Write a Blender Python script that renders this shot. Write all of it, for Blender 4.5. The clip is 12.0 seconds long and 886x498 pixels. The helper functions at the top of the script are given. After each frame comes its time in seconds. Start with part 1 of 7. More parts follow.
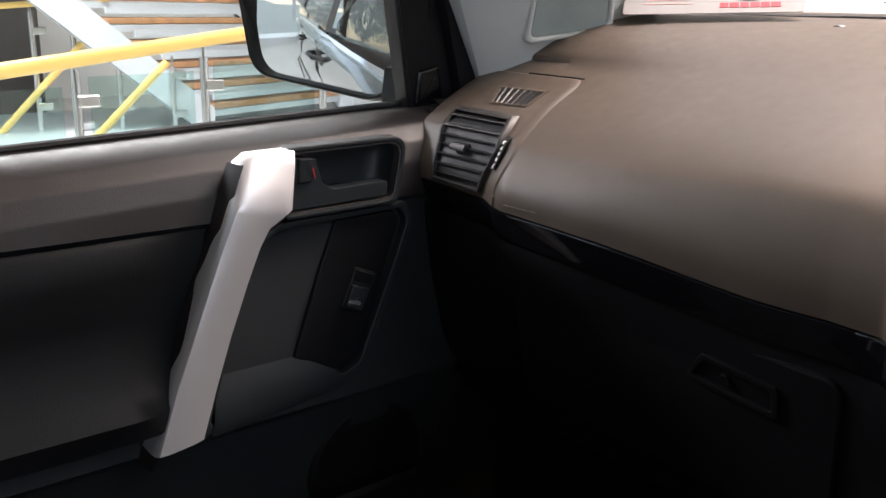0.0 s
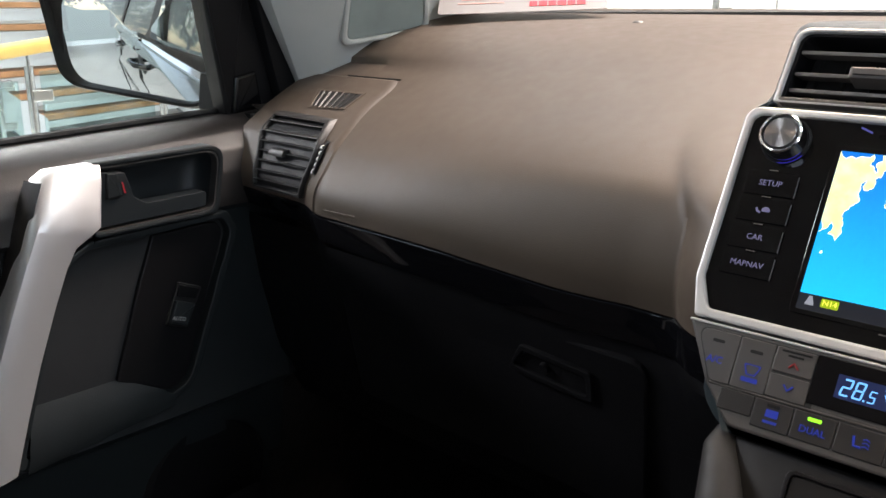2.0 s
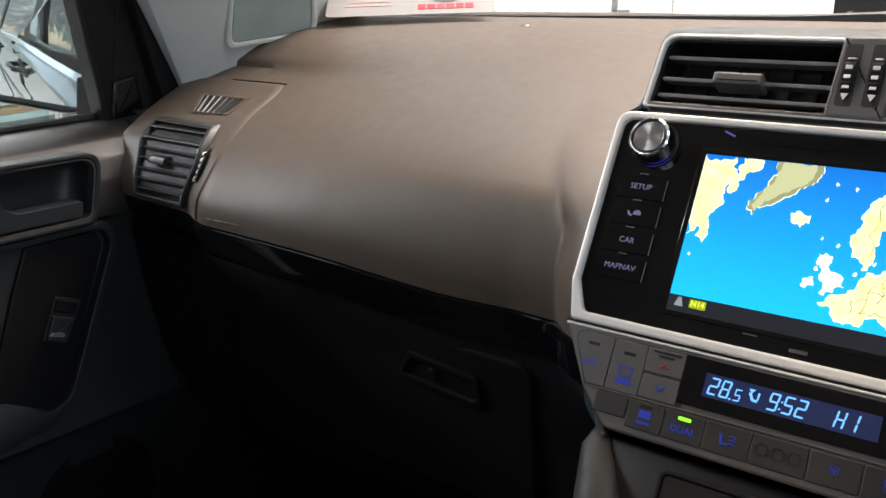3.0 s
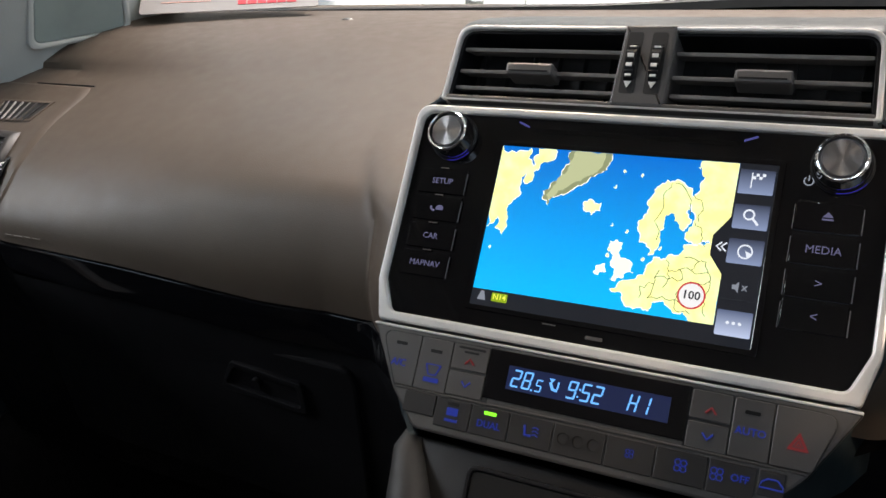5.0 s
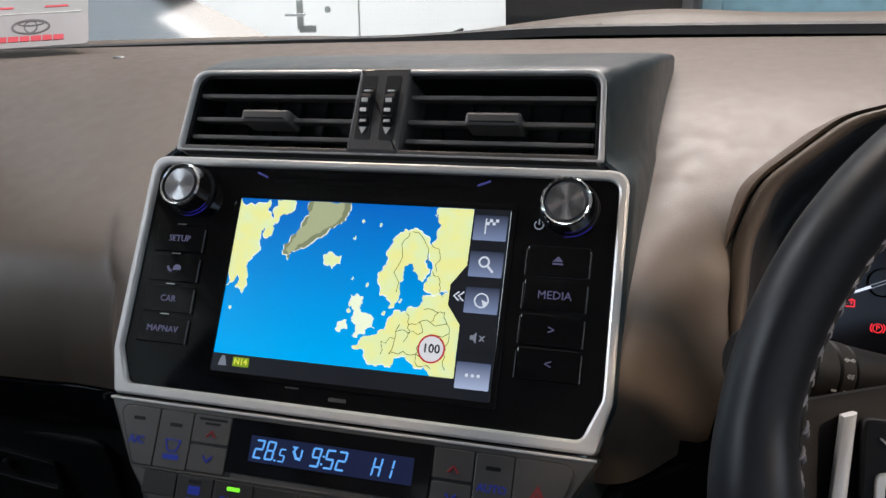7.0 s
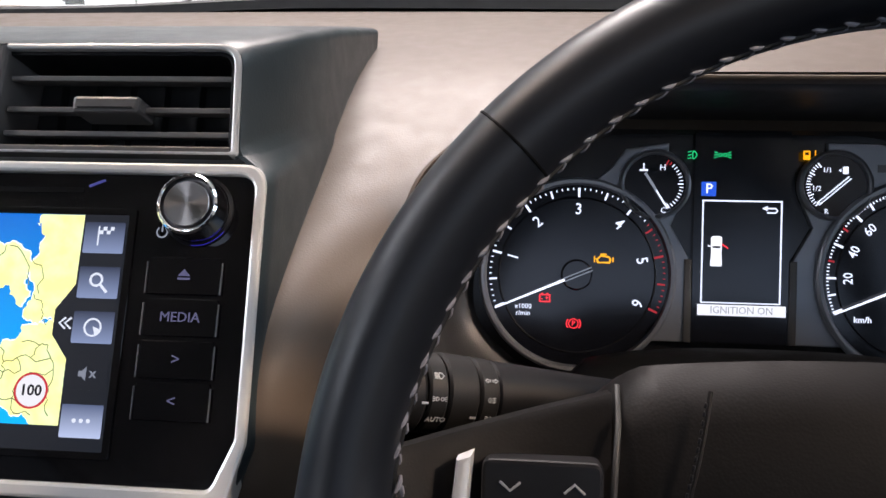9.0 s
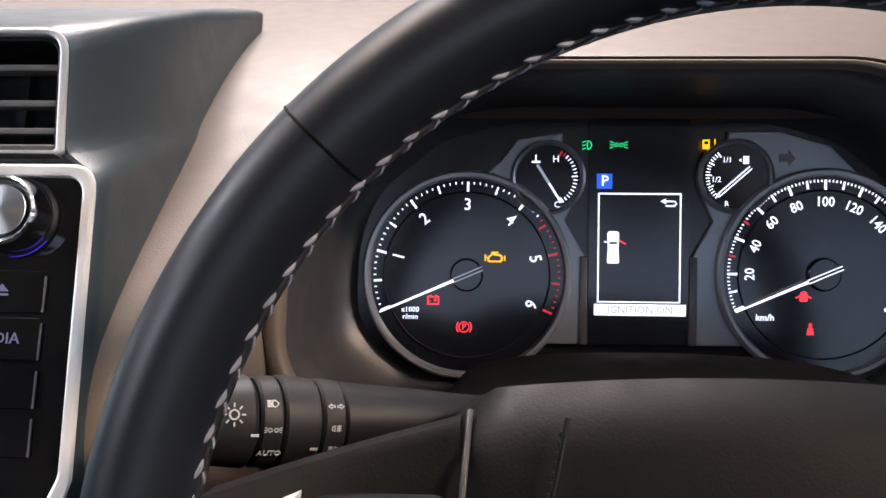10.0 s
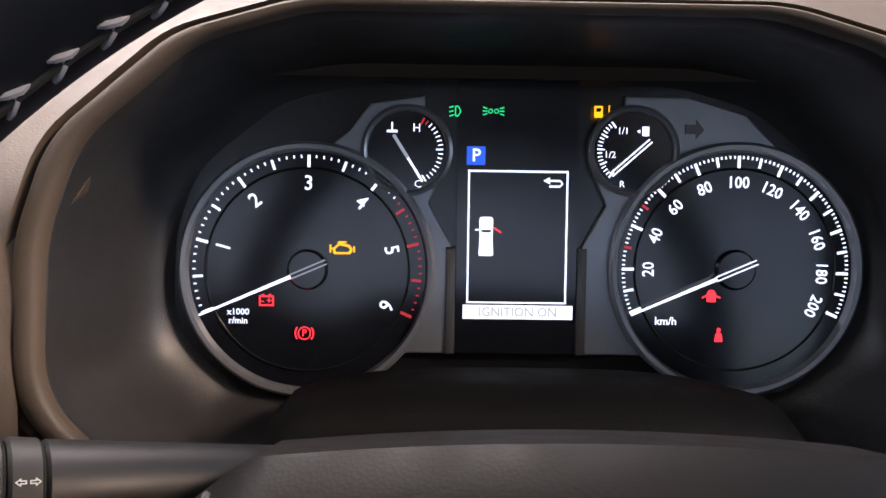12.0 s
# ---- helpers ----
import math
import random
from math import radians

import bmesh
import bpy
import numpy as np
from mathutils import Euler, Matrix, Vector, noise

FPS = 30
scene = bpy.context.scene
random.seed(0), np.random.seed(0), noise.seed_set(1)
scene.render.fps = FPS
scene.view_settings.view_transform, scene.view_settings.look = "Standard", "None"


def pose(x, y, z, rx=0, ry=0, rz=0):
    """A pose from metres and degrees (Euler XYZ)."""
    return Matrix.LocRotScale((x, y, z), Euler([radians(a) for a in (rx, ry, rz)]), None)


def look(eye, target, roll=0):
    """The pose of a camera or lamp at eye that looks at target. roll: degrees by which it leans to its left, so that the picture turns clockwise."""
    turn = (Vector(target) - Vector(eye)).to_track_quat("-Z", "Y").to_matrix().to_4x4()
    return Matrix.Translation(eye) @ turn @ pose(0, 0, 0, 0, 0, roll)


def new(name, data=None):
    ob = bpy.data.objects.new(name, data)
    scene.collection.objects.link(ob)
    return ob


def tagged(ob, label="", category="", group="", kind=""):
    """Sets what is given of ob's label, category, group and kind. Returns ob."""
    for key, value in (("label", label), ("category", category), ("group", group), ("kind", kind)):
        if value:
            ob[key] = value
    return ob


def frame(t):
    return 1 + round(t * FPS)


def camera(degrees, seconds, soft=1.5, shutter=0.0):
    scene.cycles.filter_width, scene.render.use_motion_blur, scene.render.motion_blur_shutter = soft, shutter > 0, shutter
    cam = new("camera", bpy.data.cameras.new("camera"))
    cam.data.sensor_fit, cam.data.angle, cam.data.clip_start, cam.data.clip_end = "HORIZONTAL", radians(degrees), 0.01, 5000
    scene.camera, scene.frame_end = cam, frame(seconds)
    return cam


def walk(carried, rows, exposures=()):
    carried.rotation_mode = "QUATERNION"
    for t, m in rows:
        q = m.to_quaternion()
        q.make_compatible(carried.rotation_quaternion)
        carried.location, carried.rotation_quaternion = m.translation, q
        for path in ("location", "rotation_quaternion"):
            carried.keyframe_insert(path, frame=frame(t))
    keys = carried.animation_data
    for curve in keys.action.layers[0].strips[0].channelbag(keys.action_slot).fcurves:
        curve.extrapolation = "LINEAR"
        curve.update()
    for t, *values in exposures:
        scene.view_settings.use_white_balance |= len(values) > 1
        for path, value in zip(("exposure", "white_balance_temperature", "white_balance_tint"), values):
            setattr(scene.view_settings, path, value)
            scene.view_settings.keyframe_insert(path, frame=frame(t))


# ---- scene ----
cam = camera(54.3, 12.0)
METRES, EYE, TILT, LEAN, TURN = 0.5, 1.183, -15.71, -1.37, 51.44
ROWS = [
    (0.0, 0.0, 0.0, 0.0, 0.0, 0.0, 0.0),
    (0.5, 0.0192, 0.0035, 0.0029, -2.01, 0.03, 0.97),
    (1.0, 0.038, 0.0024, 0.0055, -4.08, -0.06, 1.89),
    (1.5, 0.0657, 0.0019, 0.0065, -6.39, -0.18, 2.79),
    (2.0, 0.0881, 0.0003, 0.0066, -8.94, -0.34, 3.55),
    (2.5, 0.1153, 0.0055, 0.0103, -11.8, -0.54, 4.36),
    (3.0, 0.1462, 0.0061, 0.0135, -14.56, -0.73, 4.81),
    (5.0, 0.2588, 0.0031, 0.0106, -22.58, -2.03, 7.77),
    (5.5, 0.2917, -0.0023, 0.012, -24.73, -2.08, 8.47),
    (6.0, 0.3308, -0.0077, 0.0163, -26.91, -2.09, 9.45),
    (6.5, 0.3848, -0.0201, 0.0257, -29.01, -1.93, 10.47),
    (7.0, 0.4274, -0.0174, 0.028, -31.79, -2.26, 10.82),
    (7.5, 0.4942, -0.0127, 0.0262, -35.69, -3.29, 11.2),
    (9.5, 0.7216, -0.0148, 0.0056, -45.82, -7.06, 12.69),
    (10.0, 0.7804, -0.0165, 0.0012, -47.38, -7.98, 12.88),
    (10.5, 0.8388, -0.0124, -0.0091, -48.77, -8.89, 12.55),
    (11.0, 0.8882, 0.0038, -0.0122, -49.76, -9.65, 12.34),
    (11.5, 0.9388, 0.0131, -0.0177, -50.28, -10.28, 12.29),
    (12.0, 0.9828, 0.0318, -0.0256, -50.91, -10.99, 12.15),
]
walk(cam, [(t, pose(0.071, -0.592, EYE, TILT, LEAN, TURN) @ pose(METRES * x, METRES * y, METRES * z, 90 + pitch, roll, yaw)) for t, x, y, z, yaw, pitch, roll in ROWS], ((0, 0.35, 6450, 20), (1.5, 0.4, 6450, 17), (3.0, 0.35, 6400, 14), (5, 0.0, 6250, 13), (5.5, 0.0, 6230, 13), (6.5, -0.35, 6050, 13), (7.5, -0.5, 5850, 13), (9.5, 0.2, 6000, 18), (10.5, 0.5, 5950, 17), (11.5, 0.4, 6000, 18), (12, 0.35, 6000, 19)))

# ---------------------------------------------------------------- light
world = bpy.data.worlds.new("world")
scene.world = world
world.use_nodes = True
_nt = world.node_tree
_sky = _nt.nodes.new("ShaderNodeTexSky")
_sky.sky_type = "NISHITA"
_sky.sun_disc = False
_sky.sun_elevation, _sky.sun_rotation = radians(42), radians(200)
_nt.nodes["Background"].inputs["Strength"].default_value = 0.12
_nt.links.new(_sky.outputs[0], _nt.nodes["Background"].inputs[0])


def area(name, eye, target, w, h, watts, colour):
    data = bpy.data.lights.new(name, "AREA")
    data.shape, data.size, data.size_y, data.energy, data.color = "RECTANGLE", w, h, watts, colour
    ob = new(name, data)
    ob.matrix_world = look(eye, target)
    return ob


area("showroom_light", (0.0, 2.1, 3.9), (0.0, 0.2, 1.1), 1.7, 1.0, 225, (1.0, 0.85, 0.73))
area("showroom_light", (3.0, -0.9, 1.75), (0.2, 0.1, 1.0), 0.9, 0.5, 12, (0.74, 0.89, 1.0))
area("showroom_light", (-5.2, 0.8, 4.0), (-5.6, 1.4, 0.6), 3.0, 2.0, 330, (1.0, 0.97, 0.95))
area("showroom_light", (2.6, 0.6, 3.5), (0.2, 0.1, 1.0), 1.2, 0.8, 16, (0.85, 0.95, 1.0))
area("showroom_light", (-1.0, 1.7, 4.1), (-1.0, 4.2, 1.1), 3.0, 1.2, 150, (0.93, 0.98, 1.0))
area("glazing_daylight", (-1.0, -8.8, 2.1), (-1.0, 0.0, 1.6), 14.0, 3.8, 75, (0.84, 0.93, 1.0))
area("showroom_light", (-5.4, -2.6, 4.0), (-3.0, -2.6, 0.6), 2.0, 1.4, 260, (0.95, 0.98, 1.0))


def spot(eye, target, watts, colour, degrees, soft):
    data = bpy.data.lights.new("added_spot", "SPOT")
    data.energy, data.color, data.spot_size, data.spot_blend, data.shadow_soft_size = watts, colour, radians(degrees), 0.6, soft
    new("added_spot", data).matrix_world = look(eye, target)


# Unseen warm spots, added to brighten the driver's pad and cluster surround.
spot((-1.25, 0.55, 3.8), (0.24, 0.10, 1.05), 120, (1.0, 0.74, 0.50), 20, 0.04)
spot((2.2, -0.75, 2.6), (0.20, 0.06, 0.99), 360, (1.0, 0.75, 0.51), 10.5, 0.20)

# ---------------------------------------------------------------- materials


def mat(name, colour, rough=0.5, metal=0.0, grain=0.0, grain_scale=900.0, tone=0.12, tone_scale=14.0, coat=0.0, spec=0.5, wear=0.12):
    m = bpy.data.materials.new(name)
    m.use_nodes = True
    nt = m.node_tree
    bsdf = nt.nodes["Principled BSDF"]
    bsdf.inputs["Metallic"].default_value = metal
    bsdf.inputs["Coat Weight"].default_value = coat
    bsdf.inputs["Coat Roughness"].default_value = 0.06
    bsdf.inputs["Specular IOR Level"].default_value = spec
    co = nt.nodes.new("ShaderNodeTexCoord")
    big = nt.nodes.new("ShaderNodeTexNoise")
    big.inputs["Scale"].default_value = tone_scale
    big.inputs["Detail"].default_value = 6
    nt.links.new(co.outputs["Object"], big.inputs["Vector"])
    ramp = nt.nodes.new("ShaderNodeMapRange")
    ramp.inputs["From Min"].default_value, ramp.inputs["From Max"].default_value = 0.3, 0.7
    ramp.inputs["To Min"].default_value, ramp.inputs["To Max"].default_value = 1 - tone, 1 + tone
    nt.links.new(big.outputs["Fac"], ramp.inputs["Value"])
    mul = nt.nodes.new("ShaderNodeVectorMath")
    mul.operation = "SCALE"
    mul.inputs[0].default_value = colour
    nt.links.new(ramp.outputs[0], mul.inputs["Scale"])
    nt.links.new(mul.outputs[0], bsdf.inputs["Base Color"])
    rr = nt.nodes.new("ShaderNodeMapRange")
    rr.inputs["From Min"].default_value, rr.inputs["From Max"].default_value = 0.3, 0.7
    rr.inputs["To Min"].default_value, rr.inputs["To Max"].default_value = max(rough - wear * rough, 0.02), min(rough + wear * rough, 1)
    fine = nt.nodes.new("ShaderNodeTexNoise")
    fine.inputs["Scale"].default_value = tone_scale * 5
    fine.inputs["Detail"].default_value = 5
    nt.links.new(co.outputs["Object"], fine.inputs["Vector"])
    nt.links.new(fine.outputs["Fac"], rr.inputs["Value"])
    nt.links.new(rr.outputs[0], bsdf.inputs["Roughness"])
    if grain:
        tex = nt.nodes.new("ShaderNodeTexVoronoi")
        tex.inputs["Scale"].default_value = grain_scale
        nt.links.new(co.outputs["Object"], tex.inputs["Vector"])
        bump = nt.nodes.new("ShaderNodeBump")
        bump.inputs["Strength"].default_value = grain
        bump.inputs["Distance"].default_value = 0.0004
        nt.links.new(tex.outputs["Distance"], bump.inputs["Height"])
        nt.links.new(bump.outputs[0], bsdf.inputs["Normal"])
    return m


def glow(name, colour, strength=1.0):
    m = bpy.data.materials.new(name)
    m.use_nodes = True
    bsdf = m.node_tree.nodes["Principled BSDF"]
    bsdf.inputs["Base Color"].default_value = (0.01, 0.01, 0.01, 1)
    bsdf.inputs["Roughness"].default_value = 0.3
    bsdf.inputs["Emission Color"].default_value = (*colour, 1)
    bsdf.inputs["Emission Strength"].default_value = strength
    return m


def glass(name, tint=(0.9, 0.95, 0.93), rough=0.0):
    m = bpy.data.materials.new(name)
    m.use_nodes = True
    nt = m.node_tree
    nt.nodes.remove(nt.nodes["Principled BSDF"])
    out = nt.nodes["Material Output"]
    tr, gl, mix = nt.nodes.new("ShaderNodeBsdfTransparent"), nt.nodes.new("ShaderNodeBsdfGlossy"), nt.nodes.new("ShaderNodeMixShader")
    lw, pw, fr = nt.nodes.new("ShaderNodeLayerWeight"), nt.nodes.new("ShaderNodeMath"), nt.nodes.new("ShaderNodeMath")
    lw.inputs["Blend"].default_value = 0.5
    pw.operation, pw.inputs[1].default_value = "POWER", 4.0
    nt.links.new(lw.outputs["Facing"], pw.inputs[0])
    fr.operation, fr.inputs[1].default_value, fr.inputs[2].default_value = "MULTIPLY_ADD", 0.8, 0.04
    nt.links.new(pw.outputs[0], fr.inputs[0])
    tr.inputs["Color"].default_value = (*tint, 1)
    gl.inputs["Roughness"].default_value = rough
    nt.links.new(fr.outputs[0], mix.inputs[0])
    nt.links.new(tr.outputs[0], mix.inputs[1])
    nt.links.new(gl.outputs[0], mix.inputs[2])
    nt.links.new(mix.outputs[0], out.inputs[0])
    return m


DASH = mat("dash_soft_plastic", (0.100, 0.077, 0.058), 0.50, spec=0.45, grain=0.16, grain_scale=900, tone=0.04)
DARK = mat("dark_grained_plastic", (0.012, 0.012, 0.012), 0.50, grain=0.08, grain_scale=1500, spec=0.20)
GREYP = mat("grey_shroud_plastic", (0.025, 0.036, 0.041), 0.40, grain=0.2, grain_scale=900, tone=0.08)
DOORP = mat("door_soft_plastic", (0.022, 0.0185, 0.0172), 0.40, spec=0.55, grain=0.25, grain_scale=700, tone=0.08)
DOORD = mat("door_dark_plastic", (0.017, 0.021, 0.023), 0.46, grain=0.25, grain_scale=700, spec=0.3)
BLACK = mat("gloss_black", (0.004, 0.004, 0.005), 0.07, tone=0.05, coat=0.2, spec=0.35)
SATINB = mat("satin_black", (0.008, 0.008, 0.009), 0.45, spec=0.2)
SILVER = mat("satin_silver_paint", (0.74, 0.735, 0.72), 0.32, metal=0.35, tone=0.03)
SILVD = mat("grey_silver_paint", (0.105, 0.101, 0.097), 0.40, metal=0.5, tone=0.04)
CHROME = mat("chrome", (0.85, 0.85, 0.86), 0.09, metal=1.0, tone=0.02)
BRUSH = mat("brushed_aluminium", (0.52, 0.52, 0.53), 0.30, metal=1.0, tone=0.05)
LEATHER = mat("black_leather", (0.008, 0.010, 0.014), 0.40, spec=0.42, grain=0.03, grain_scale=1400, tone=0.06, wear=0.05)
PADM = mat("airbag_cover_plastic", (0.005, 0.0046, 0.0045), 0.52, grain=0.14, grain_scale=800, spec=0.11)
THREAD = mat("grey_thread", (0.22, 0.22, 0.25), 0.7)
PILLAR = mat("light_grey_trim", (0.55, 0.58, 0.56), 0.7, grain=0.25, grain_scale=600, tone=0.04)
FABRIC = mat("grey_speaker_cloth", (0.33, 0.39, 0.37), 0.9, grain=0.5, grain_scale=1200)
COWLM = mat("matt_black_plastic", (0.003, 0.003, 0.003), 0.6, spec=0.07, grain=0.2)
SURR = mat("grey_surround_plastic", (0.031, 0.031, 0.032), 0.42, grain=0.2, grain_scale=900, tone=0.06)
RUBBER = mat("black_rubber", (0.012, 0.012, 0.012), 0.6)
PAPER = mat("white_card", (0.80, 0.78, 0.74), 0.6, tone=0.02)
REDINK = mat("red_ink", (0.62, 0.03, 0.05), 0.6)
PINKINK = mat("faded_red_ink", (0.62, 0.35, 0.30), 0.6)
GREYINK = mat("grey_ink", (0.12, 0.11, 0.11), 0.6)
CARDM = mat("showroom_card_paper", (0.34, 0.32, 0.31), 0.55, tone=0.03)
VENTP = mat("vent_panel_plastic", (0.034, 0.033, 0.032), 0.45, grain=0.2, grain_scale=900, tone=0.06, spec=0.4)
SLATM = mat("vent_slat_plastic", (0.19, 0.178, 0.168), 0.34, tone=0.05)
PLASTER = mat("white_plaster", (0.78, 0.77, 0.75), 0.85, tone=0.04, tone_scale=2)
FLOORM = mat("pale_floor_tile", (0.62, 0.60, 0.57), 0.25, tone=0.06, tone_scale=2)
WOOD = mat("oiled_wood_tread", (0.42, 0.22, 0.11), 0.45, tone=0.25, tone_scale=9)
STEELP = mat("pale_blue_grey_paint", (0.50, 0.53, 0.56), 0.45, tone=0.05, tone_scale=3)
STAIN = mat("stainless_steel", (0.66, 0.66, 0.66), 0.22, metal=1.0)
YELLOW = mat("yellow_rail_paint", (0.78, 0.53, 0.16), 0.35, tone=0.06)
CARP = mat("grey_green_car_paint", (0.05, 0.06, 0.058), 0.18, metal=0.5, coat=1.0, tone=0.03)
GLASSW = glass("clear_glass")
GLASSR = glass("balustrade_glass", (0.82, 0.92, 0.90))
MIRROR = mat("mirror_glass", (0.92, 0.94, 0.94), 0.01, metal=1.0, tone=0.0, wear=0)
HEADL = mat("beige_headlining", (0.52, 0.48, 0.43), 0.9, grain=0.3, grain_scale=700)
BACKM = mat("black_back_wall", (0.03, 0.03, 0.03), 0.5, grain=0.4, grain_scale=400)
CARPET = mat("black_carpet", (0.006, 0.006, 0.006), 0.95, grain=0.8, grain_scale=900)
WHITEL = glow("white_legend", (0.86, 0.9, 1.0), 1.1)
DIMW = glow("dim_legend", (0.5, 0.48, 0.85), 0.20)
BLUEL = glow("blue_legend", (0.03, 0.08, 0.85), 0.26)
REDL = glow("red_legend", (0.75, 0.04, 0.05), 0.20)

# ---------------------------------------------------------------- mesh helpers


def thing(name, label, category, at=(0, 0, 0), group="", kind=""):
    ob = new(name)
    ob.empty_display_size = 0.02
    ob.location = at
    return tagged(ob, label, category, group, kind)


def part(name, bm, material, parent=None, label="", smooth=True, weld=0.0, angle=0):
    if weld:
        bmesh.ops.remove_doubles(bm, verts=bm.verts, dist=weld)
    bmesh.ops.recalc_face_normals(bm, faces=bm.faces)
    me = bpy.data.meshes.new(name)
    bm.to_mesh(me)
    bm.free()
    me.materials.append(material)
    if smooth:
        me.polygons.foreach_set("use_smooth", [True] * len(me.polygons))
        areas = sorted(p.area for p in me.polygons)
        flat = len(areas) > 5 and areas[-1] > 20 * areas[len(areas) // 2]
        me.set_sharp_from_angle(angle=radians(angle or (12 if flat else 35)))
    ob = new(name, me)
    if parent:
        inv = parent.matrix_basis.inverted() if parent.type == "EMPTY" else Matrix.Identity(4)
        ob.parent, ob.matrix_parent_inverse = parent, inv
    if label:
        ob["label"] = label
    return ob


def bevel(bm, width, segments=2, angle=40):
    edges = [e for e in bm.edges if len(e.link_faces) == 2 and e.calc_face_angle(0) > radians(angle)]
    if edges and width:
        bmesh.ops.bevel(bm, geom=edges, offset=width, segments=segments, profile=0.5, affect="EDGES")


def box(size, m=Matrix.Identity(4), bev=0.0, seg=2, bm=None):
    b = bmesh.new()
    bmesh.ops.create_cube(b, size=1)
    bmesh.ops.scale(b, vec=size, verts=b.verts)
    bevel(b, bev, seg)
    b.transform(m)
    return merge(bm, b)


def merge(bm, b):
    if bm is None:
        return b
    me = bpy.data.meshes.new("tmp")
    b.to_mesh(me)
    b.free()
    bm.from_mesh(me)
    bpy.data.meshes.remove(me)
    return bm


def prism(pts, z0, z1, m=Matrix.Identity(4), bev=0.0, seg=2, bm=None):
    b = bmesh.new()
    lo = [b.verts.new((x, y, z0)) for x, y in pts]
    hi = [b.verts.new((x, y, z1)) for x, y in pts]
    n = len(pts)
    b.faces.new(lo[::-1]), b.faces.new(hi)
    for i in range(n):
        b.faces.new((lo[i], lo[(i + 1) % n], hi[(i + 1) % n], hi[i]))
    bmesh.ops.recalc_face_normals(b, faces=b.faces)
    if bev:
        edges = [e for e in b.edges if all(v in hi for v in e.verts)]
        bmesh.ops.bevel(b, geom=edges, offset=bev, segments=seg, profile=0.5, affect="EDGES")
    b.transform(m)
    return merge(bm, b)


def ring(outer, inner, z0, z1, m=Matrix.Identity(4), bm=None, bev=0.0, inner_z=None):
    """A flat frame between two outlines with the same number of points."""
    b = bmesh.new()
    n = len(outer)
    rows = [[b.verts.new((x, y, z0)) for x, y in outer], [b.verts.new((x, y, z1)) for x, y in outer],
            [b.verts.new((x, y, z1 if inner_z is None else inner_z)) for x, y in inner], [b.verts.new((x, y, z0)) for x, y in inner]]
    for k in range(4):
        p, q = rows[k], rows[(k + 1) % 4]
        for i in range(n):
            b.faces.new((p[i], p[(i + 1) % n], q[(i + 1) % n], q[i]))
    bmesh.ops.recalc_face_normals(b, faces=b.faces)
    if bev:
        ed = [e for e in b.edges if (e.verts[0] in rows[1] and e.verts[1] in rows[1]) or (e.verts[0] in rows[2] and e.verts[1] in rows[2])]
        bmesh.ops.bevel(b, geom=ed, offset=bev, segments=2, profile=0.5, affect="EDGES")
    b.transform(m)
    return merge(bm, b)


def rounded(pts, r, n=5):
    """Polygon with rounded corners; r one radius or one for each corner."""
    out = []
    k = len(pts)
    for i in range(k):
        p0, p, p1 = Vector(pts[i - 1]), Vector(pts[i]), Vector(pts[(i + 1) % k])
        rad = r[i] if isinstance(r, (list, tuple)) else r
        a, b = (p0 - p).normalized(), (p1 - p).normalized()
        half = max(a.angle(b) / 2, 0.05)
        d = min(rad / math.tan(half), (p0 - p).length * 0.49, (p1 - p).length * 0.49)
        s, e = p + a * d, p + b * d
        for j in range(n + 1):
            f = j / n
            out.append(tuple((1 - f) ** 2 * s + 2 * f * (1 - f) * p + f * f * e))
    return out


def rect(x0, y0, x1, y1, r=0.0, n=4):
    pts = [(x0, y0), (x1, y0), (x1, y1), (x0, y1)]
    return rounded(pts, r, n) if r else pts


def disc(x, y, r, n=40, ry=None):
    return [(x + r * math.cos(2 * math.pi * i / n), y + (ry or r) * math.sin(2 * math.pi * i / n)) for i in range(n)]


def loft(rows, closed=False, caps=False, bm=None):
    b = bmesh.new()
    vs = [[b.verts.new(p) for p in row] for row in rows]
    for r0, r1 in zip(vs, vs[1:]):
        n = len(r0)
        for i in range(n if closed else n - 1):
            b.faces.new((r0[i], r0[(i + 1) % n], r1[(i + 1) % n], r1[i]))
    if caps:
        b.faces.new(vs[0][::-1]), b.faces.new(vs[-1])
    return merge(bm, b)


def tube(path, r, n=10, closed=False, flat=1.0, m=Matrix.Identity(4), bm=None, normal=None):
    path = [Vector(p) for p in path]
    rows, k = [], len(path)
    for i, p in enumerate(path):
        a, c = path[i - 1] if (i or closed) else p, path[(i + 1) % k] if (i < k - 1 or closed) else p
        d = (c - a).normalized()
        up = Vector(normal) if normal else (Vector((0, 0, 1)) if abs(d.z) < 0.95 else Vector((1, 0, 0)))
        s = d.cross(up).normalized()
        u = s.cross(d).normalized()
        rad = r[i] if isinstance(r, (list, tuple)) else r
        rows.append([m @ (p + s * rad * math.cos(2 * math.pi * j / n) + u * rad * flat * math.sin(2 * math.pi * j / n)) for j in range(n)])
    if closed:
        rows.append(rows[0])
    b = loft(rows, closed=True, caps=not closed)
    if closed:
        bmesh.ops.remove_doubles(b, verts=b.verts, dist=1e-6)
    return merge(bm, b)


def lathe(profile, n=48, m=Matrix.Identity(4), bm=None):
    """Profile of (radius, height) turned round local z."""
    rows = [[m @ Vector((r * math.cos(2 * math.pi * j / n), r * math.sin(2 * math.pi * j / n), h)) for j in range(n)] for r, h in profile]
    return loft(rows, closed=True, bm=bm)


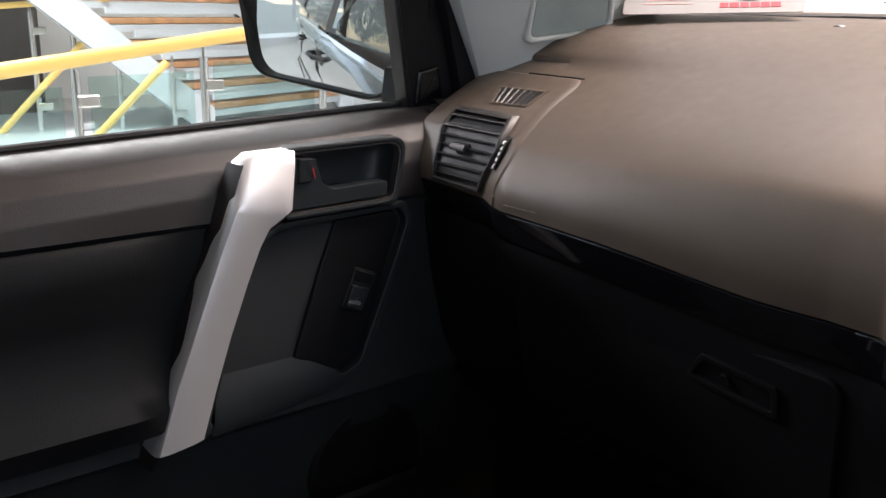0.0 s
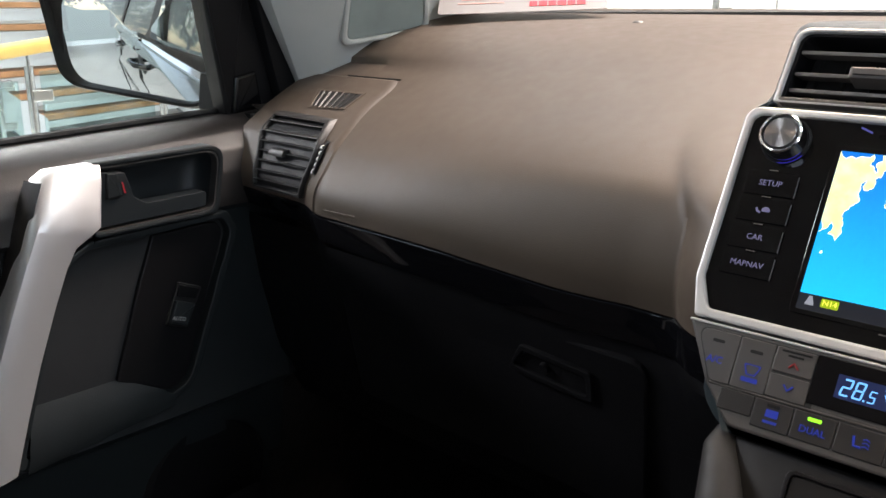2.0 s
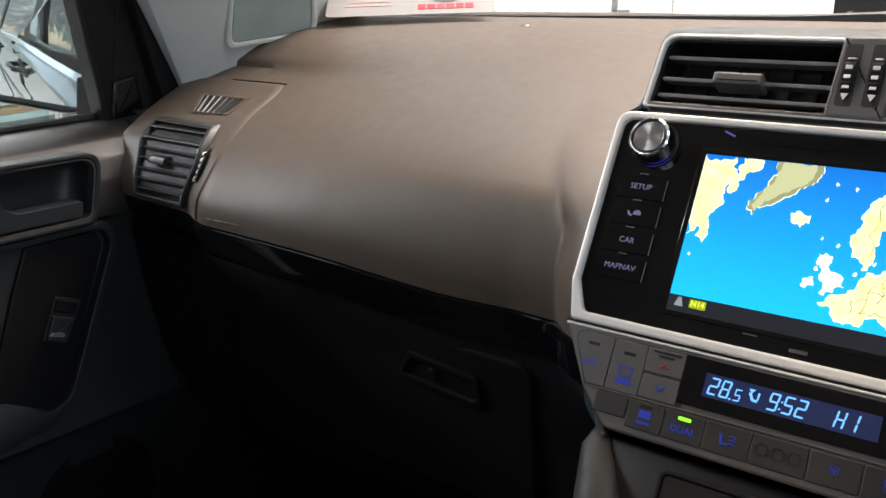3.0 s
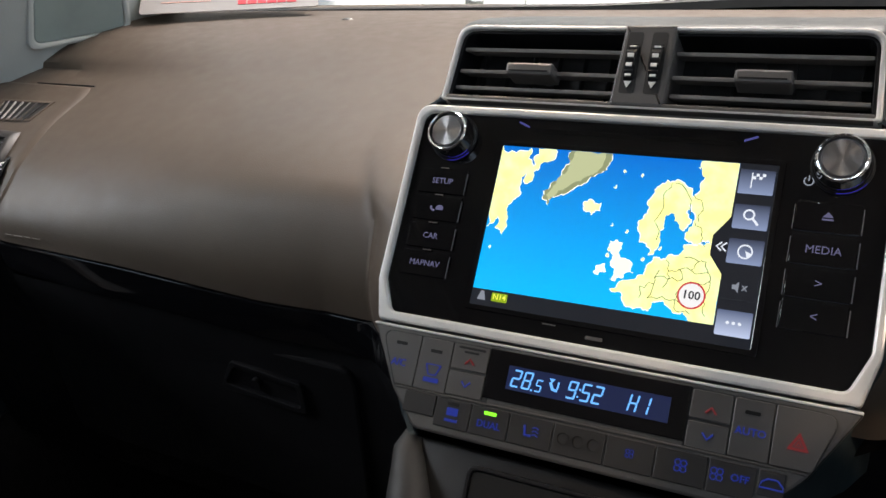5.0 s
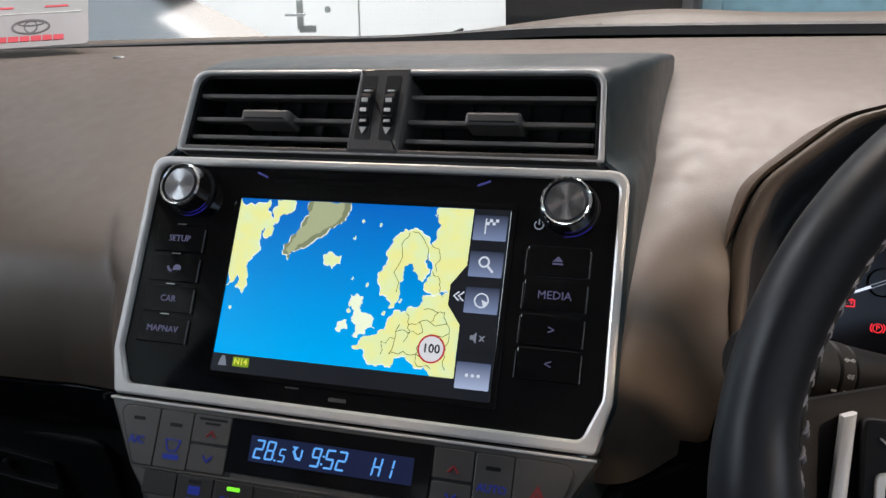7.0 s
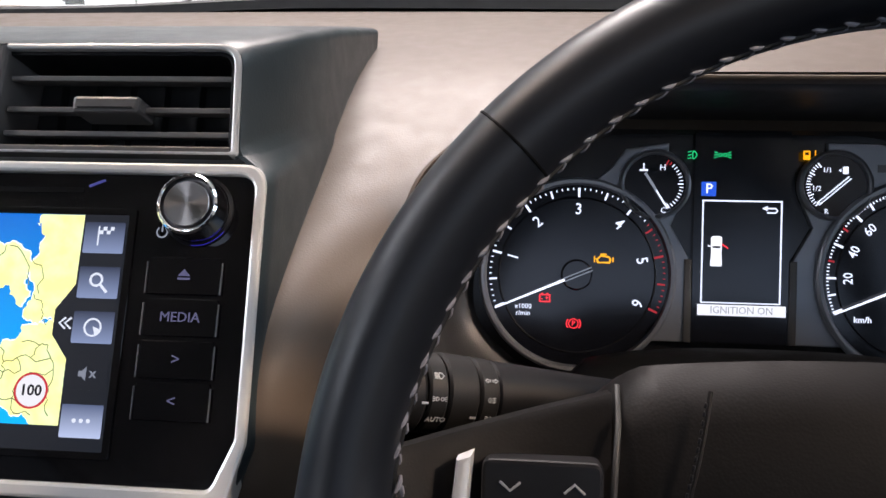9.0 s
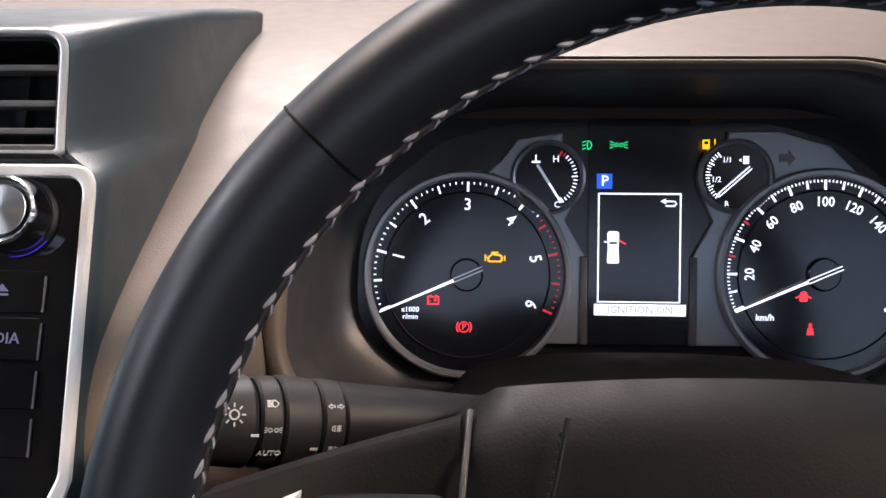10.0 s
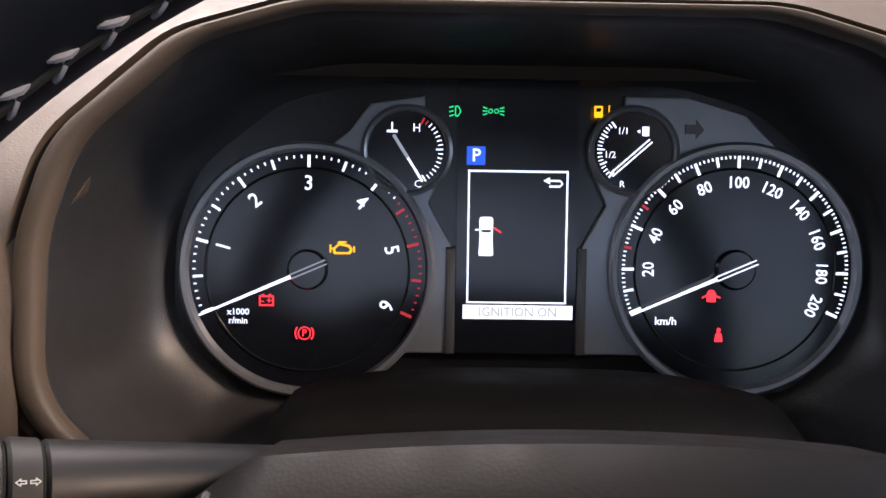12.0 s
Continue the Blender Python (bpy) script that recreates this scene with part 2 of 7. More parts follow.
def words(name, body, size, m, material, parent, depth=0.0002, align="CENTER", label="", shear=0.0, wide=1.0, turn=0.0, bold=0.012):
    cu = bpy.data.curves.new(name, "FONT")
    cu.body, cu.size, cu.extrude, cu.align_x, cu.align_y, cu.shear = body, size, depth, align, "CENTER", shear
    cu.resolution_u, cu.offset = 2, bold * size
    tmp = bpy.data.objects.new("tmp", cu)
    me = bpy.data.meshes.new_from_object(tmp)
    bpy.data.objects.remove(tmp)
    bm = bmesh.new()
    bm.from_mesh(me)
    bm.transform(m @ pose(0, 0, 0, 0, 0, turn) @ Matrix.Diagonal((wide, 1, 1, 1)))
    return part(name, bm, material, parent, label, smooth=False)


def lerp(table, x):
    if x <= table[0][0]:
        return table[0][1]
    for (a, p), (b, q) in zip(table, table[1:]):
        if x <= b:
            f = (x - a) / (b - a)
            return p + (q - p) * f
    return table[-1][1]


def smooth_curve(pts, n):
    """Catmull-Rom through points, n samples."""
    P = [Vector(p) for p in pts]
    out = []
    for k in range(n):
        f = k / (n - 1) * (len(P) - 1)
        i = min(int(f), len(P) - 2)
        f -= i
        a, b, c, d = P[max(i - 1, 0)], P[i], P[i + 1], P[min(i + 2, len(P) - 1)]
        out.append(0.5 * (2 * b + (c - a) * f + (2 * a - 5 * b + 4 * c - d) * f * f + (3 * b - a - 3 * c + d) * f ** 3))
    return out


HEAD = pose(0, 0, 1.0, 62)
DIAL = pose(0.409, 0.187, 1.045, 73)
WHEEL = pose(0.409, -0.10, 1.03, 69)


def on(base, x, y, z=0.0):
    return base @ Matrix.Translation((x, y, z))


# ---------------------------------------------------------------- showroom round the car
def slab(name, lo, hi, material, label="", kind="structure", category="", parent=None, bev=0.0):
    c = [(a + b) / 2 for a, b in zip(lo, hi)]
    s = [b - a for a, b in zip(lo, hi)]
    ob = part(name, box(s, Matrix.Translation(c), bev), material, parent, smooth=bool(bev))
    return ob if parent else tagged(ob, label, category, kind=kind)


slab("floor", (-11, -12, -0.1), (9, 11, 0.0), FLOORM, "pale polished showroom floor tiles")
slab("ceiling", (-11, -9, 4.2), (9, 11, 4.35), PLASTER, "white showroom ceiling")
slab("wall_west", (-11.2, -9, 0), (-11, 11, 4.2), PLASTER, "white plastered showroom wall")
slab("wall_east", (9, -9, 0), (9.2, 11, 4.2), PLASTER, "white plastered showroom wall")
slab("wall_north", (-11, 11, 0), (9, 11.2, 4.2), PLASTER, "white plastered showroom wall")
slab("ground", (-60, -90, -0.2), (60, -9, -0.105), mat("lawn", (0.06, 0.10, 0.03), 0.9, tone=0.4, tone_scale=0.6), "grass and paving outside the showroom")

# trees outside the glazed side, seen in the door mirror
LEAF = mat("tree_leaves", (0.07, 0.13, 0.035), 0.6, tone=0.5, tone_scale=3)
BARK = mat("tree_bark", (0.10, 0.075, 0.05), 0.9, tone=0.3)
rng = random.Random(4)


def tree(x, y, h, seed):
    r = random.Random(seed)
    t = thing("tree", "leafy green tree outside the showroom glazing", "tree", (x, y, -0.1), "trees outside")
    part("trunk", tube([(x + 0.1 * math.sin(i), y, -0.1 + h * 0.14 * i) for i in range(6)], [0.16 - 0.022 * i for i in range(6)], 8), BARK, t)
    b = bmesh.new()
    for _ in range(1500):
        a, e, d = r.uniform(0, 6.28), r.uniform(-1, 1), r.uniform(0.4, 1) ** 0.5
        c = Vector((x + 1.9 * d * math.cos(a) * math.sqrt(1 - e * e) * (1 + 0.3 * math.sin(3 * a)), y + 1.9 * d * math.sin(a) * math.sqrt(1 - e * e), h * 0.62 + h * 0.40 * d * e))
        s = r.uniform(0.10, 0.22)
        u = Vector((r.uniform(-1, 1), r.uniform(-1, 1), r.uniform(-1, 1))).normalized()
        v = u.orthogonal().normalized()
        b.faces.new([b.verts.new(c + u * s * p + v * s * 0.5 * q) for p, q in ((-1, 0), (0, -1), (1, 0), (0, 1))])
    part("crown", b, LEAF, t, smooth=False)


for i, (x, y, h) in enumerate(((-3.2, -17, 4.2), (-6.4, -18, 5.0), (-9.8, -16.5, 4.4), (-0.2, -18.5, 4.8), (-13.0, -18, 5.2), (3.2, -17.5, 4.6))):
    tree(x, y, h, i)

# staircase with open treads beyond the passenger window
stair = thing("staircase", "open-tread staircase with wooden treads and pale steel stringers", "staircase", (-7.0, 2.0, 0.0))
for i in range(13):
    z = 0.36 + 0.165 * i
    y = 3.05 - 0.20 * i
    m = pose(-6.95, y, z, 0, 0, 20)
    part("tread", box((0.30, 1.65, 0.045), m, 0.006), WOOD, stair)
    part("tread_support", box((0.26, 1.60, 0.05), m @ Matrix.Translation((0.02, 0, -0.052))), STEELP, stair)
    part("riser_bar", box((0.02, 1.60, 0.045), m @ Matrix.Translation((0.14, 0, 0.075))), STEELP, stair)
for o in (-0.92, 0.92):
    _a, _b = pose(-6.95, 3.15, 0.22, 0, 0, 20) @ Vector((0.12, o, 0)), pose(-6.95, 0.5, 2.40, 0, 0, 20) @ Vector((0.12, o, 0))
    part("stringer", loft([[p + Vector(q) for q in ((0.04, 0, -0.14), (0.04, 0, 0.14), (-0.04, 0, 0.14), (-0.04, 0, -0.14))] for p in (_a, _b)], True, True), STEELP, stair, smooth=False)
slab("landing", (-7.9, 0.2, 0.0), (-5.6, 4.6, 0.22), STEELP, "pale raised landing under the staircase")
# The stairwell panel's blue-grey has its shade mixed into the colour.
slab("wall_stairwell", (-10.4, -3.0, 0.0), (-10.2, 1.6, 3.2), mat("shadowed_blue_panel", (0.22, 0.27, 0.32), 0.6), "stairwell wall panel with shade in its blue-grey colour")
slab("column", (-8.9, 1.15, 0.0), (-8.6, 1.6, 4.2), mat("dark_column_paint", (0.08, 0.075, 0.07), 0.5), "dark painted showroom column")


def post(x, y, z0, z1, r=0.021, lean=0.0):
    p = thing("balustrade_post", "stainless steel balustrade post with glass clamps", "post", (x, y, z0), "balustrade posts")
    part("pole", tube([(x, y, z0), (x, y, z1 - 0.05)], r, 14), STAIN, p)
    part("pin", tube([(x, y, z1 - 0.05), (x, y, z1 + 0.03)], r * 0.4, 8), STAIN, p)
    for z in (z0 + 0.22 * (z1 - z0), z0 + 0.80 * (z1 - z0)):
        part("clamp", box((0.05, 0.10, 0.055), Matrix.Translation((x, y + 0.045, z)), 0.006), STAIN, p)
    return p


for x, y, z0, z1 in ((-3.97, 0.56, 0.0, 0.92), (-4.15, 1.24, 0.0, 0.96), (-4.30, 2.02, 0.0, 1.0), (-4.45, 2.62, 0.0, 1.02)):
    post(x, y, z0, z1)
for x, y, z0, z1 in ((-6.73, 1.08, 0.2, 1.13), (-6.66, 1.34, 0.0, 1.16), (-6.57, 1.62, 0.22, 1.0), (-6.44, 1.98, 0.22, 0.74)):
    post(x, y, z0, z1, 0.02)
for i, pts in enumerate((((-3.50, -0.55, 0.80), (-3.84, 0.23, 0.885), (-4.16, 1.46, 1.02), (-4.5, 2.9, 1.15)), ((-6.9, 0.45, -0.1 + 0.2), (-6.79, 0.81, 0.21), (-6.6, 1.53, 1.01)), ((-5.95, 0.9, 0.0), (-5.86, 1.22, 0.30), (-5.71, 1.66, 0.78)), ((-6.9, 0.3, 1.05), (-6.77, 0.9, 1.11), (-6.6, 1.6, 1.18)))):
    r = thing("handrail", "yellow painted round handrail of the staircase", "handrail", pts[0], "handrails")
    part("rail", tube(pts, (0.034, 0.026, 0.026, 0.022)[i], 14), YELLOW, r)
for x0, y0, x1, y1, z0, z1 in ((-3.80, 0.0, -3.97, 0.5, 0.12, 0.80), (-3.98, 0.62, -4.14, 1.18, 0.12, 0.84), (-4.17, 1.30, -4.29, 1.96, 0.12, 0.88)):
    g = thing("glass_panel", "clear greenish balustrade glass panel", "glass panel", (x0, y0, z0), "balustrade panels")
    ob = part("pane", loft([[(x0, y0, z0), (x1, y1, z0), (x1, y1, z1), (x0, y0, z1)], [(x0 - 0.008, y0, z0), (x1 - 0.008, y1, z0), (x1 - 0.008, y1, z1), (x0 - 0.008, y0, z1)]], True, True), GLASSR, g, smooth=False)
    ob.visible_shadow = False

# what stands ahead of the car
cab = thing("white_door", "white double door with a small steel latch", "door", (-1.6, 4.1, 0))
part("leaf", box((1.05, 0.05, 2.1), pose(-1.98, 3.28, 1.05, 0, 0, 24), 0.004), PLASTER, cab)
part("leaf", box((0.70, 0.05, 2.1), pose(-1.175, 3.639, 1.05, 0, 0, 24), 0.004), PLASTER, cab)
_m = pose(-1.60, 3.09, 1.24, 0, 0, 24)
part("latch", box((0.03, 0.02, 0.13), _m, 0.004), STAIN, cab, "small steel latch")
part("latch_lever", box((0.09, 0.016, 0.014), _m @ Matrix.Translation((-0.02, -0.012, 0.0)), 0.004), STAIN, cab)
part("latch_base", box((0.075, 0.02, 0.035), _m @ Matrix.Translation((0.03, 0, -0.06)), 0.004), STAIN, cab)
part("lock", tube([_m @ Vector((0.12, 0.0, 0.02)), _m @ Vector((0.12, -0.012, 0.02))], 0.014, 12), STAIN, cab)
slab("pillar_dark", (-2.72, 3.55, 0), (-2.22, 3.9, 4.2), mat("brown_pillar_paint", (0.16, 0.14, 0.12), 0.6), "brown painted showroom pillar")


def parked(name, label, cx, cy, turn, paint, lamp, pane=BLACK):
    """A parked car with its tail towards the windscreen."""
    m = pose(cx, cy, 0, 0, 0, turn)
    c = thing(name, label, "car", (cx, cy, 0))
    side = [(-2.1, 0.35), (2.1, 0.35), (2.15, 0.75), (2.0, 0.98), (1.2, 1.06), (-1.95, 1.10), (-2.12, 0.9)]
    cabin = [(-1.9, 1.08), (1.15, 1.05), (0.45, 1.52), (-0.2, 1.58), (-1.35, 1.56), (-1.75, 1.38)]
    k = m @ Matrix(((0, 0, 1, 0), (1, 0, 0, 0), (0, 1, 0, 0), (0, 0, 0, 1)))
    part("body", prism(rounded(side, 0.12, 4), -0.86, 0.86, k, 0.09, 4), paint, c)
    part("cabin", prism(rounded(cabin, 0.10, 4), -0.70, 0.70, k, 0.10, 4), paint, c)
    part("rear_window", box((1.15, 0.02, 0.34), m @ pose(0, -1.83, 1.28, -28), 0.01), pane, c)
    for s in (-1, 1):
        part("tail_lamp", box((0.16, 0.08, 0.30), m @ pose(s * 0.74, -2.0, 0.98, -8), 0.03), lamp, c, "red tail lamp")
        for yy in (-1.3, 1.35):
            w = part("tyre", lathe([(0.20, -0.1), (0.33, -0.1), (0.345, -0.06), (0.345, 0.06), (0.33, 0.1), (0.20, 0.1)], 28, m @ pose(s * 0.78, yy, 0.345, 0, 90)), RUBBER, c)
            part("rim", lathe([(0.02, 0.07), (0.12, 0.08), (0.2, 0.095), (0.21, -0.09)], 24, m @ pose(s * 0.78, yy, 0.345, 0, 90)), BRUSH, w)


REDLAMP = mat("red_lamp_plastic", (0.45, 0.01, 0.015), 0.15, coat=0.5)
WHITEP = mat("white_car_paint", (0.70, 0.72, 0.74), 0.2, coat=1.0, tone=0.03)
parked("hatchback", "silver-white parked hatchback with red tail lamps", -3.3, 4.6, 40, WHITEP, REDLAMP)
parked("dark_car", "dark grey parked car with red tail lamps", -0.85, 6.6, 6, mat("dark_grey_car_paint", (0.05, 0.05, 0.055), 0.2, coat=1.0), REDLAMP)
parked("blue_car", "pale blue parked car beside a dark car", 0.95, 7.1, -8, mat("pale_blue_car_paint", (0.30, 0.50, 0.58), 0.2, coat=1.0), REDLAMP, mat("pale_blue_car_glass", (0.22, 0.38, 0.45), 0.1, coat=0.5))

# ---------------------------------------------------------------- cabin shell
slab("cabin_floor", (-0.86, -1.6, 0.36), (0.86, 0.62, 0.40), CARPET, "black carpeted cabin floor")
roof = slab("cabin_roof", (-0.74, -1.66, 1.70), (0.74, -0.12, 1.76), HEADL, "beige headlining of the cabin roof")
for s in (-1, 1):
    slab("roof_rail", (min(s * 0.70, s * 0.76), -1.66, 1.60), (max(s * 0.70, s * 0.76), -0.12, 1.70), HEADL, parent=roof)
# Unseen stepped wall, added to shade the dashboard as seat backs would.
back = slab("cabin_back", (-0.80, -1.02, 0.40), (0.14, -0.94, 1.25), BACKM, "unseen black wall closing the cabin and shading the dashboard")
slab("back_lower", (0.14, -1.02, 0.40), (0.80, -0.94, 0.97), BACKM, parent=back)
slab("bulkhead", (-0.86, 0.62, 0.36), (0.86, 0.66, 1.16), CARPET, "black bulkhead behind the dashboard")
slab("kick_panel", (-0.86, 0.08, 0.40), (-0.79, 0.62, 1.06), CARPET, "black footwell side panel")
slab("door_side", (0.80, -1.6, 0.40), (0.86, 0.62, 1.06), DOORD, "dark driver's side door trim")
slab("rear_door_side", (-0.84, -1.6, 0.40), (-0.78, -0.92, 1.03), DOORD, "dark rear door trim")

# ---------------------------------------------------------------- dashboard
PROFILE = [(0.60, 1.1805), (0.50, 1.1765), (0.393, 1.166), (0.28, 1.147), (0.20, 1.122), (0.135, 1.093), (0.085, 1.067), (0.048, 1.040), (0.027, 1.012), (0.017, 0.988), (0.016, 0.966)]
CURVE = smooth_curve([(0, y, z) for y, z in PROFILE], 40)


def ease(f):
    f = max(0.0, min(1.0, f))
    return f * f * (3 - 2 * f)


def screen_base(x):
    """Where the windscreen meets the dashboard."""
    return 0.585 - 0.42 * x * x


def pad_row(x, off=0.0):
    ax = abs(x)
    row = []
    side = max(0.0, (ax - 0.45) / 0.3)
    k_lift = 0.010 * max(0.0, (ax - 0.3) / 0.27) if x < 0 else 0.0
    low_y = lerp([(-0.78, 0.0), (-0.60, -0.004), (-0.48, 0.0), (-0.235, 0.026), (-0.15, 0.02)], x) if x < 0 else 0.02
    drop = 0.012 * ease((x + 0.5) / 0.25) if x < 0 else 0.012
    for p in CURVE:
        y, z = p.y, p.z
        if x < 0:
            f = max(0.0, min(1.0, (min(0.236, 0.190 + 0.95 * max(z - 1.034, 0.0)) - ax) / 0.05))
            near = f * (2 - f)
        else:
            near = ease((0.235 - ax) / 0.07)
        y -= 0.030 * near * ease((1.115 - z) / 0.09)
        if y > 0.2:
            y = 0.2 + (y - 0.2) * (screen_base(x) - 0.2) / 0.385
        else:
            y += 0.012 * side * ease((z - 0.99) / 0.04) + 0.022 * ease((-x - 0.58) / 0.06) * ease((1.05 - z) / 0.06)
        if x > 0:
            y += 0.050 * ease((x - 0.155) / 0.055) * ease((1.10 - z) / 0.07)
        k = max(0.0, (1.05 - z) / 0.084)
        row.append(Vector((x, y + low_y * k, z + (k_lift - drop) * k)))
    if off:
        out = []
        for i, p in enumerate(row):
            t = row[min(i + 1, len(row) - 1)] - row[max(i - 1, 0)]
            n = Vector((0, t.z, -t.y)).normalized()
            out.append(p + n * off)
        return out
    return row


def pad(xs, first=0, last=99, off=0.0):
    rows = []
    for x in xs:
        row = pad_row(x, off)[first:last]
        rows.append(row + [row[-1] + Vector((0, 0.03, -0.004))])
    return loft(rows)


def steps(a, b, n):
    return [a + (b - a) * i / n for i in range(n + 1)]


dash = thing("dashboard", "dark grey-brown soft-grained dashboard with a satin sheen", "dashboard", (0, 0.3, 0.95))
part("passenger_pad", pad(steps(-0.785, -0.26, 64) + steps(-0.257, -0.12, 50)), DASH, dash)
_rows = []
for x in steps(0.12, 0.785, 130):
    row, last = pad_row(x), round(lerp([(0.208, 40), (0.222, 25), (0.236, 20.5), (0.255, 17)], x))
    row = [row[min(i, last - 1)] for i in range(40)]
    _rows.append(row + [row[-1] + Vector((0, 0.03, -0.004))])
part("driver_pad", loft(_rows), DASH, dash, weld=1e-6, angle=60)
part("centre_top_pad", pad(steps(-0.12, 0.12, 12), 0, 17), DASH, dash)

# small screw cover and crease marks on the passenger pad
part("sensor_button", lathe([(0.0, 0.003), (0.006, 0.003), (0.0085, 0.001), (0.009, -0.004)], 20, pose(-0.44, 0.393, 1.1695, -8)), SILVD, dash, "small round grey sensor cover")

# gloss black strip below the pad, glovebox and lower dashboard
_edge = [pad_row(x)[-1] for x in steps(-0.77, -0.15, 40)]
_rows = []
for p in _edge:
    taper = 0.022 + 0.012 * ease((p.x + 0.75) / 0.3)
    _rows.append([p + Vector((0, dy, dz)) for dy, dz in ((0.012, 0.002), (-0.001, -0.0015), (-0.002, -0.004), (0.004, -taper), (0.012, -taper - 0.004), (0.03, -taper - 0.004))])
part("trim_strip", loft(_rows), BLACK, dash, "gloss black trim strip")
_rows = []
for p in _edge:
    q = p + Vector((0, 0.010, -0.036))
    _rows.append([q, q + Vector((0, 0.0, -0.012)), Vector((p.x, 0.060, 0.86)), Vector((p.x, 0.085, 0.76)), Vector((p.x, 0.13, 0.68)), Vector((p.x, 0.24, 0.64)), Vector((p.x, 0.60, 0.62))])
part("lower_panel", loft(_rows), SATINB, dash)
glove = thing("glovebox", "black glovebox lid with a recessed latch", "glovebox", (-0.42, 0.07, 0.75))
_lid = rounded([(-0.60, 0.745), (-0.225, 0.735), (-0.215, 0.908), (-0.60, 0.920)], 0.02, 5)
GLV = Matrix(((1, 0, 0, 0), (0, -0.22, -0.975, 0.252), (0, 0.975, -0.22, 0.02), (0, 0, 0, 1)))
part("lid", prism(_lid, -0.01, 0.006, GLV, 0.003), SATINB, glove)
_l = [(-0.365, 0.860), (-0.270, 0.851), (-0.270, 0.884), (-0.346, 0.892)]
part("latch", ring(rounded(_l, 0.006, 4), rounded([(-0.358, 0.866), (-0.276, 0.857), (-0.276, 0.878), (-0.343, 0.886)], 0.004, 4), 0.004, 0.010, GLV, bev=0.001), SATINB, glove, "black latch pull")
part("keyhole", lathe([(0.0, 0.004), (0.005, 0.004), (0.006, 0.0)], 16, on(GLV, -0.322, 0.872, 0.006)), SATINB, glove)
part("bolster", loft([[(x, y, z) for x, y, z in ((0.12, 0.05, 0.965), (0.12, 0.06, 0.80), (0.12, 0.12, 0.66), (0.12, 0.3, 0.62))], [(0.78, 0.05, 0.955), (0.78, 0.06, 0.80), (0.78, 0.12, 0.66), (0.78, 0.3, 0.62)]]), SATINB, dash)
part("stack_skirt", loft([[(s * 0.20, 0.05, 0.95), (s * 0.20, 0.10, 0.62), (s * 0.09, 0.06, 0.60), (s * 0.11, -0.02, 0.93)] for s in (1, -1)], True), SATINB, dash)

# side vent panel, laid over the pad's outer end
side = thing("side_vent", "dark slatted side air vent and window demister in the dashboard", "air vent", (-0.70, 0.08, 0.97))


def skin(x, z, off=0.0):
    """The point of the pad's surface at that x and height."""
    row = pad_row(x, off)
    for p, q in zip(row, row[1:]):
        if q.z <= z <= p.z:
            return p.lerp(q, (p.z - z) / max(p.z - q.z, 1e-6))
    return row[-1] if z < row[-1].z else row[0]


def wrapped(pts, off):
    return [skin(x, z, off) for x, z in pts]


def inset(pts, d):
    """Outline moved inwards by d."""
    out, k = [], len(pts)
    c = sum((Vector(p) for p in pts), Vector((0, 0))) / k
    for p in pts:
        v = Vector(p) - c
        out.append(tuple(c + Vector((v.x * (1 - d / 0.050), v.y * (1 - d / 0.042)))))
    return out


def edge_at(table, z):
    return lerp([(b, a) for a, b in table], z)


RIGHT = [(-0.600, 0.985), (-0.598, 1.015), (-0.600, 1.038), (-0.604, 1.0565), (-0.611, 1.078), (-0.613, 1.098), (-0.622, 1.1045)]
_rows = []
for z in steps(0.978, 1.1045, 26):
    r = edge_at(RIGHT, z)
    _rows.append([skin(-0.785 + (r + 0.785) * u, z, 0.0022) for u in steps(0, 1, 18)] + [skin(r + 0.0025, z, -0.001)])
_b = loft(_rows)
part("panel", merge(_b, loft([_rows[-1][:19], [skin(p.x, 1.1055, -0.002) for p in _rows[-1][:19]]])), DASH, side, angle=50)
part("panel_joint", tube([skin(x, 1.1058, 0.0004) for x in steps(-0.712, -0.617, 8)], 0.0009, 6), RUBBER, side)
LEFTV = [(-0.722, 0.986), (-0.726, 1.010), (-0.734, 1.035), (-0.741, 1.052), (-0.742, 1.066)]
RIGHTV = [(-0.636, 0.983), (-0.631, 1.005), (-0.626, 1.022), (-0.624, 1.040), (-0.629, 1.055), (-0.637, 1.066)]
_zs = steps(0.985, 1.066, 12)
_svo = [(edge_at(RIGHTV, z), z) for z in _zs] + [(edge_at(LEFTV, z), z + 0.001) for z in _zs[::-1]]
_svi = inset(_svo, 0.0042)
part("bezel", loft([wrapped(_svo, 0.0015), wrapped(_svo, 0.0075), wrapped(inset(_svo, 0.001), 0.0088), wrapped(inset(_svo, 0.0032), 0.0088), wrapped(_svi, 0.0075), wrapped(_svi, 0.0024)], closed=True), VENTP, side, angle=50)
part("cavity", loft([[skin(x, z, 0.0034) for x in steps(edge_at(LEFTV, z) + 0.003, edge_at(RIGHTV, z) - 0.003, 8)] for z in steps(0.988, 1.063, 12)]), RUBBER, side)
for i in range(7):
    z = 0.9955 + 0.0104 * i
    x0, x1 = edge_at(LEFTV, z) + 0.003, edge_at(RIGHTV, z) - 0.003
    part("slat", loft([[skin(x, z + dz, off) for dz, off in ((0.0, 0.0034), (0.0002, 0.0084), (0.0009, 0.0086), (0.0011, 0.0034))] for x in steps(x0, x1, 6)], closed=True, caps=True), VENTP, side)
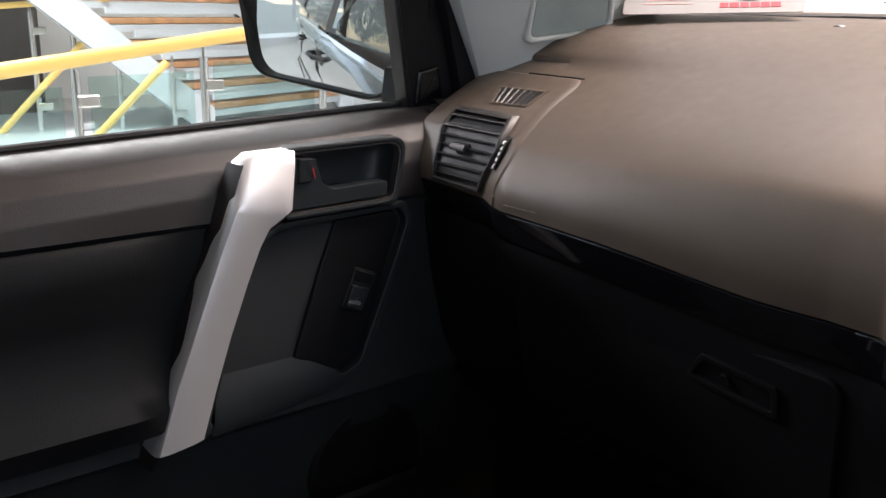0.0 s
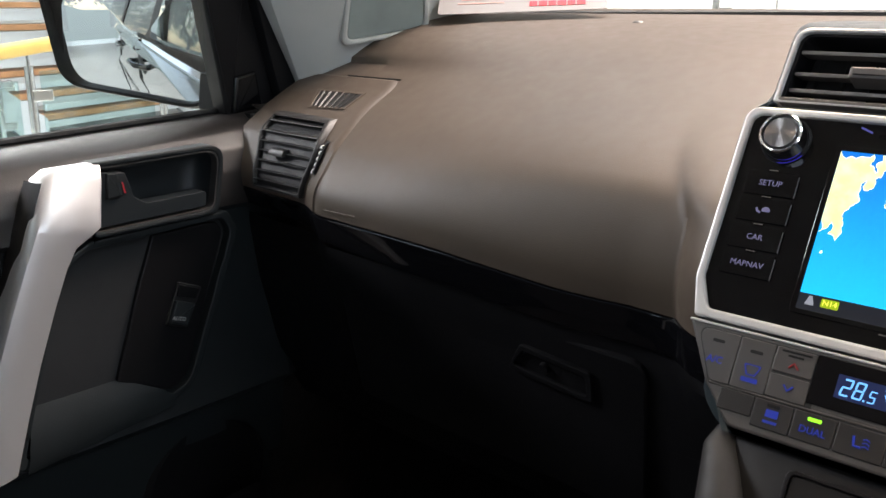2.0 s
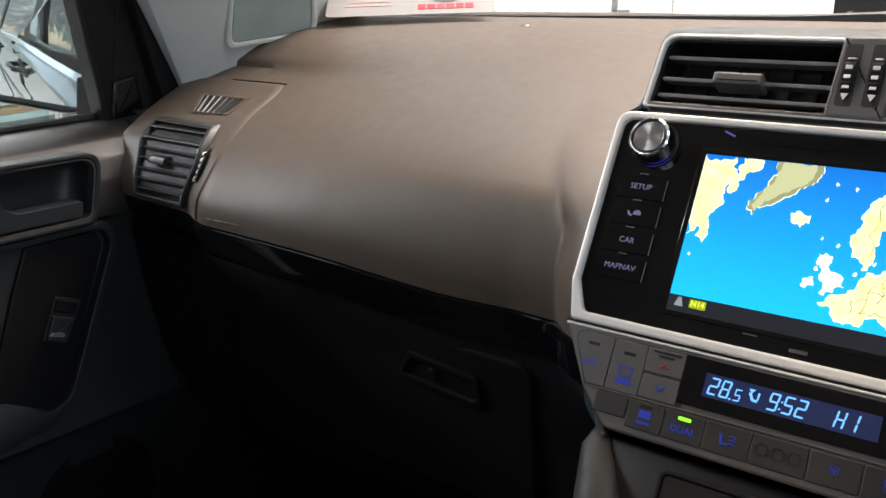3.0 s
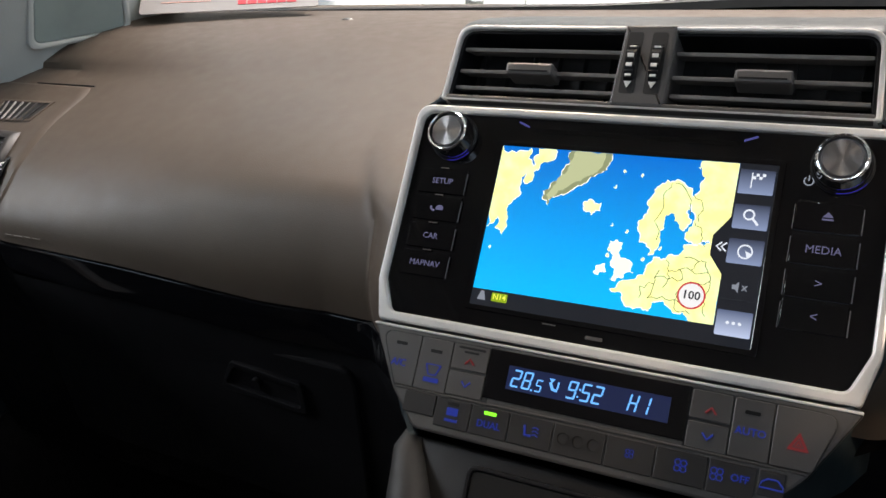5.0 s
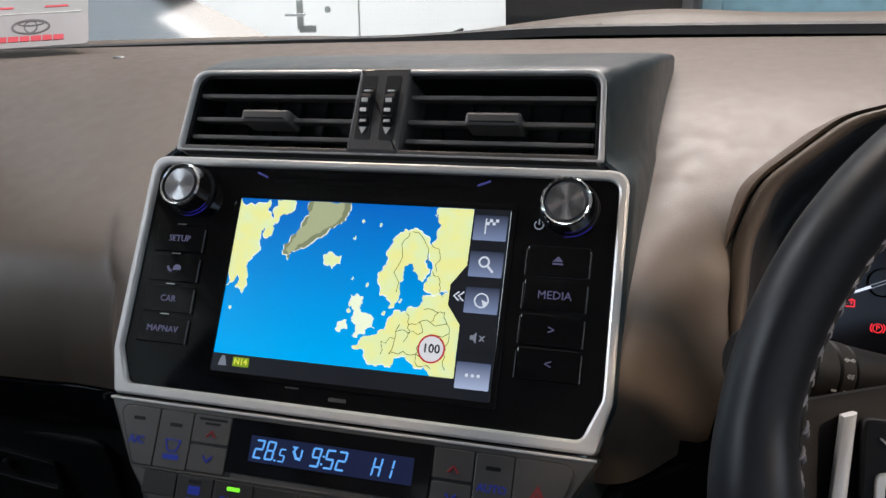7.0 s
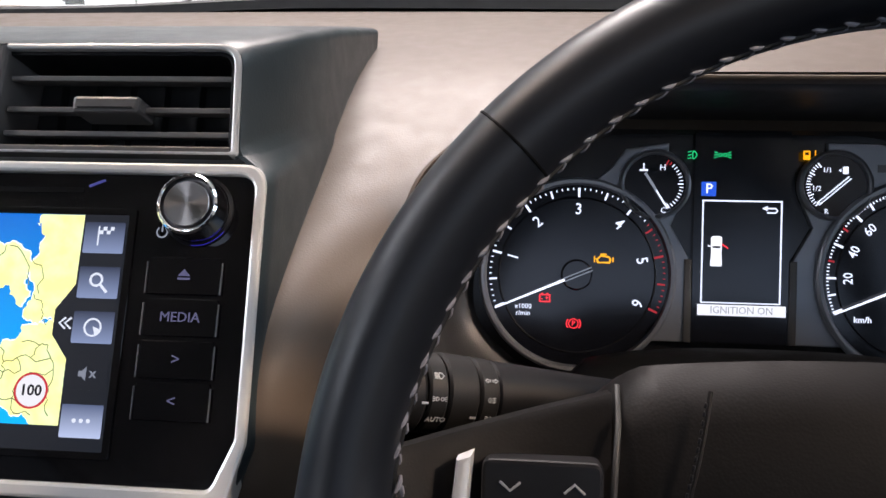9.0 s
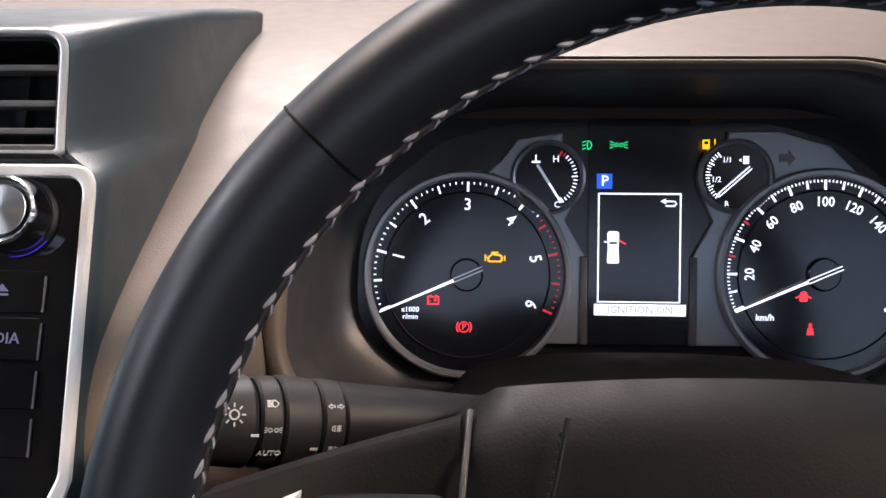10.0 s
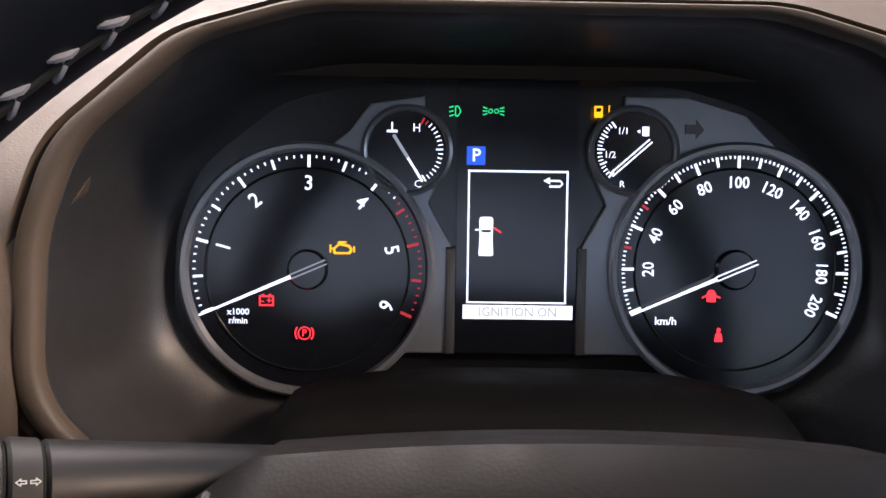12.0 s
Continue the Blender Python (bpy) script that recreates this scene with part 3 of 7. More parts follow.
part("tab", loft([[skin(x, z, off) for z, off in ((1.0235, 0.004), (1.0240, 0.0112), (1.0255, 0.012), (1.0295, 0.012), (1.0310, 0.0112), (1.0315, 0.004))] for x in steps(-0.702, -0.676, 4)], closed=True, caps=True), VENTP, side)
_sl = [(-0.6190, 1.046), (-0.6170, 1.036), (-0.6165, 1.026), (-0.6180, 1.013)]
part("wheel_slot", loft([[skin(x + d, z, 0.0030) for d in (-0.0038, 0.0038)] for x, z in [(edge_at(_sl[::-1], z), z) for z in steps(1.0125, 1.047, 10)]]), RUBBER, side)
part("thumbwheel", loft([[skin(edge_at(_sl[::-1], z) + d, z, o + 0.0022 * math.sin(math.pi * (z - 1.014) / 0.031)) for d, o in ((-0.0028, 0.0028), (-0.0026, 0.0042), (0.0026, 0.0042), (0.0028, 0.0028))] for z in steps(1.014, 1.045, 12)], caps=True), SATINB, side)
for i, z in enumerate((1.0175, 1.0238, 1.0298, 1.0355, 1.0412)):
    x = edge_at(_sl[::-1], z)
    part("thumbwheel_mark", loft([[skin(x + d, z + e, o) for d in (-0.0018, 0.0018)] for e, o in ((-0.0014 if i else -0.0026, 0.0050), (-0.0012 if i else -0.0024, 0.0074), (0.0014, 0.0074), (0.0016, 0.0050))]), PAPER, side, "white thumbwheel mark")
_dvo = [(-0.706, 1.0735), (-0.642, 1.0755), (-0.640, 1.0917), (-0.726, 1.0908)]
_dvi = [(-0.7015, 1.0750), (-0.6450, 1.0768), (-0.6432, 1.0903), (-0.7185, 1.0895)]
part("demister_bezel", loft([wrapped(_dvo, 0.0015), wrapped(_dvo, 0.0032), wrapped(_dvi, 0.0032), wrapped(_dvi, 0.0023)], closed=True), DASH, side)
part("demister_cavity", loft([wrapped([_dvi[0], _dvi[1]], 0.0026), wrapped([_dvi[3], _dvi[2]], 0.0026)]), RUBBER, side)
for i in range(6):
    f = (i + 0.7) / 6.4
    xa, xb = _dvi[0][0] + (_dvi[1][0] - _dvi[0][0]) * f, _dvi[3][0] + (_dvi[2][0] - _dvi[3][0]) * f
    part("demister_slat", loft([[skin(xa + d, 1.0752, o), skin(xb + d, 1.0900, o)] for d, o in ((-0.0010, 0.0026), (-0.0008, 0.0040), (0.0008, 0.0040), (0.0010, 0.0026))]), VENTP, side)
for x0, x1 in ((-0.578, -0.570), (-0.567, -0.556), (-0.553, -0.545), (-0.542, -0.532)):
    part("embossed_mark", loft([[skin(x, 0.9805, 0.0002), skin(x, 0.9810, 0.0009), skin(x, 0.9838, 0.0009), skin(x, 0.9843, 0.0002)] for x in (x0, x1)]), DASH, dash)

# ---------------------------------------------------------------- centre stack
FRONT = rounded([(-0.112, -0.092), (-0.146, -0.03), (-0.1595, 0.0), (-0.1595, 0.130), (-0.1440, 0.142), (-0.1412, 0.199),
                 (0.1412, 0.199), (0.1440, 0.142), (0.1595, 0.130), (0.1595, 0.0), (0.146, -0.03), (0.112, -0.092)],
                [0.004, 0.02, 0.02, 0.012, 0.012, 0.014, 0.014, 0.012, 0.012, 0.02, 0.02, 0.004], 6)


def stack():
    """Front edge first, then the side walls swelling back into the dashboard."""
    rows = []
    for depth, grow, lift in ((-0.006, -0.010, -0.004), (0.003, -0.006, -0.003), (0.004, -0.002, -0.001), (0.0, 0.0, 0.0), (-0.006, 0.0005, 0.0005), (-0.015, 0.001, 0.001), (-0.03, 0.002, 0.002), (-0.05, 0.004, 0.003), (-0.08, 0.006, 0.003), (-0.12, 0.008, 0.003), (-0.25, 0.012, -0.002)):
        row = []
        f = 1 - (1 - min(max(-depth, 0) / 0.10, 1)) ** 2
        for x, v in FRONT:
            ax = abs(x) + (grow if grow < 0 else grow * 0.3)
            ax += (max(ax, 0.1605) - ax) * f * (ease((abs(x) - 0.124) / 0.016) if v > 0.1 else 1)
            p = HEAD @ Vector((math.copysign(ax, x), v, 0))
            row.append((p.x, p.y - depth, p.z + (lift if v > 0.14 else 0)))
        rows.append(row)
    return loft(rows, closed=True)


part("stack_housing", stack(), GREYP, dash, "dark grey stack housing", angle=62)

head = thing("head_unit", "gloss black touchscreen head unit in a satin silver frame", "head unit", tuple(HEAD @ Vector((0, -0.03, 0))))
OUT = rounded([(-0.151, -0.0235), (0.151, -0.0235), (0.158, 0.004), (0.157, 0.134), (-0.157, 0.134), (-0.158, 0.004)], [0.004, 0.004, 0.01, 0.012, 0.012, 0.01], 6)
INN = rounded([(-0.143, -0.0165), (0.143, -0.0165), (0.1525, 0.006), (0.1515, 0.1285), (-0.1515, 0.1285), (-0.1525, 0.006)], [0.006, 0.006, 0.008, 0.009, 0.009, 0.008], 6)
part("silver_frame", ring(OUT, INN, -0.01, 0.0055, HEAD, bev=0.0016), SILVER, head, "satin silver frame")
part("fascia", prism(INN, -0.008, 0.002, HEAD, 0.0004), BLACK, head, "gloss black glass fascia")
part("screen_bezel", ring(rect(-0.0905, -0.006, 0.0945, 0.1115, 0.002), rect(-0.0868, -0.0025, 0.0908, 0.1080, 0.001), 0.001, 0.0032, HEAD, bev=0.0004), BLACK, head)


def sea_material():
    m = glow("map_sea", (0.0, 0.30, 0.85), 1.45)
    nt = m.node_tree
    co, sep, ramp = nt.nodes.new("ShaderNodeTexCoord"), nt.nodes.new("ShaderNodeSeparateXYZ"), nt.nodes.new("ShaderNodeValToRGB")
    rng_ = nt.nodes.new("ShaderNodeMapRange")
    rng_.inputs["From Min"].default_value, rng_.inputs["From Max"].default_value = 1.005, 1.095
    nt.links.new(co.outputs["Object"], sep.inputs[0])
    nt.links.new(sep.outputs["Z"], rng_.inputs["Value"])
    nt.links.new(rng_.outputs[0], ramp.inputs[0])
    ramp.color_ramp.elements[0].color = (0.0, 0.38, 0.78, 1)
    ramp.color_ramp.elements[1].color = (0.0, 0.125, 0.47, 1)
    nt.links.new(ramp.outputs[0], nt.nodes["Principled BSDF"].inputs["Emission Color"])
    return m


LAND = glow("map_land", (0.83, 0.80, 0.30), 1.45)
_no, _ra = LAND.node_tree.nodes.new("ShaderNodeTexNoise"), LAND.node_tree.nodes.new("ShaderNodeValToRGB")
_no.inputs["Scale"].default_value, _no.inputs["Detail"].default_value = 110, 5
_ra.color_ramp.elements[0].position, _ra.color_ramp.elements[0].color = 0.38, (0.84, 0.80, 0.27, 1)
_ra.color_ramp.elements[1].position, _ra.color_ramp.elements[1].color = 0.66, (0.72, 0.82, 0.40, 1)
_tc = LAND.node_tree.nodes.new("ShaderNodeTexCoord")
LAND.node_tree.links.new(_tc.outputs["Object"], _no.inputs["Vector"])
LAND.node_tree.links.new(_no.outputs["Fac"], _ra.inputs[0])
LAND.node_tree.links.new(_ra.outputs[0], LAND.node_tree.nodes["Principled BSDF"].inputs["Emission Color"])
PALE = glow("map_pale_land", (0.86, 0.90, 0.60), 1.45)
COAST = glow("map_coast", (0.92, 0.95, 0.75), 1.45)
ICECAP = glow("map_icecap", (0.22, 0.24, 0.12), 1.4)
ICEIN = glow("map_icecap_inner", (0.40, 0.42, 0.22), 1.4)
BORDER = glow("map_border", (0.12, 0.14, 0.03), 1.0)
BAR = glow("map_bar", (0.006, 0.008, 0.013), 1.0)
BTN = glow("menu_button", (0.15, 0.20, 0.34), 1.0)
BTNLIT = glow("menu_button_lit", (0.42, 0.52, 0.78), 1.0)
for _m, _lo, _hi in ((BTN, (0.26, 0.32, 0.48, 1), (0.035, 0.045, 0.08, 1)), (BTNLIT, (0.55, 0.62, 0.80, 1), (0.10, 0.13, 0.22, 1))):
    _tc, _sp, _ra = _m.node_tree.nodes.new("ShaderNodeTexCoord"), _m.node_tree.nodes.new("ShaderNodeSeparateXYZ"), _m.node_tree.nodes.new("ShaderNodeValToRGB")
    _m.node_tree.links.new(_tc.outputs["Generated"], _sp.inputs[0])
    _m.node_tree.links.new(_sp.outputs["Z"], _ra.inputs[0])
    _ra.color_ramp.elements[0].color, _ra.color_ramp.elements[1].color = _lo, _hi
    _m.node_tree.links.new(_ra.outputs[0], _m.node_tree.nodes["Principled BSDF"].inputs["Emission Color"])
screen = part("screen", prism(rect(-0.0868, -0.0025, 0.0908, 0.108), 0.0020, 0.0024, HEAD), sea_material(), head, "lit navigation map on the display")


def fray(pts, amount, seed, depth=3):
    """A coarse coast broken up by halving its legs and pushing the middles out or in."""
    r = random.Random(seed)
    for _ in range(depth):
        out = []
        for p, q in zip(pts, pts[1:] + pts[:1]):
            dx, dy = q[0] - p[0], q[1] - p[1]
            k = r.uniform(-amount, amount)
            out += [p, ((p[0] + q[0]) / 2 - dy * k, (p[1] + q[1]) / 2 + dx * k)]
        pts = out
    return [(max(-0.0866, min(x, 0.0685)), max(0.0085, min(y, 0.1078))) for x, y in pts]


def land(pts, seed, z=0.0026, amount=0.26, core=LAND, rim=COAST):
    big = fray(pts, amount, seed)
    part("coast", prism(big, 0.0022, z, HEAD), rim, screen, smooth=False)
    c = (sum(p[0] for p in big) / len(big), sum(p[1] for p in big) / len(big))
    inner = []
    for x, y in big:
        d = math.hypot(x - c[0], y - c[1]) or 1
        k = 1 - min(0.0007, 0.3 * d) / d
        edge = x <= -0.086 or x >= 0.068 or y >= 0.107 or y <= 0.009
        inner.append((x, y) if edge else (c[0] + (x - c[0]) * k, c[1] + (y - c[1]) * k))
    part("land", prism(inner, 0.0023, z + 0.0001, HEAD), core, screen, smooth=False)


land([(-0.0866, 0.1078), (-0.0658, 0.1078), (-0.0668, 0.1007), (-0.0623, 0.0931), (-0.0684, 0.0847), (-0.0679, 0.0736), (-0.0752, 0.0634), (-0.0728, 0.0588), (-0.075, 0.0459), (-0.0804, 0.0502), (-0.0804, 0.0582), (-0.0866, 0.0506), (-0.0866, 0.0646)], 1)
land([(-0.0606, 0.1078), (-0.0483, 0.1078), (-0.0525, 0.0985), (-0.0577, 0.0934), (-0.0611, 0.0868), (-0.0666, 0.0832), (-0.0626, 0.0947)], 2, amount=0.34)
land([(-0.0378, 0.1078), (-0.01, 0.1078), (-0.0119, 0.0967), (-0.0228, 0.0881), (-0.0283, 0.0846), (-0.0394, 0.0775), (-0.0472, 0.0696), (-0.0516, 0.0733), (-0.0481, 0.0831), (-0.0419, 0.0914)], 3, core=ICECAP)
land([(-0.0234, 0.074), (-0.0193, 0.0768), (-0.0113, 0.075), (-0.011, 0.0694), (-0.0165, 0.0659), (-0.0219, 0.0685)], 4)
land([(0.014, 0.0616), (0.0186, 0.0712), (0.0193, 0.0819), (0.0238, 0.0905), (0.032, 0.0935), (0.0434, 0.0898), (0.0434, 0.0792), (0.0463, 0.0703), (0.0429, 0.0625), (0.0392, 0.0667), (0.0345, 0.077), (0.031, 0.0721), (0.0302, 0.069), (0.0306, 0.063), (0.0296, 0.0537), (0.0271, 0.0459), (0.0237, 0.0447), (0.0217, 0.0515), (0.017, 0.052)], 5)
land([(0.0465, 0.1078), (0.0685, 0.1078), (0.0685, 0.0753), (0.0685, 0.0604), (0.0609, 0.0549), (0.0544, 0.0574), (0.0518, 0.0541), (0.0436, 0.058), (0.0451, 0.0642), (0.0478, 0.0704), (0.045, 0.0853), (0.0479, 0.0901), (0.0499, 0.0978)], 6, z=0.00255)
land([(0.0038, 0.0207), (0.0116, 0.019), (0.0174, 0.0113), (0.0296, 0.0105), (0.0303, 0.0157), (0.0375, 0.018), (0.0427, 0.014), (0.0503, 0.0132), (0.0541, 0.0085), (0.0685, 0.0085), (0.0685, 0.0604), (0.0562, 0.0554), (0.0517, 0.055), (0.0441, 0.0544), (0.0407, 0.0471), (0.0321, 0.0433), (0.0274, 0.0444), (0.0239, 0.0374), (0.019, 0.0299), (0.0133, 0.0278), (0.0089, 0.0267)], 7, z=0.00245)
land([(-0.0012, 0.0511), (0.0033, 0.0521), (0.0071, 0.0472), (0.0063, 0.0425), (0.0149, 0.0365), (0.017, 0.0327), (0.0086, 0.0288), (0.0028, 0.0267), (0.0048, 0.0331), (0.0011, 0.0374), (0.0027, 0.0422), (-0.0019, 0.0464)], 8, core=PALE, amount=0.34)
land([(-0.0075, 0.0344), (-0.0017, 0.0362), (-0.0003, 0.0311), (-0.005, 0.0284), (-0.0084, 0.0303)], 9, core=PALE)
part("land", prism(fray([(-0.0346, 0.1078), (-0.0144, 0.1078), (-0.0153, 0.0989), (-0.0248, 0.0908), (-0.0317, 0.0865), (-0.0414, 0.0801), (-0.0473, 0.0734), (-0.0489, 0.0758), (-0.0454, 0.0833), (-0.0394, 0.0916)], 0.15, 5), 0.0024, 0.0029, HEAD), ICEIN, screen, smooth=False)
for i, (x, y) in enumerate([(-0.0019, 0.0612), (0.0084, 0.0581), (-0.0046, 0.0863), (-0.0001, 0.0968), (0.0459, 0.1036), (0.0116, 0.0952), (-0.0288, 0.1049), (-0.081, 0.0373), (-0.0012, 0.0418), (-0.0009, 0.0455), (0.0301, 0.0501), (0.021, 0.0423)]):
    land([(x - 0.0011, y - 0.0004), (x, y - 0.0015), (x + 0.0012, y), (x + 0.0002, y + 0.0014)], 20 + i, amount=0.35)
_r = random.Random(7)
_knots = {(i, j): (0.022 + 0.0078 * i + _r.uniform(-0.0026, 0.0026), 0.0135 + 0.0062 * j + _r.uniform(-0.002, 0.002)) for i in range(6) for j in range(6)}
_lines = []
for (i, j), p in _knots.items():
    for q in ((i + 1, j), (i, j + 1)):
        if q in _knots and _r.random() < 0.62 and p[1] > 0.012 + max(0.0, 0.040 - p[0]) * 0.3 and p[1] < 0.030 + (p[0] - 0.022) * 0.8:
            _lines.append([p, _knots[q]])
_lines += [[(0.0307, 0.0919), (0.0267, 0.084), (0.0267, 0.0718), (0.0272, 0.0551)], [(0.0328, 0.0921), (0.0419, 0.0851), (0.045, 0.0732)], [(0.0481, 0.0689), (0.0535, 0.0633), (0.0535, 0.0573), (0.0564, 0.0545)], [(0.045, 0.0853), (0.0511, 0.0797), (0.0505, 0.0691)]]
for i, pts in enumerate(_lines):
    path = []
    for p, q in zip(pts, pts[1:]):
        dx, dy = q[0] - p[0], q[1] - p[1]
        for f, k in ((0, 0), (0.3, _r.uniform(-0.2, 0.2)), (0.65, _r.uniform(-0.2, 0.2))):
            path.append((min(p[0] + dx * f - dy * k, 0.067), p[1] + dy * f + dx * k, 0.0029))
    path.append((min(pts[-1][0], 0.067), pts[-1][1], 0.0029))
    part("border_line", tube(path, 0.00022, 4, m=HEAD), BORDER, screen)
part("status_bar", prism(rect(-0.0868, -0.0025, 0.0688, 0.0085), 0.0024, 0.0028, HEAD), BAR, screen)
part("menu_column", prism([(0.0688, -0.0025), (0.0908, -0.0025), (0.0908, 0.108), (0.0688, 0.108), (0.0685, 0.074), (0.0600, 0.062), (0.0600, 0.050), (0.0685, 0.039)], 0.0024, 0.0031, HEAD), BAR, screen)
for i, y in enumerate((0.0968, 0.0752, 0.0540, 0.0325, 0.0110)):
    part("menu_button", prism(rect(0.0697, y - 0.0075, 0.0896, y + 0.0075, 0.0008), 0.0031, 0.0034, HEAD), BTNLIT if i == 4 else (BAR if i == 3 else BTN), screen, smooth=False)
WICON = glow("white_icon", (0.85, 0.88, 0.92), 1.0)
GICON = glow("grey_icon", (0.25, 0.27, 0.3), 1.0)
Z = 0.0036
for j in range(4):
    for k in range(2):
        if (j + k) % 2 == 0:
            part("flag_check", prism(rect(0.0772 + 0.0018 * j, 0.0985 + 0.0018 * k, 0.079 + 0.0018 * j, 0.1003 + 0.0018 * k), Z - 0.0002, Z, HEAD), WICON, screen, smooth=False)
part("flag_pole", prism(rect(0.0765, 0.0930, 0.0772, 0.1024), Z - 0.0002, Z, HEAD), WICON, screen, smooth=False)
part("zoom_ring", ring(disc(0.0785, 0.0765, 0.0034, 20), disc(0.0785, 0.0765, 0.0023, 20), Z - 0.0002, Z, HEAD), WICON, screen, smooth=False)
part("zoom_handle", tube([(0.0808, 0.0742, Z), (0.0842, 0.0706, Z)], 0.0007, 6, m=HEAD), WICON, screen)
part("compass_ring", ring(disc(0.0796, 0.0540, 0.0044, 24), disc(0.0796, 0.0540, 0.0035, 24), Z - 0.0002, Z, HEAD), WICON, screen, smooth=False)
part("compass_hand", prism([(0.0796, 0.0545), (0.0836, 0.0530), (0.0810, 0.0505)], Z - 0.0002, Z, HEAD), WICON, screen, smooth=False)
part("speaker_icon", prism([(0.0755, 0.0312), (0.0772, 0.0312), (0.0792, 0.0292), (0.0792, 0.0358), (0.0772, 0.0338), (0.0755, 0.0338)], Z - 0.0002, Z, HEAD), GICON, screen, smooth=False)
words("mute_cross", "x", 0.0065, on(HEAD, 0.0825, 0.0328, Z), GICON, screen)
for j in range(3):
    part("menu_dot", prism(disc(0.0762 + 0.0034 * j, 0.0112, 0.0010, 14), Z - 0.0002, Z, HEAD), WICON, screen, smooth=False)
for d in (0, 0.0028):
    part("collapse_chevron", tube([(0.0660 + d, 0.0582, 0.0034), (0.0630 + d, 0.0556, 0.0034), (0.0660 + d, 0.0530, 0.0034)], 0.0005, 6, m=HEAD), WICON, screen)
part("limit_disc", prism(disc(0.0535, 0.0238, 0.0083, 32), 0.0029, 0.0032, HEAD), glow("sign_white", (0.95, 0.92, 0.88), 1.0), screen, smooth=False)
part("limit_ring", ring(disc(0.0535, 0.0238, 0.0083, 32), disc(0.0535, 0.0238, 0.0073, 32), 0.0030, 0.0034, HEAD), glow("sign_red", (0.7, 0.02, 0.03), 0.9), screen, smooth=False)
words("limit_number", "100", 0.0072, on(HEAD, 0.0535, 0.0238, 0.0034), SATINB, screen)
part("road_badge", prism(rect(-0.0722, 0.0013, -0.0612, 0.0070, 0.0008), 0.0028, 0.0031, HEAD), glow("badge_green", (0.28, 0.42, 0.0), 1.0), screen, smooth=False)
words("road_number", "N14", 0.0052, on(HEAD, -0.0667, 0.0042, 0.0032), glow("badge_yellow", (0.95, 0.95, 0.1), 1.0), screen)
part("road_icon", prism([(-0.0822, 0.0012), (-0.0762, 0.0012), (-0.0782, 0.0072), (-0.0802, 0.0072)], 0.0028, 0.0031, HEAD), GICON, screen, smooth=False)

# knobs, soft keys, slot and writing of the head unit


SPUN = mat("spun_aluminium", (0.42, 0.42, 0.43), 0.32, metal=1.0, tone=0.03)
_pr = SPUN.node_tree.nodes["Principled BSDF"]
_tg = SPUN.node_tree.nodes.new("ShaderNodeTangent")
_tg.direction_type, _tg.axis = "RADIAL", "Z"
_pr.inputs["Anisotropic"].default_value = 0.85
SPUN.node_tree.links.new(_tg.outputs[0], _pr.inputs["Tangent"])


def knob(x):
    k = part("knob", lathe([(0.0158, 0.0), (0.0150, 0.010), (0.0144, 0.0150), (0.0134, 0.0160), (0.0126, 0.0154)], 48, on(HEAD, x, 0.111, 0.002)), CHROME, head, "chrome rotary knob")
    cap = part("knob_cap", lathe([(0.0126, 0.0154), (0.0122, 0.0125), (0.0112, 0.0125), (0.0108, 0.0152), (0.0104, 0.0156), (0.0, 0.0156)], 48), SPUN, k, "brushed metal cap")
    cap.matrix_basis = on(HEAD, x, 0.111, 0.002)
    part("knob_base", lathe([(0.0172, 0.0), (0.0172, 0.0015), (0.0158, 0.003)], 40, on(HEAD, x, 0.111, 0.002)), SATINB, k)
    part("knob_glow", tube([(x + 0.0168 * math.cos(a), 0.111 + 0.0168 * math.sin(a), 0.0036) for a in [radians(265 + 6 * i) for i in range(11)]], 0.0003, 6, m=HEAD), glow("knob_blue", (0.08, 0.06, 0.9), 0.45), k)
    for a in range(0, 360, 15):
        c, s = math.cos(radians(a)), math.sin(radians(a))
        part("knob_notch", box((0.0005, 0.0010, 0.0024), on(HEAD, x + 0.0134 * c, 0.111 + 0.0134 * s, 0.0172) @ pose(0, 0, 0, 0, 0, a), 0.0002), BRUSH, k)


knob(-0.1245)
knob(0.1245)
KEYLINE = mat("key_edge", (0.10, 0.10, 0.11), 0.2, tone=0.02)
for name, body, y in (("setup_key", "SETUP", 0.0785), ("phone_key", "", 0.0590), ("car_key", "CAR", 0.0390), ("map_key", "MAPNAV", 0.0195)):
    key = part(name, prism(rect(-0.1440, y - 0.0088, -0.1085, y + 0.0088, 0.001), 0.001, 0.0032, HEAD, 0.0004), BLACK, head)
    if body:
        words("legend", body, 0.0058, on(HEAD, -0.1262, y, 0.0034), DIMW, key, bold=0.0)
    else:
        part("phone_icon", tube([(-0.1305, y + 0.001, 0.0036), (-0.1298, y - 0.0012, 0.0036), (-0.1275, y - 0.002, 0.0036)], 0.0008, 6, m=HEAD), DIMW, key)
        part("car_icon", prism(rounded([(-0.1268, y - 0.0012), (-0.1212, y - 0.0012), (-0.1212, y + 0.0008), (-0.1225, y + 0.0022), (-0.1252, y + 0.0022), (-0.1268, y + 0.0006)], 0.0004, 2), 0.0033, 0.0036, HEAD), DIMW, key)
    part("key_edge", box((0.0007, 0.0150, 0.0006), on(HEAD, -0.1080, y - 0.001, 0.0034)), KEYLINE, key)
    # The chrome bar is a modelled highlight, not a trim piece.
    part("key_glint", box((0.0065, 0.0007, 0.0006), on(HEAD, -0.1262, y + 0.0095, 0.0034)), CHROME, key)
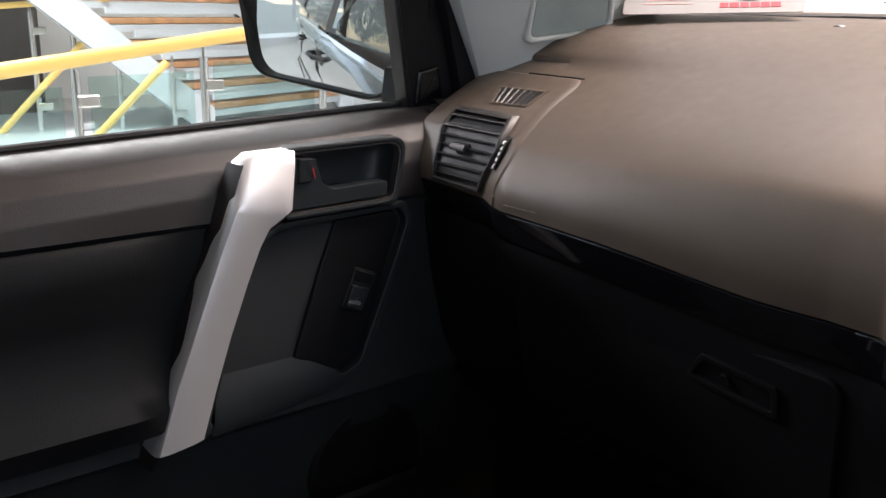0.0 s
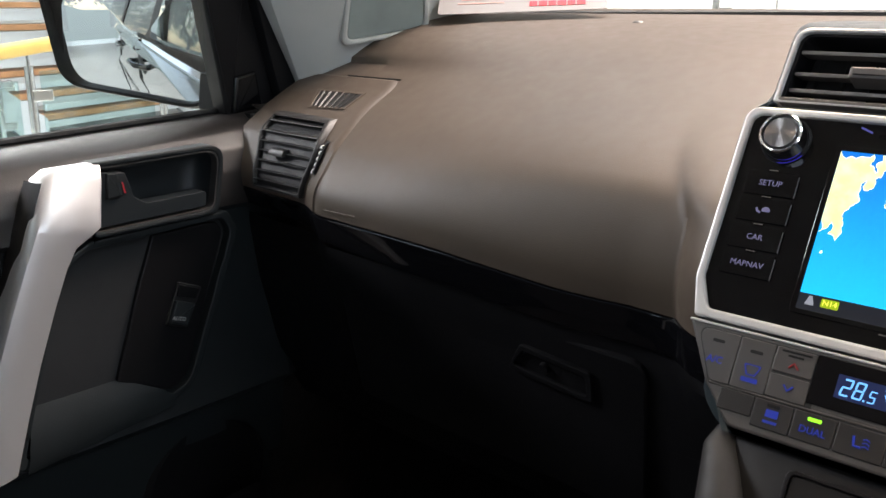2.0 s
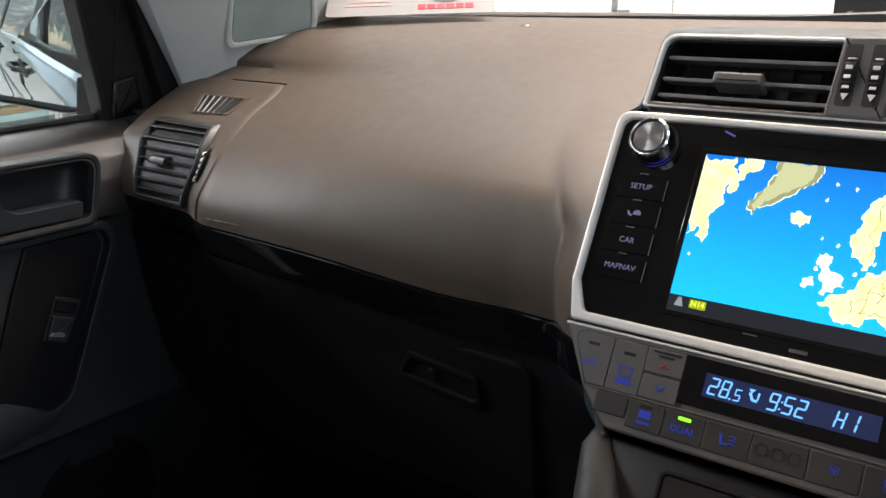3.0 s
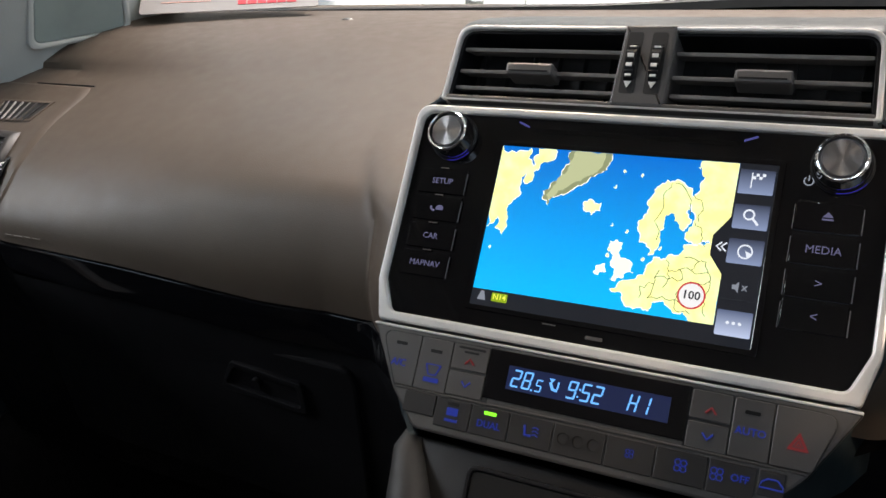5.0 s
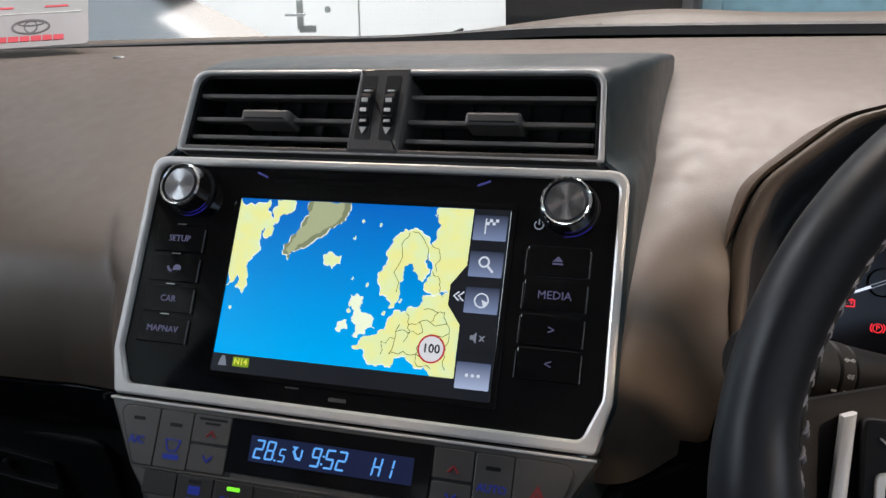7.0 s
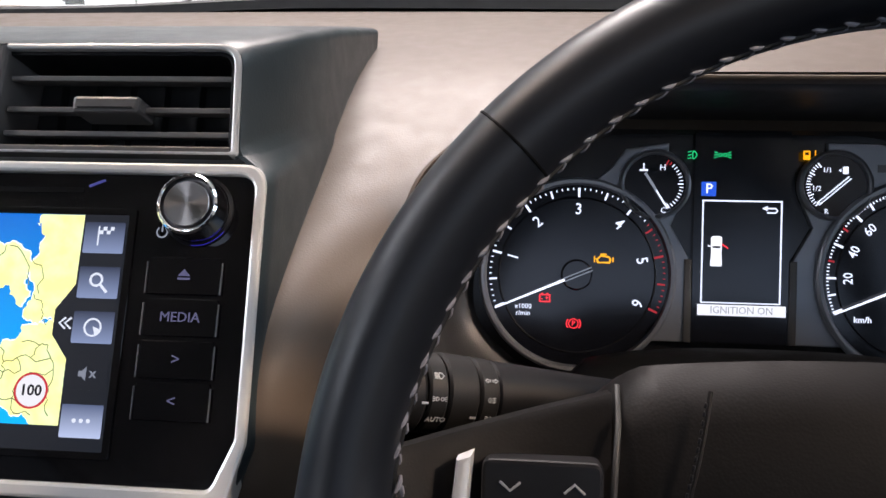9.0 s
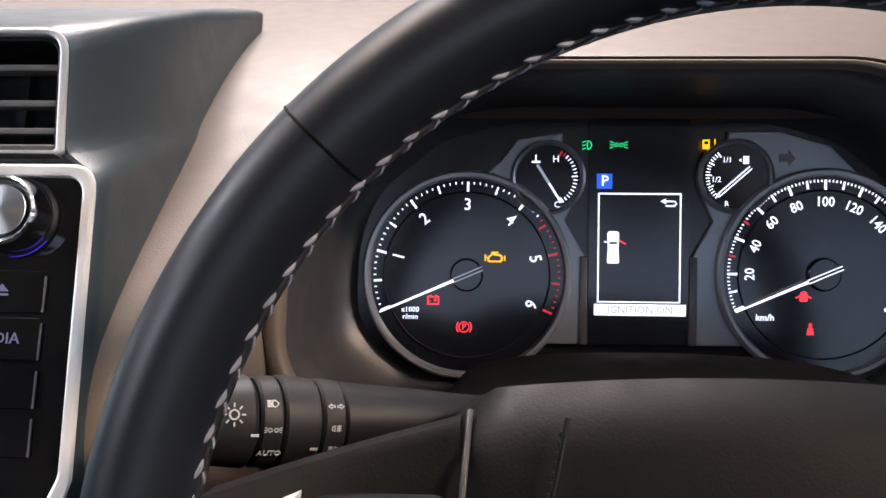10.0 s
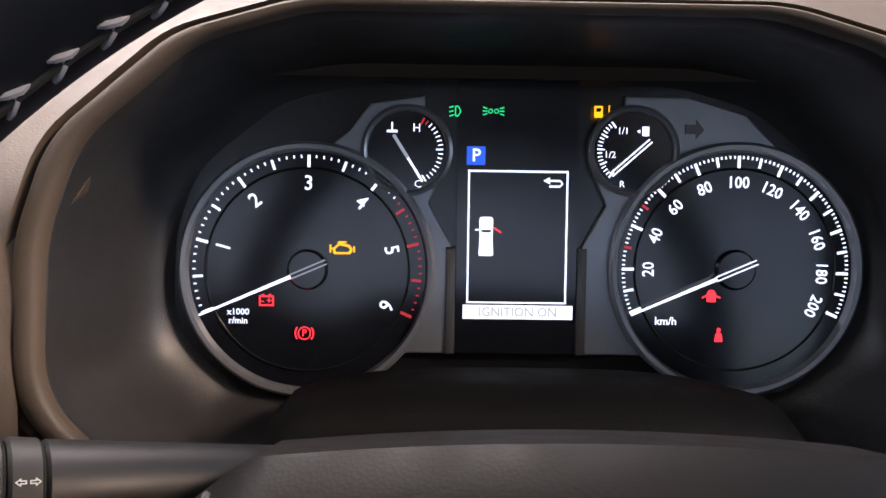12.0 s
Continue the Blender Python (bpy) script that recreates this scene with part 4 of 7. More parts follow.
for name, body, y in (("eject_key", "", 0.0795), ("media_key", "MEDIA", 0.0600), ("next_key", ">", 0.0405), ("back_key", "<", 0.0215)):
    key = part(name, prism(rect(0.1035, y - 0.0088, 0.1385, y + 0.0088, 0.001), 0.001, 0.0032, HEAD, 0.0004), BLACK, head)
    if body:
        words("legend", body, 0.0066 if body == "MEDIA" else 0.0075, on(HEAD, 0.121, y, 0.0034), DIMW, key, bold=0.0)
    else:
        part("eject_icon", prism([(0.1180, y), (0.1240, y), (0.1210, y + 0.0032)], 0.0033, 0.0036, HEAD), DIMW, key, smooth=False)
        part("eject_bar", prism(rect(0.1180, y - 0.0018, 0.1240, y - 0.0008), 0.0033, 0.0036, HEAD), DIMW, key, smooth=False)
    part("key_edge", box((0.0007, 0.0150, 0.0006), on(HEAD, 0.1392, y - 0.001, 0.0034)), KEYLINE, key)
    part("key_edge", box((0.0006, 0.0150, 0.0006), on(HEAD, 0.1028, y - 0.001, 0.0034)), KEYLINE, key)
part("power_icon", tube([(0.108 + 0.0026 * math.cos(a), 0.1003 + 0.0026 * math.sin(a), 0.0032) for a in [radians(130 + 28 * i) for i in range(11)]], 0.0004, 6, m=HEAD), GICON, head)
part("power_icon", tube([(0.108, 0.1005, 0.0032), (0.108, 0.1036, 0.0032)], 0.0004, 6, m=HEAD), GICON, head)
part("disc_slot", prism(rect(-0.066, 0.1190, 0.066, 0.1216, 0.001), 0.001, 0.0024, HEAD), COWLM, head)
for x, t in ((-0.0745, -22), (0.0725, 22)):
    part("slot_mark", box((0.0085, 0.0013, 0.0008), on(HEAD, x, 0.1238, 0.0026) @ pose(0, 0, 0, 0, 0, t), 0.0003), glow("slot_mark_blue", (0.10, 0.10, 0.40), 0.6), head)
part("logo_bar", box((0.011, 0.0022, 0.0005), on(HEAD, 0, -0.0115, 0.0023)), SILVD, head, "small grey maker's mark")
# Reflection on the gloss fascia, put in as a thin chrome bar.
part("fascia_glint", box((0.009, 0.0008, 0.0005), on(HEAD, -0.03, -0.0075, 0.0024)), CHROME, head)

# ---------------------------------------------------------------- climate panel
climate = thing("climate_panel", "grey silver climate control panel with blue-lit display", "control panel", tuple(HEAD @ Vector((0, -0.09, 0))))
CL = rounded([(-0.108, -0.090), (0.108, -0.090), (0.130, -0.066), (0.154, -0.0245), (-0.154, -0.0245), (-0.130, -0.066)], [0.01, 0.01, 0.02, 0.002, 0.002, 0.02], 5)
part("panel_frame", prism(CL, -0.012, 0.0040, HEAD, 0.002), SILVD, climate)
part("edge_line", tube([(-0.1525, -0.0262, 0.0042), (-0.05, -0.0262, 0.0045), (0.05, -0.0262, 0.0045), (0.1525, -0.0262, 0.0042)], 0.0009, 6, m=HEAD), SILVER, climate, "thin bright silver edge")
part("display", prism(rect(-0.0635, -0.0605, 0.0630, -0.0290), 0.003, 0.0056, HEAD, 0.0004), BLACK, climate, "black climate display")
part("display_field", prism(rect(-0.049, -0.0525, 0.053, -0.0375), 0.0056, 0.0059, HEAD), glow("lcd_field", (0.004, 0.010, 0.05), 1.0), climate, "blue-lit display field")
LCD = glow("lcd_digits", (0.16, 0.48, 1.0), 1.15)


def digit(ch, x, y, h, name="readout"):
    """One slanted seven-segment figure: width 0.52 h, standing on y."""
    w, t, g = 0.52 * h, 0.105 * h, 0.018 * h
    on_ = {"0": "abcdef", "1": "bc", "2": "abged", "5": "afgcd", "8": "abcdefg", "9": "abcdfg", "H": "bcefg", "I": "bc"}[ch]
    bars = {"a": (0, h - t, w, h), "d": (0, 0, w, t), "g": (0, (h - t) / 2, w, (h + t) / 2), "f": (0, h / 2, t, h), "e": (0, 0, t, h / 2), "b": (w - t, h / 2, w, h), "c": (w - t, 0, w, h / 2)}
    b = None
    for k in on_:
        x0, y0, x1, y1 = bars[k]
        e = t * 0.45
        if k in "adg":
            pts = [(x0 + g + e, y0), (x1 - g - e, y0), (x1 - g, (y0 + y1) / 2), (x1 - g - e, y1), (x0 + g + e, y1), (x0 + g, (y0 + y1) / 2)]
        else:
            pts = [(x0, y0 + g + e), ((x0 + x1) / 2, y0 + g), (x1, y0 + g + e), (x1, y1 - g - e), ((x0 + x1) / 2, y1 - g), (x0, y1 - g - e)]
        b = prism([(x + px + 0.16 * py, y + py) for px, py in pts], 0.0058, 0.0061, HEAD, bm=b)
    part(name, b, LCD, climate, smooth=False)


for ch, x, y, h in (("2", -0.0466, -0.0505, 0.0112), ("8", -0.0392, -0.0505, 0.0112), ("5", -0.0302, -0.0505, 0.0078), ("9", -0.0098, -0.0505, 0.0112), ("5", -0.0012, -0.0505, 0.0112), ("2", 0.0062, -0.0505, 0.0112), ("H", 0.0282, -0.0505, 0.0106), ("I", 0.0352, -0.0505, 0.0106)):
    digit(ch, x, y, h)
for x, y in ((-0.0318, -0.0500), (-0.0021, -0.0482), (-0.0012, -0.0438)):
    part("readout_dot", prism(rect(x - 0.0006, y - 0.0006, x + 0.0006, y + 0.0006), 0.0058, 0.0061, HEAD), LCD, climate, smooth=False)
part("airflow_icon", tube([(-0.0205, -0.043, 0.006), (-0.0185, -0.047, 0.006), (-0.0155, -0.0475, 0.006)], 0.0009, 6, m=HEAD), LCD, climate)
part("airflow_icon", tube([(-0.0150, -0.042, 0.006), (-0.0155, -0.0465, 0.006)], 0.0006, 6, m=HEAD), LCD, climate)
part("airflow_icon", prism([(-0.0215, -0.0405), (-0.0175, -0.0405), (-0.0195, -0.0432)], 0.0059, 0.0062, HEAD), LCD, climate)
BUTM = mat("grey_button", (0.088, 0.085, 0.082), 0.42, metal=0.45, tone=0.03)
# Button grey again, darkened for the shade on the lower row.
DIMB = mat("grey_button_shaded", (0.032, 0.031, 0.030), 0.42, metal=0.4, tone=0.03)


def key(name, x0, y0, x1, y1, material, r=0.0015, h=0.0052):
    return part(name, prism(rect(x0, y0, x1, y1, r) if not isinstance(x0, list) else x0, 0.0036, h, HEAD, 0.0005), material, climate)


def led(parent, x, y, material=SATINB):
    part("indicator", prism(rect(x - 0.0042, y - 0.0011, x + 0.0042, y + 0.0011, 0.0008), 0.0050, 0.0055, HEAD), material, parent)


GAP = part("gap_plate", prism(rounded([(-0.128, -0.0655), (-0.06, -0.0655), (-0.06, -0.0292), (-0.1455, -0.0292)], [0.004, 0.001, 0.001, 0.006], 4), 0.003, 0.0043, HEAD), RUBBER, climate)
part("gap_plate", prism(rounded([(0.0625, -0.0635), (0.132, -0.0635), (0.1440, -0.0292), (0.0625, -0.0292)], [0.001, 0.004, 0.008, 0.001], 4), 0.003, 0.0043, HEAD), RUBBER, climate)
k = part("air_button", prism(rounded([(-0.1272, -0.0640), (-0.1140, -0.0640), (-0.1140, -0.0298), (-0.1442, -0.0298)], [0.003, 0.001, 0.001, 0.006], 4), 0.0036, 0.0054, HEAD, 0.0005), BUTM, climate)
words("legend", "A/C", 0.0068, on(HEAD, -0.1275, -0.0498, 0.0056), BLUEL, k)
led(k, -0.128, -0.0368)
k = key("screen_button", -0.1134, -0.0640, -0.0902, -0.0298, BUTM)
led(k, -0.1015, -0.0380)
part("demist_icon", ring(rounded([(-0.1045, -0.0540), (-0.0985, -0.0540), (-0.0955, -0.0465), (-0.1075, -0.0465)], 0.001, 3), rounded([(-0.1038, -0.0532), (-0.0992, -0.0532), (-0.0966, -0.0472), (-0.1064, -0.0472)], 0.001, 3), 0.0054, 0.0057, HEAD), BLUEL, k)
part("demist_icon", prism(rect(-0.1070, -0.0585, -0.0960, -0.0555, 0.0005), 0.0054, 0.0057, HEAD), BLUEL, k)
for s, x0, x1, tx in ((-1, -0.0896, -0.0642, -0.0765), (1, 0.0640, 0.0870, 0.0758)):
    k = key("temperature_up", x0, -0.0462, x1, -0.0298, BUTM)
    part("chevron", tube([(tx - 0.0030, -0.0422, 0.0056), (tx, -0.0388, 0.0056), (tx + 0.0030, -0.0422, 0.0056)], 0.0006, 6, m=HEAD), REDL, k)
    if s < 0:
        part("legend_bar", box((0.019, 0.0014, 0.0004), on(HEAD, tx, -0.0320, 0.0054)), SATINB, k)
        part("legend_bar", box((0.010, 0.0014, 0.0004), on(HEAD, tx, -0.0346, 0.0054)), SATINB, k)
    k = key("temperature_down", x0, -0.0632, x1, -0.0478, BUTM)
    part("chevron", tube([(tx - 0.0030, -0.0535, 0.0056), (tx, -0.0569, 0.0056), (tx + 0.0030, -0.0535, 0.0056)], 0.0006, 6, m=HEAD), BLUEL, k)
k = key("auto_button", 0.0878, -0.0628, 0.1092, -0.0298, BUTM)
words("legend", "AUTO", 0.0060, on(HEAD, 0.0982, -0.0480, 0.0054), BLUEL, k)
led(k, 0.098, -0.0372)
k = part("hazard_button", prism(rounded([(0.1100, -0.0628), (0.1318, -0.0628), (0.1432, -0.0298), (0.1100, -0.0298)], [0.001, 0.003, 0.007, 0.001], 4), 0.0036, 0.0056, HEAD, 0.0005), BUTM, climate)
part("hazard_triangle", ring([(0.1175, -0.0525), (0.1290, -0.0525), (0.12325, -0.0425)], [(0.1200, -0.0510), (0.1265, -0.0510), (0.12325, -0.0453)], 0.0054, 0.0059, HEAD), REDL, k)
part("hazard_triangle", ring([(0.1212, -0.0503), (0.1253, -0.0503), (0.12325, -0.0467)], [(0.1224, -0.0497), (0.1241, -0.0497), (0.12325, -0.0482)], 0.0054, 0.0059, HEAD), REDL, k)
part("row_line", tube([(-0.127, -0.0652, 0.0046), (0.0, -0.0640, 0.005), (0.130, -0.0640, 0.0046)], 0.0008, 6, m=HEAD), BUTM, climate)
XS = [(-0.118, -0.0945), (-0.0940, -0.0690), (-0.0685, -0.0425), (-0.0420, -0.0135), (-0.0130, 0.0195), (0.0200, 0.0490), (0.0495, 0.0785), (0.0790, 0.1050), (0.1055, 0.1200)]
for i, (x0, x1) in enumerate(XS):
    low = -0.0845 if i not in (0, 8) else -0.080
    k = key("lower_button", x0 + 0.0003, low, x1 - 0.0003, -0.0662, DIMB, 0.001)
    cx = (x0 + x1) / 2
    if i == 1:
        led(k, cx, -0.0690)
        part("defrost_icon", prism(rect(cx - 0.0040, -0.0765, cx + 0.0040, -0.0715, 0.0006), 0.0052, 0.0055, HEAD), BLUEL, k)
        part("legend_bar", box((0.009, 0.0018, 0.0004), on(HEAD, cx, -0.0795, 0.0053)), BLUEL, k)
    if i == 2:
        led(k, cx, -0.0698, glow("green_led", (0.25, 1.0, 0.02), 1.6))
        words("legend", "DUAL", 0.0062, on(HEAD, cx, -0.0770, 0.0054), BLUEL, k)
    if i == 3:
        part("seat_icon", tube([(cx - 0.004, -0.0715, 0.0054), (cx - 0.003, -0.0775, 0.0054), (cx + 0.001, -0.0775, 0.0054)], 0.0008, 6, m=HEAD), BLUEL, k)
        for d in (0, 0.0022, 0.0044):
            part("air_icon", tube([(cx + 0.0015, -0.0725 - d, 0.0054), (cx + 0.0035, -0.0718 - d, 0.0054), (cx + 0.0055, -0.0728 - d, 0.0054)], 0.0004, 6, m=HEAD), BLUEL, k)
    if i == 4:
        for d in (-0.0095, 0.0, 0.0095):
            part("grille_hole", lathe([(0.0, -0.001), (0.0032, -0.001), (0.0036, 0.0006)], 16, on(HEAD, cx + d, -0.0745, 0.0053)), RUBBER, k)
    if i in (5, 6, 7):
        s = 0.0022 if i == 5 else 0.0032
        fx = cx if i != 7 else cx - 0.008
        for a in range(4):
            d = (math.cos(radians(45 + 90 * a)), math.sin(radians(45 + 90 * a)))
            part("fan_blade", ring(disc(fx + d[0] * s * 0.75, -0.0742 + d[1] * s * 0.75, s * 0.62, 12), disc(fx + d[0] * s * 0.75, -0.0742 + d[1] * s * 0.75, s * 0.42, 12), 0.0051, 0.0054, HEAD), BLUEL, k)
    if i == 7:
        words("legend", "OFF", 0.0058, on(HEAD, cx + 0.0045, -0.0742, 0.0054), BLUEL, k)
    if i == 8:
        part("car_icon", tube([(cx - 0.006, -0.0755, 0.0055), (cx - 0.005, -0.0725, 0.0055), (cx - 0.002, -0.0705, 0.0055), (cx + 0.003, -0.0705, 0.0055), (cx + 0.006, -0.0735, 0.0055), (cx + 0.0065, -0.0755, 0.0055)], 0.0005, 6, True, m=HEAD), BLUEL, k)

# console below the climate panel
con = thing("centre_console", "dark grey lower console with a framed tray lid", "console", (0, -0.05, 0.62))
_rows = []
for v, w, z in ((-0.088, 0.110, -0.004), (-0.11, 0.113, 0.0), (-0.16, 0.113, 0.004), (-0.26, 0.116, 0.03), (-0.34, 0.12, 0.09), (-0.40, 0.125, 0.20)):
    _rows.append([HEAD @ Vector((x, v, z - d)) for x, d in ((-w - 0.01, 0.10), (-w - 0.008, 0.02), (-w, 0.004), (-w + 0.01, 0.0), (w - 0.01, 0.0), (w, 0.004), (w + 0.008, 0.02), (w + 0.01, 0.10))])
part("body", loft(_rows), DARK, con)
part("tray_frame", ring(rect(-0.063, -0.20, 0.080, -0.103, 0.006), rect(-0.0605, -0.198, 0.0775, -0.1055, 0.005), -0.002, 0.0062, HEAD, bev=0.0006), SATINB, con)
part("tray_lid", prism(rect(-0.060, -0.197, 0.077, -0.106, 0.004), 0.0, 0.0048, HEAD, 0.001), DARK, con)
part("side_roll", tube([HEAD @ Vector(p) for p in ((-0.108, -0.075, -0.02), (-0.110, -0.105, -0.006), (-0.098, -0.135, 0.006), (-0.088, -0.18, 0.01), (-0.085, -0.24, 0.02))], [0.006, 0.012, 0.015, 0.017, 0.018], 14), RUBBER, con, "black padded side roll")

# ---------------------------------------------------------------- centre vents
BLOCK = mat("satin_grey_plastic", (0.11, 0.104, 0.10), 0.36, spec=0.5, tone=0.05)
vent = thing("centre_vent", "twin dashboard air vents with a bright silver surround", "air vent", tuple(HEAD @ Vector((0, 0.14, 0))))
VO = rounded([(-0.1415, 0.1385), (0.1415, 0.1385), (0.1385, 0.1955), (-0.1385, 0.1955)], [0.002, 0.002, 0.012, 0.012], 6)
VI = rounded([(-0.1380, 0.1402), (0.1380, 0.1402), (0.1353, 0.1926), (-0.1353, 0.1926)], [0.001, 0.001, 0.010, 0.010], 6)
VB = rounded([(-0.1355, 0.1420), (0.1355, 0.1420), (0.1330, 0.1905), (-0.1330, 0.1905)], [0.001, 0.001, 0.008, 0.008], 6)
part("surround", ring(VO, VI, -0.01, 0.0052, HEAD, bev=0.0011), SILVER, vent, "bright silver surround")
part("inner_frame", ring(VI, VB, -0.03, 0.0015, HEAD, bev=0.0006), SATINB, vent)
part("cavity", prism(VI, -0.034, -0.030, HEAD), RUBBER, vent)
part("lower_lip", box((0.276, 0.004, 0.010), on(HEAD, 0, 0.1405, 0.000), 0.001), SILVD, vent)
for s in (-1, 1):
    for j, v in enumerate((0.1520, 0.1645, 0.1810)):
        x0, x1 = 0.018, 0.1345 - 0.0006 * j
        part("slat", box((x1 - x0, 0.0028, 0.018), on(HEAD, s * (x0 + x1) / 2, v, -0.009) @ pose(0, 0, 0, 14), 0.0007), SLATM, vent)
    for j in range(6):
        part("vane", box((0.0014, 0.046, 0.008), on(HEAD, s * (0.032 + 0.019 * j), 0.166, -0.0265)), RUBBER, vent)
    part("tab", box((0.034, 0.0085, 0.020), on(HEAD, s * 0.076 - 0.002, 0.1625, -0.002), 0.0018), BLOCK, vent)
    part("tab_line", box((0.028, 0.0009, 0.0006), on(HEAD, s * 0.076 - 0.002, 0.1605, 0.0081)), SATINB, vent)
part("centre_block", prism(rounded([(-0.0185, 0.1400), (0.0165, 0.1400), (0.0175, 0.1960), (-0.0165, 0.1960)], 0.001, 3), -0.03, 0.0060, HEAD, 0.002), BLOCK, vent)
for x in (-0.0085, 0.0075):
    part("wheel_slot", prism(rect(x - 0.0050, 0.1480, x + 0.0050, 0.1905, 0.002), 0.004, 0.0063, HEAD), RUBBER, vent)
    w = part("thumbwheel", lathe([(0.0195, -0.0036), (0.0205, -0.003), (0.0205, 0.003), (0.0195, 0.0036)], 40, on(HEAD, x, 0.169, -0.0100) @ pose(0, 0, 0, 0, 90)), SATINB, vent)
    for j in range(12):
        a = radians(28 + 11.5 * j)
        part("wheel_rib", box((0.0062, 0.0010, 0.0008), on(HEAD, x, 0.169 + 0.0206 * math.cos(a), -0.010 + 0.0206 * math.sin(a)) @ pose(0, 0, 0, -math.degrees(a) + 90)), RUBBER, w)
    for j in range(4):
        a = radians(62 + 18 * j)
        part("wheel_mark", box((0.0042, 0.0026, 0.0008), on(HEAD, x, 0.169 + 0.0208 * math.cos(a), -0.010 + 0.0208 * math.sin(a)) @ pose(0, 0, 0, -math.degrees(a) + 90), 0.0003), PAPER, w, "white wheel mark")
    part("wheel_arrow", prism([(x - 0.0024, 0.1560), (x + 0.0024, 0.1560), (x, 0.1515)], 0.0068, 0.0074, HEAD), PAPER, w, smooth=False)

# ---------------------------------------------------------------- instrument cluster
clus = thing("instrument_cluster", "black instrument cluster with white-lit dials and warning lamps", "instrument cluster", tuple(DIAL @ Vector((0, -0.07, 0))))
FACEM = mat("cluster_face_black", (0.010, 0.010, 0.011), 0.22, tone=0.03)
PLATE = mat("cluster_grey_plate", (0.24, 0.25, 0.27), 0.34, metal=0.55, tone=0.04)
DIALM = mat("dial_black", (0.008, 0.009, 0.013), 0.16, tone=0.03)
MARKW = glow("dial_white", (0.86, 0.90, 1.0), 1.25)
MARKR = glow("dial_red", (0.75, 0.03, 0.04), 0.55)
WARNR = glow("warning_red", (1.0, 0.03, 0.04), 1.5)
WARNA = glow("warning_amber", (1.0, 0.42, 0.0), 1.4)
WARNG = glow("lamp_green", (0.02, 0.75, 0.22), 0.9)
face = part("face", prism(rounded([(-0.20, -0.060), (-0.13, -0.083), (0.13, -0.083), (0.20, -0.060), (0.20, 0.06), (0.12, 0.095), (-0.12, 0.095), (-0.20, 0.06)], 0.02, 4), -0.012, -0.004, DIAL), FACEM, clus)

# grey side plates with the small gauges above and the straight edge beside the display
for s in (-1, 1):
    shape = [(0.031, -0.0555), (0.0720, -0.0555), (0.105, -0.030), (0.110, 0.020), (0.128, 0.040), (0.108, 0.060), (0.080, 0.068), (0.050, 0.068), (0.050, 0.052), (0.036, 0.030), (0.042, 0.016), (0.031, -0.004)]
    if s < 0:
        shape = [(0.031, -0.0555), (0.0720, -0.0555), (0.105, -0.030), (0.105, 0.030), (0.080, 0.050), (0.070, 0.063), (0.044, 0.067), (0.044, 0.052), (0.036, 0.030), (0.042, 0.016), (0.031, -0.004)]
    part("side_plate", prism([(s * x, y) for x, y in shape], -0.006, -0.0005, DIAL, 0.0008), PLATE, clus, "grey cluster side plate")
    part("plate_edge", prism([(s * x, y) for x, y in ((0.0290, -0.0555), (0.0335, -0.0555), (0.0335, -0.0045), (0.0290, -0.0045))], -0.004, 0.0006, DIAL, 0.0005), SILVD, clus)

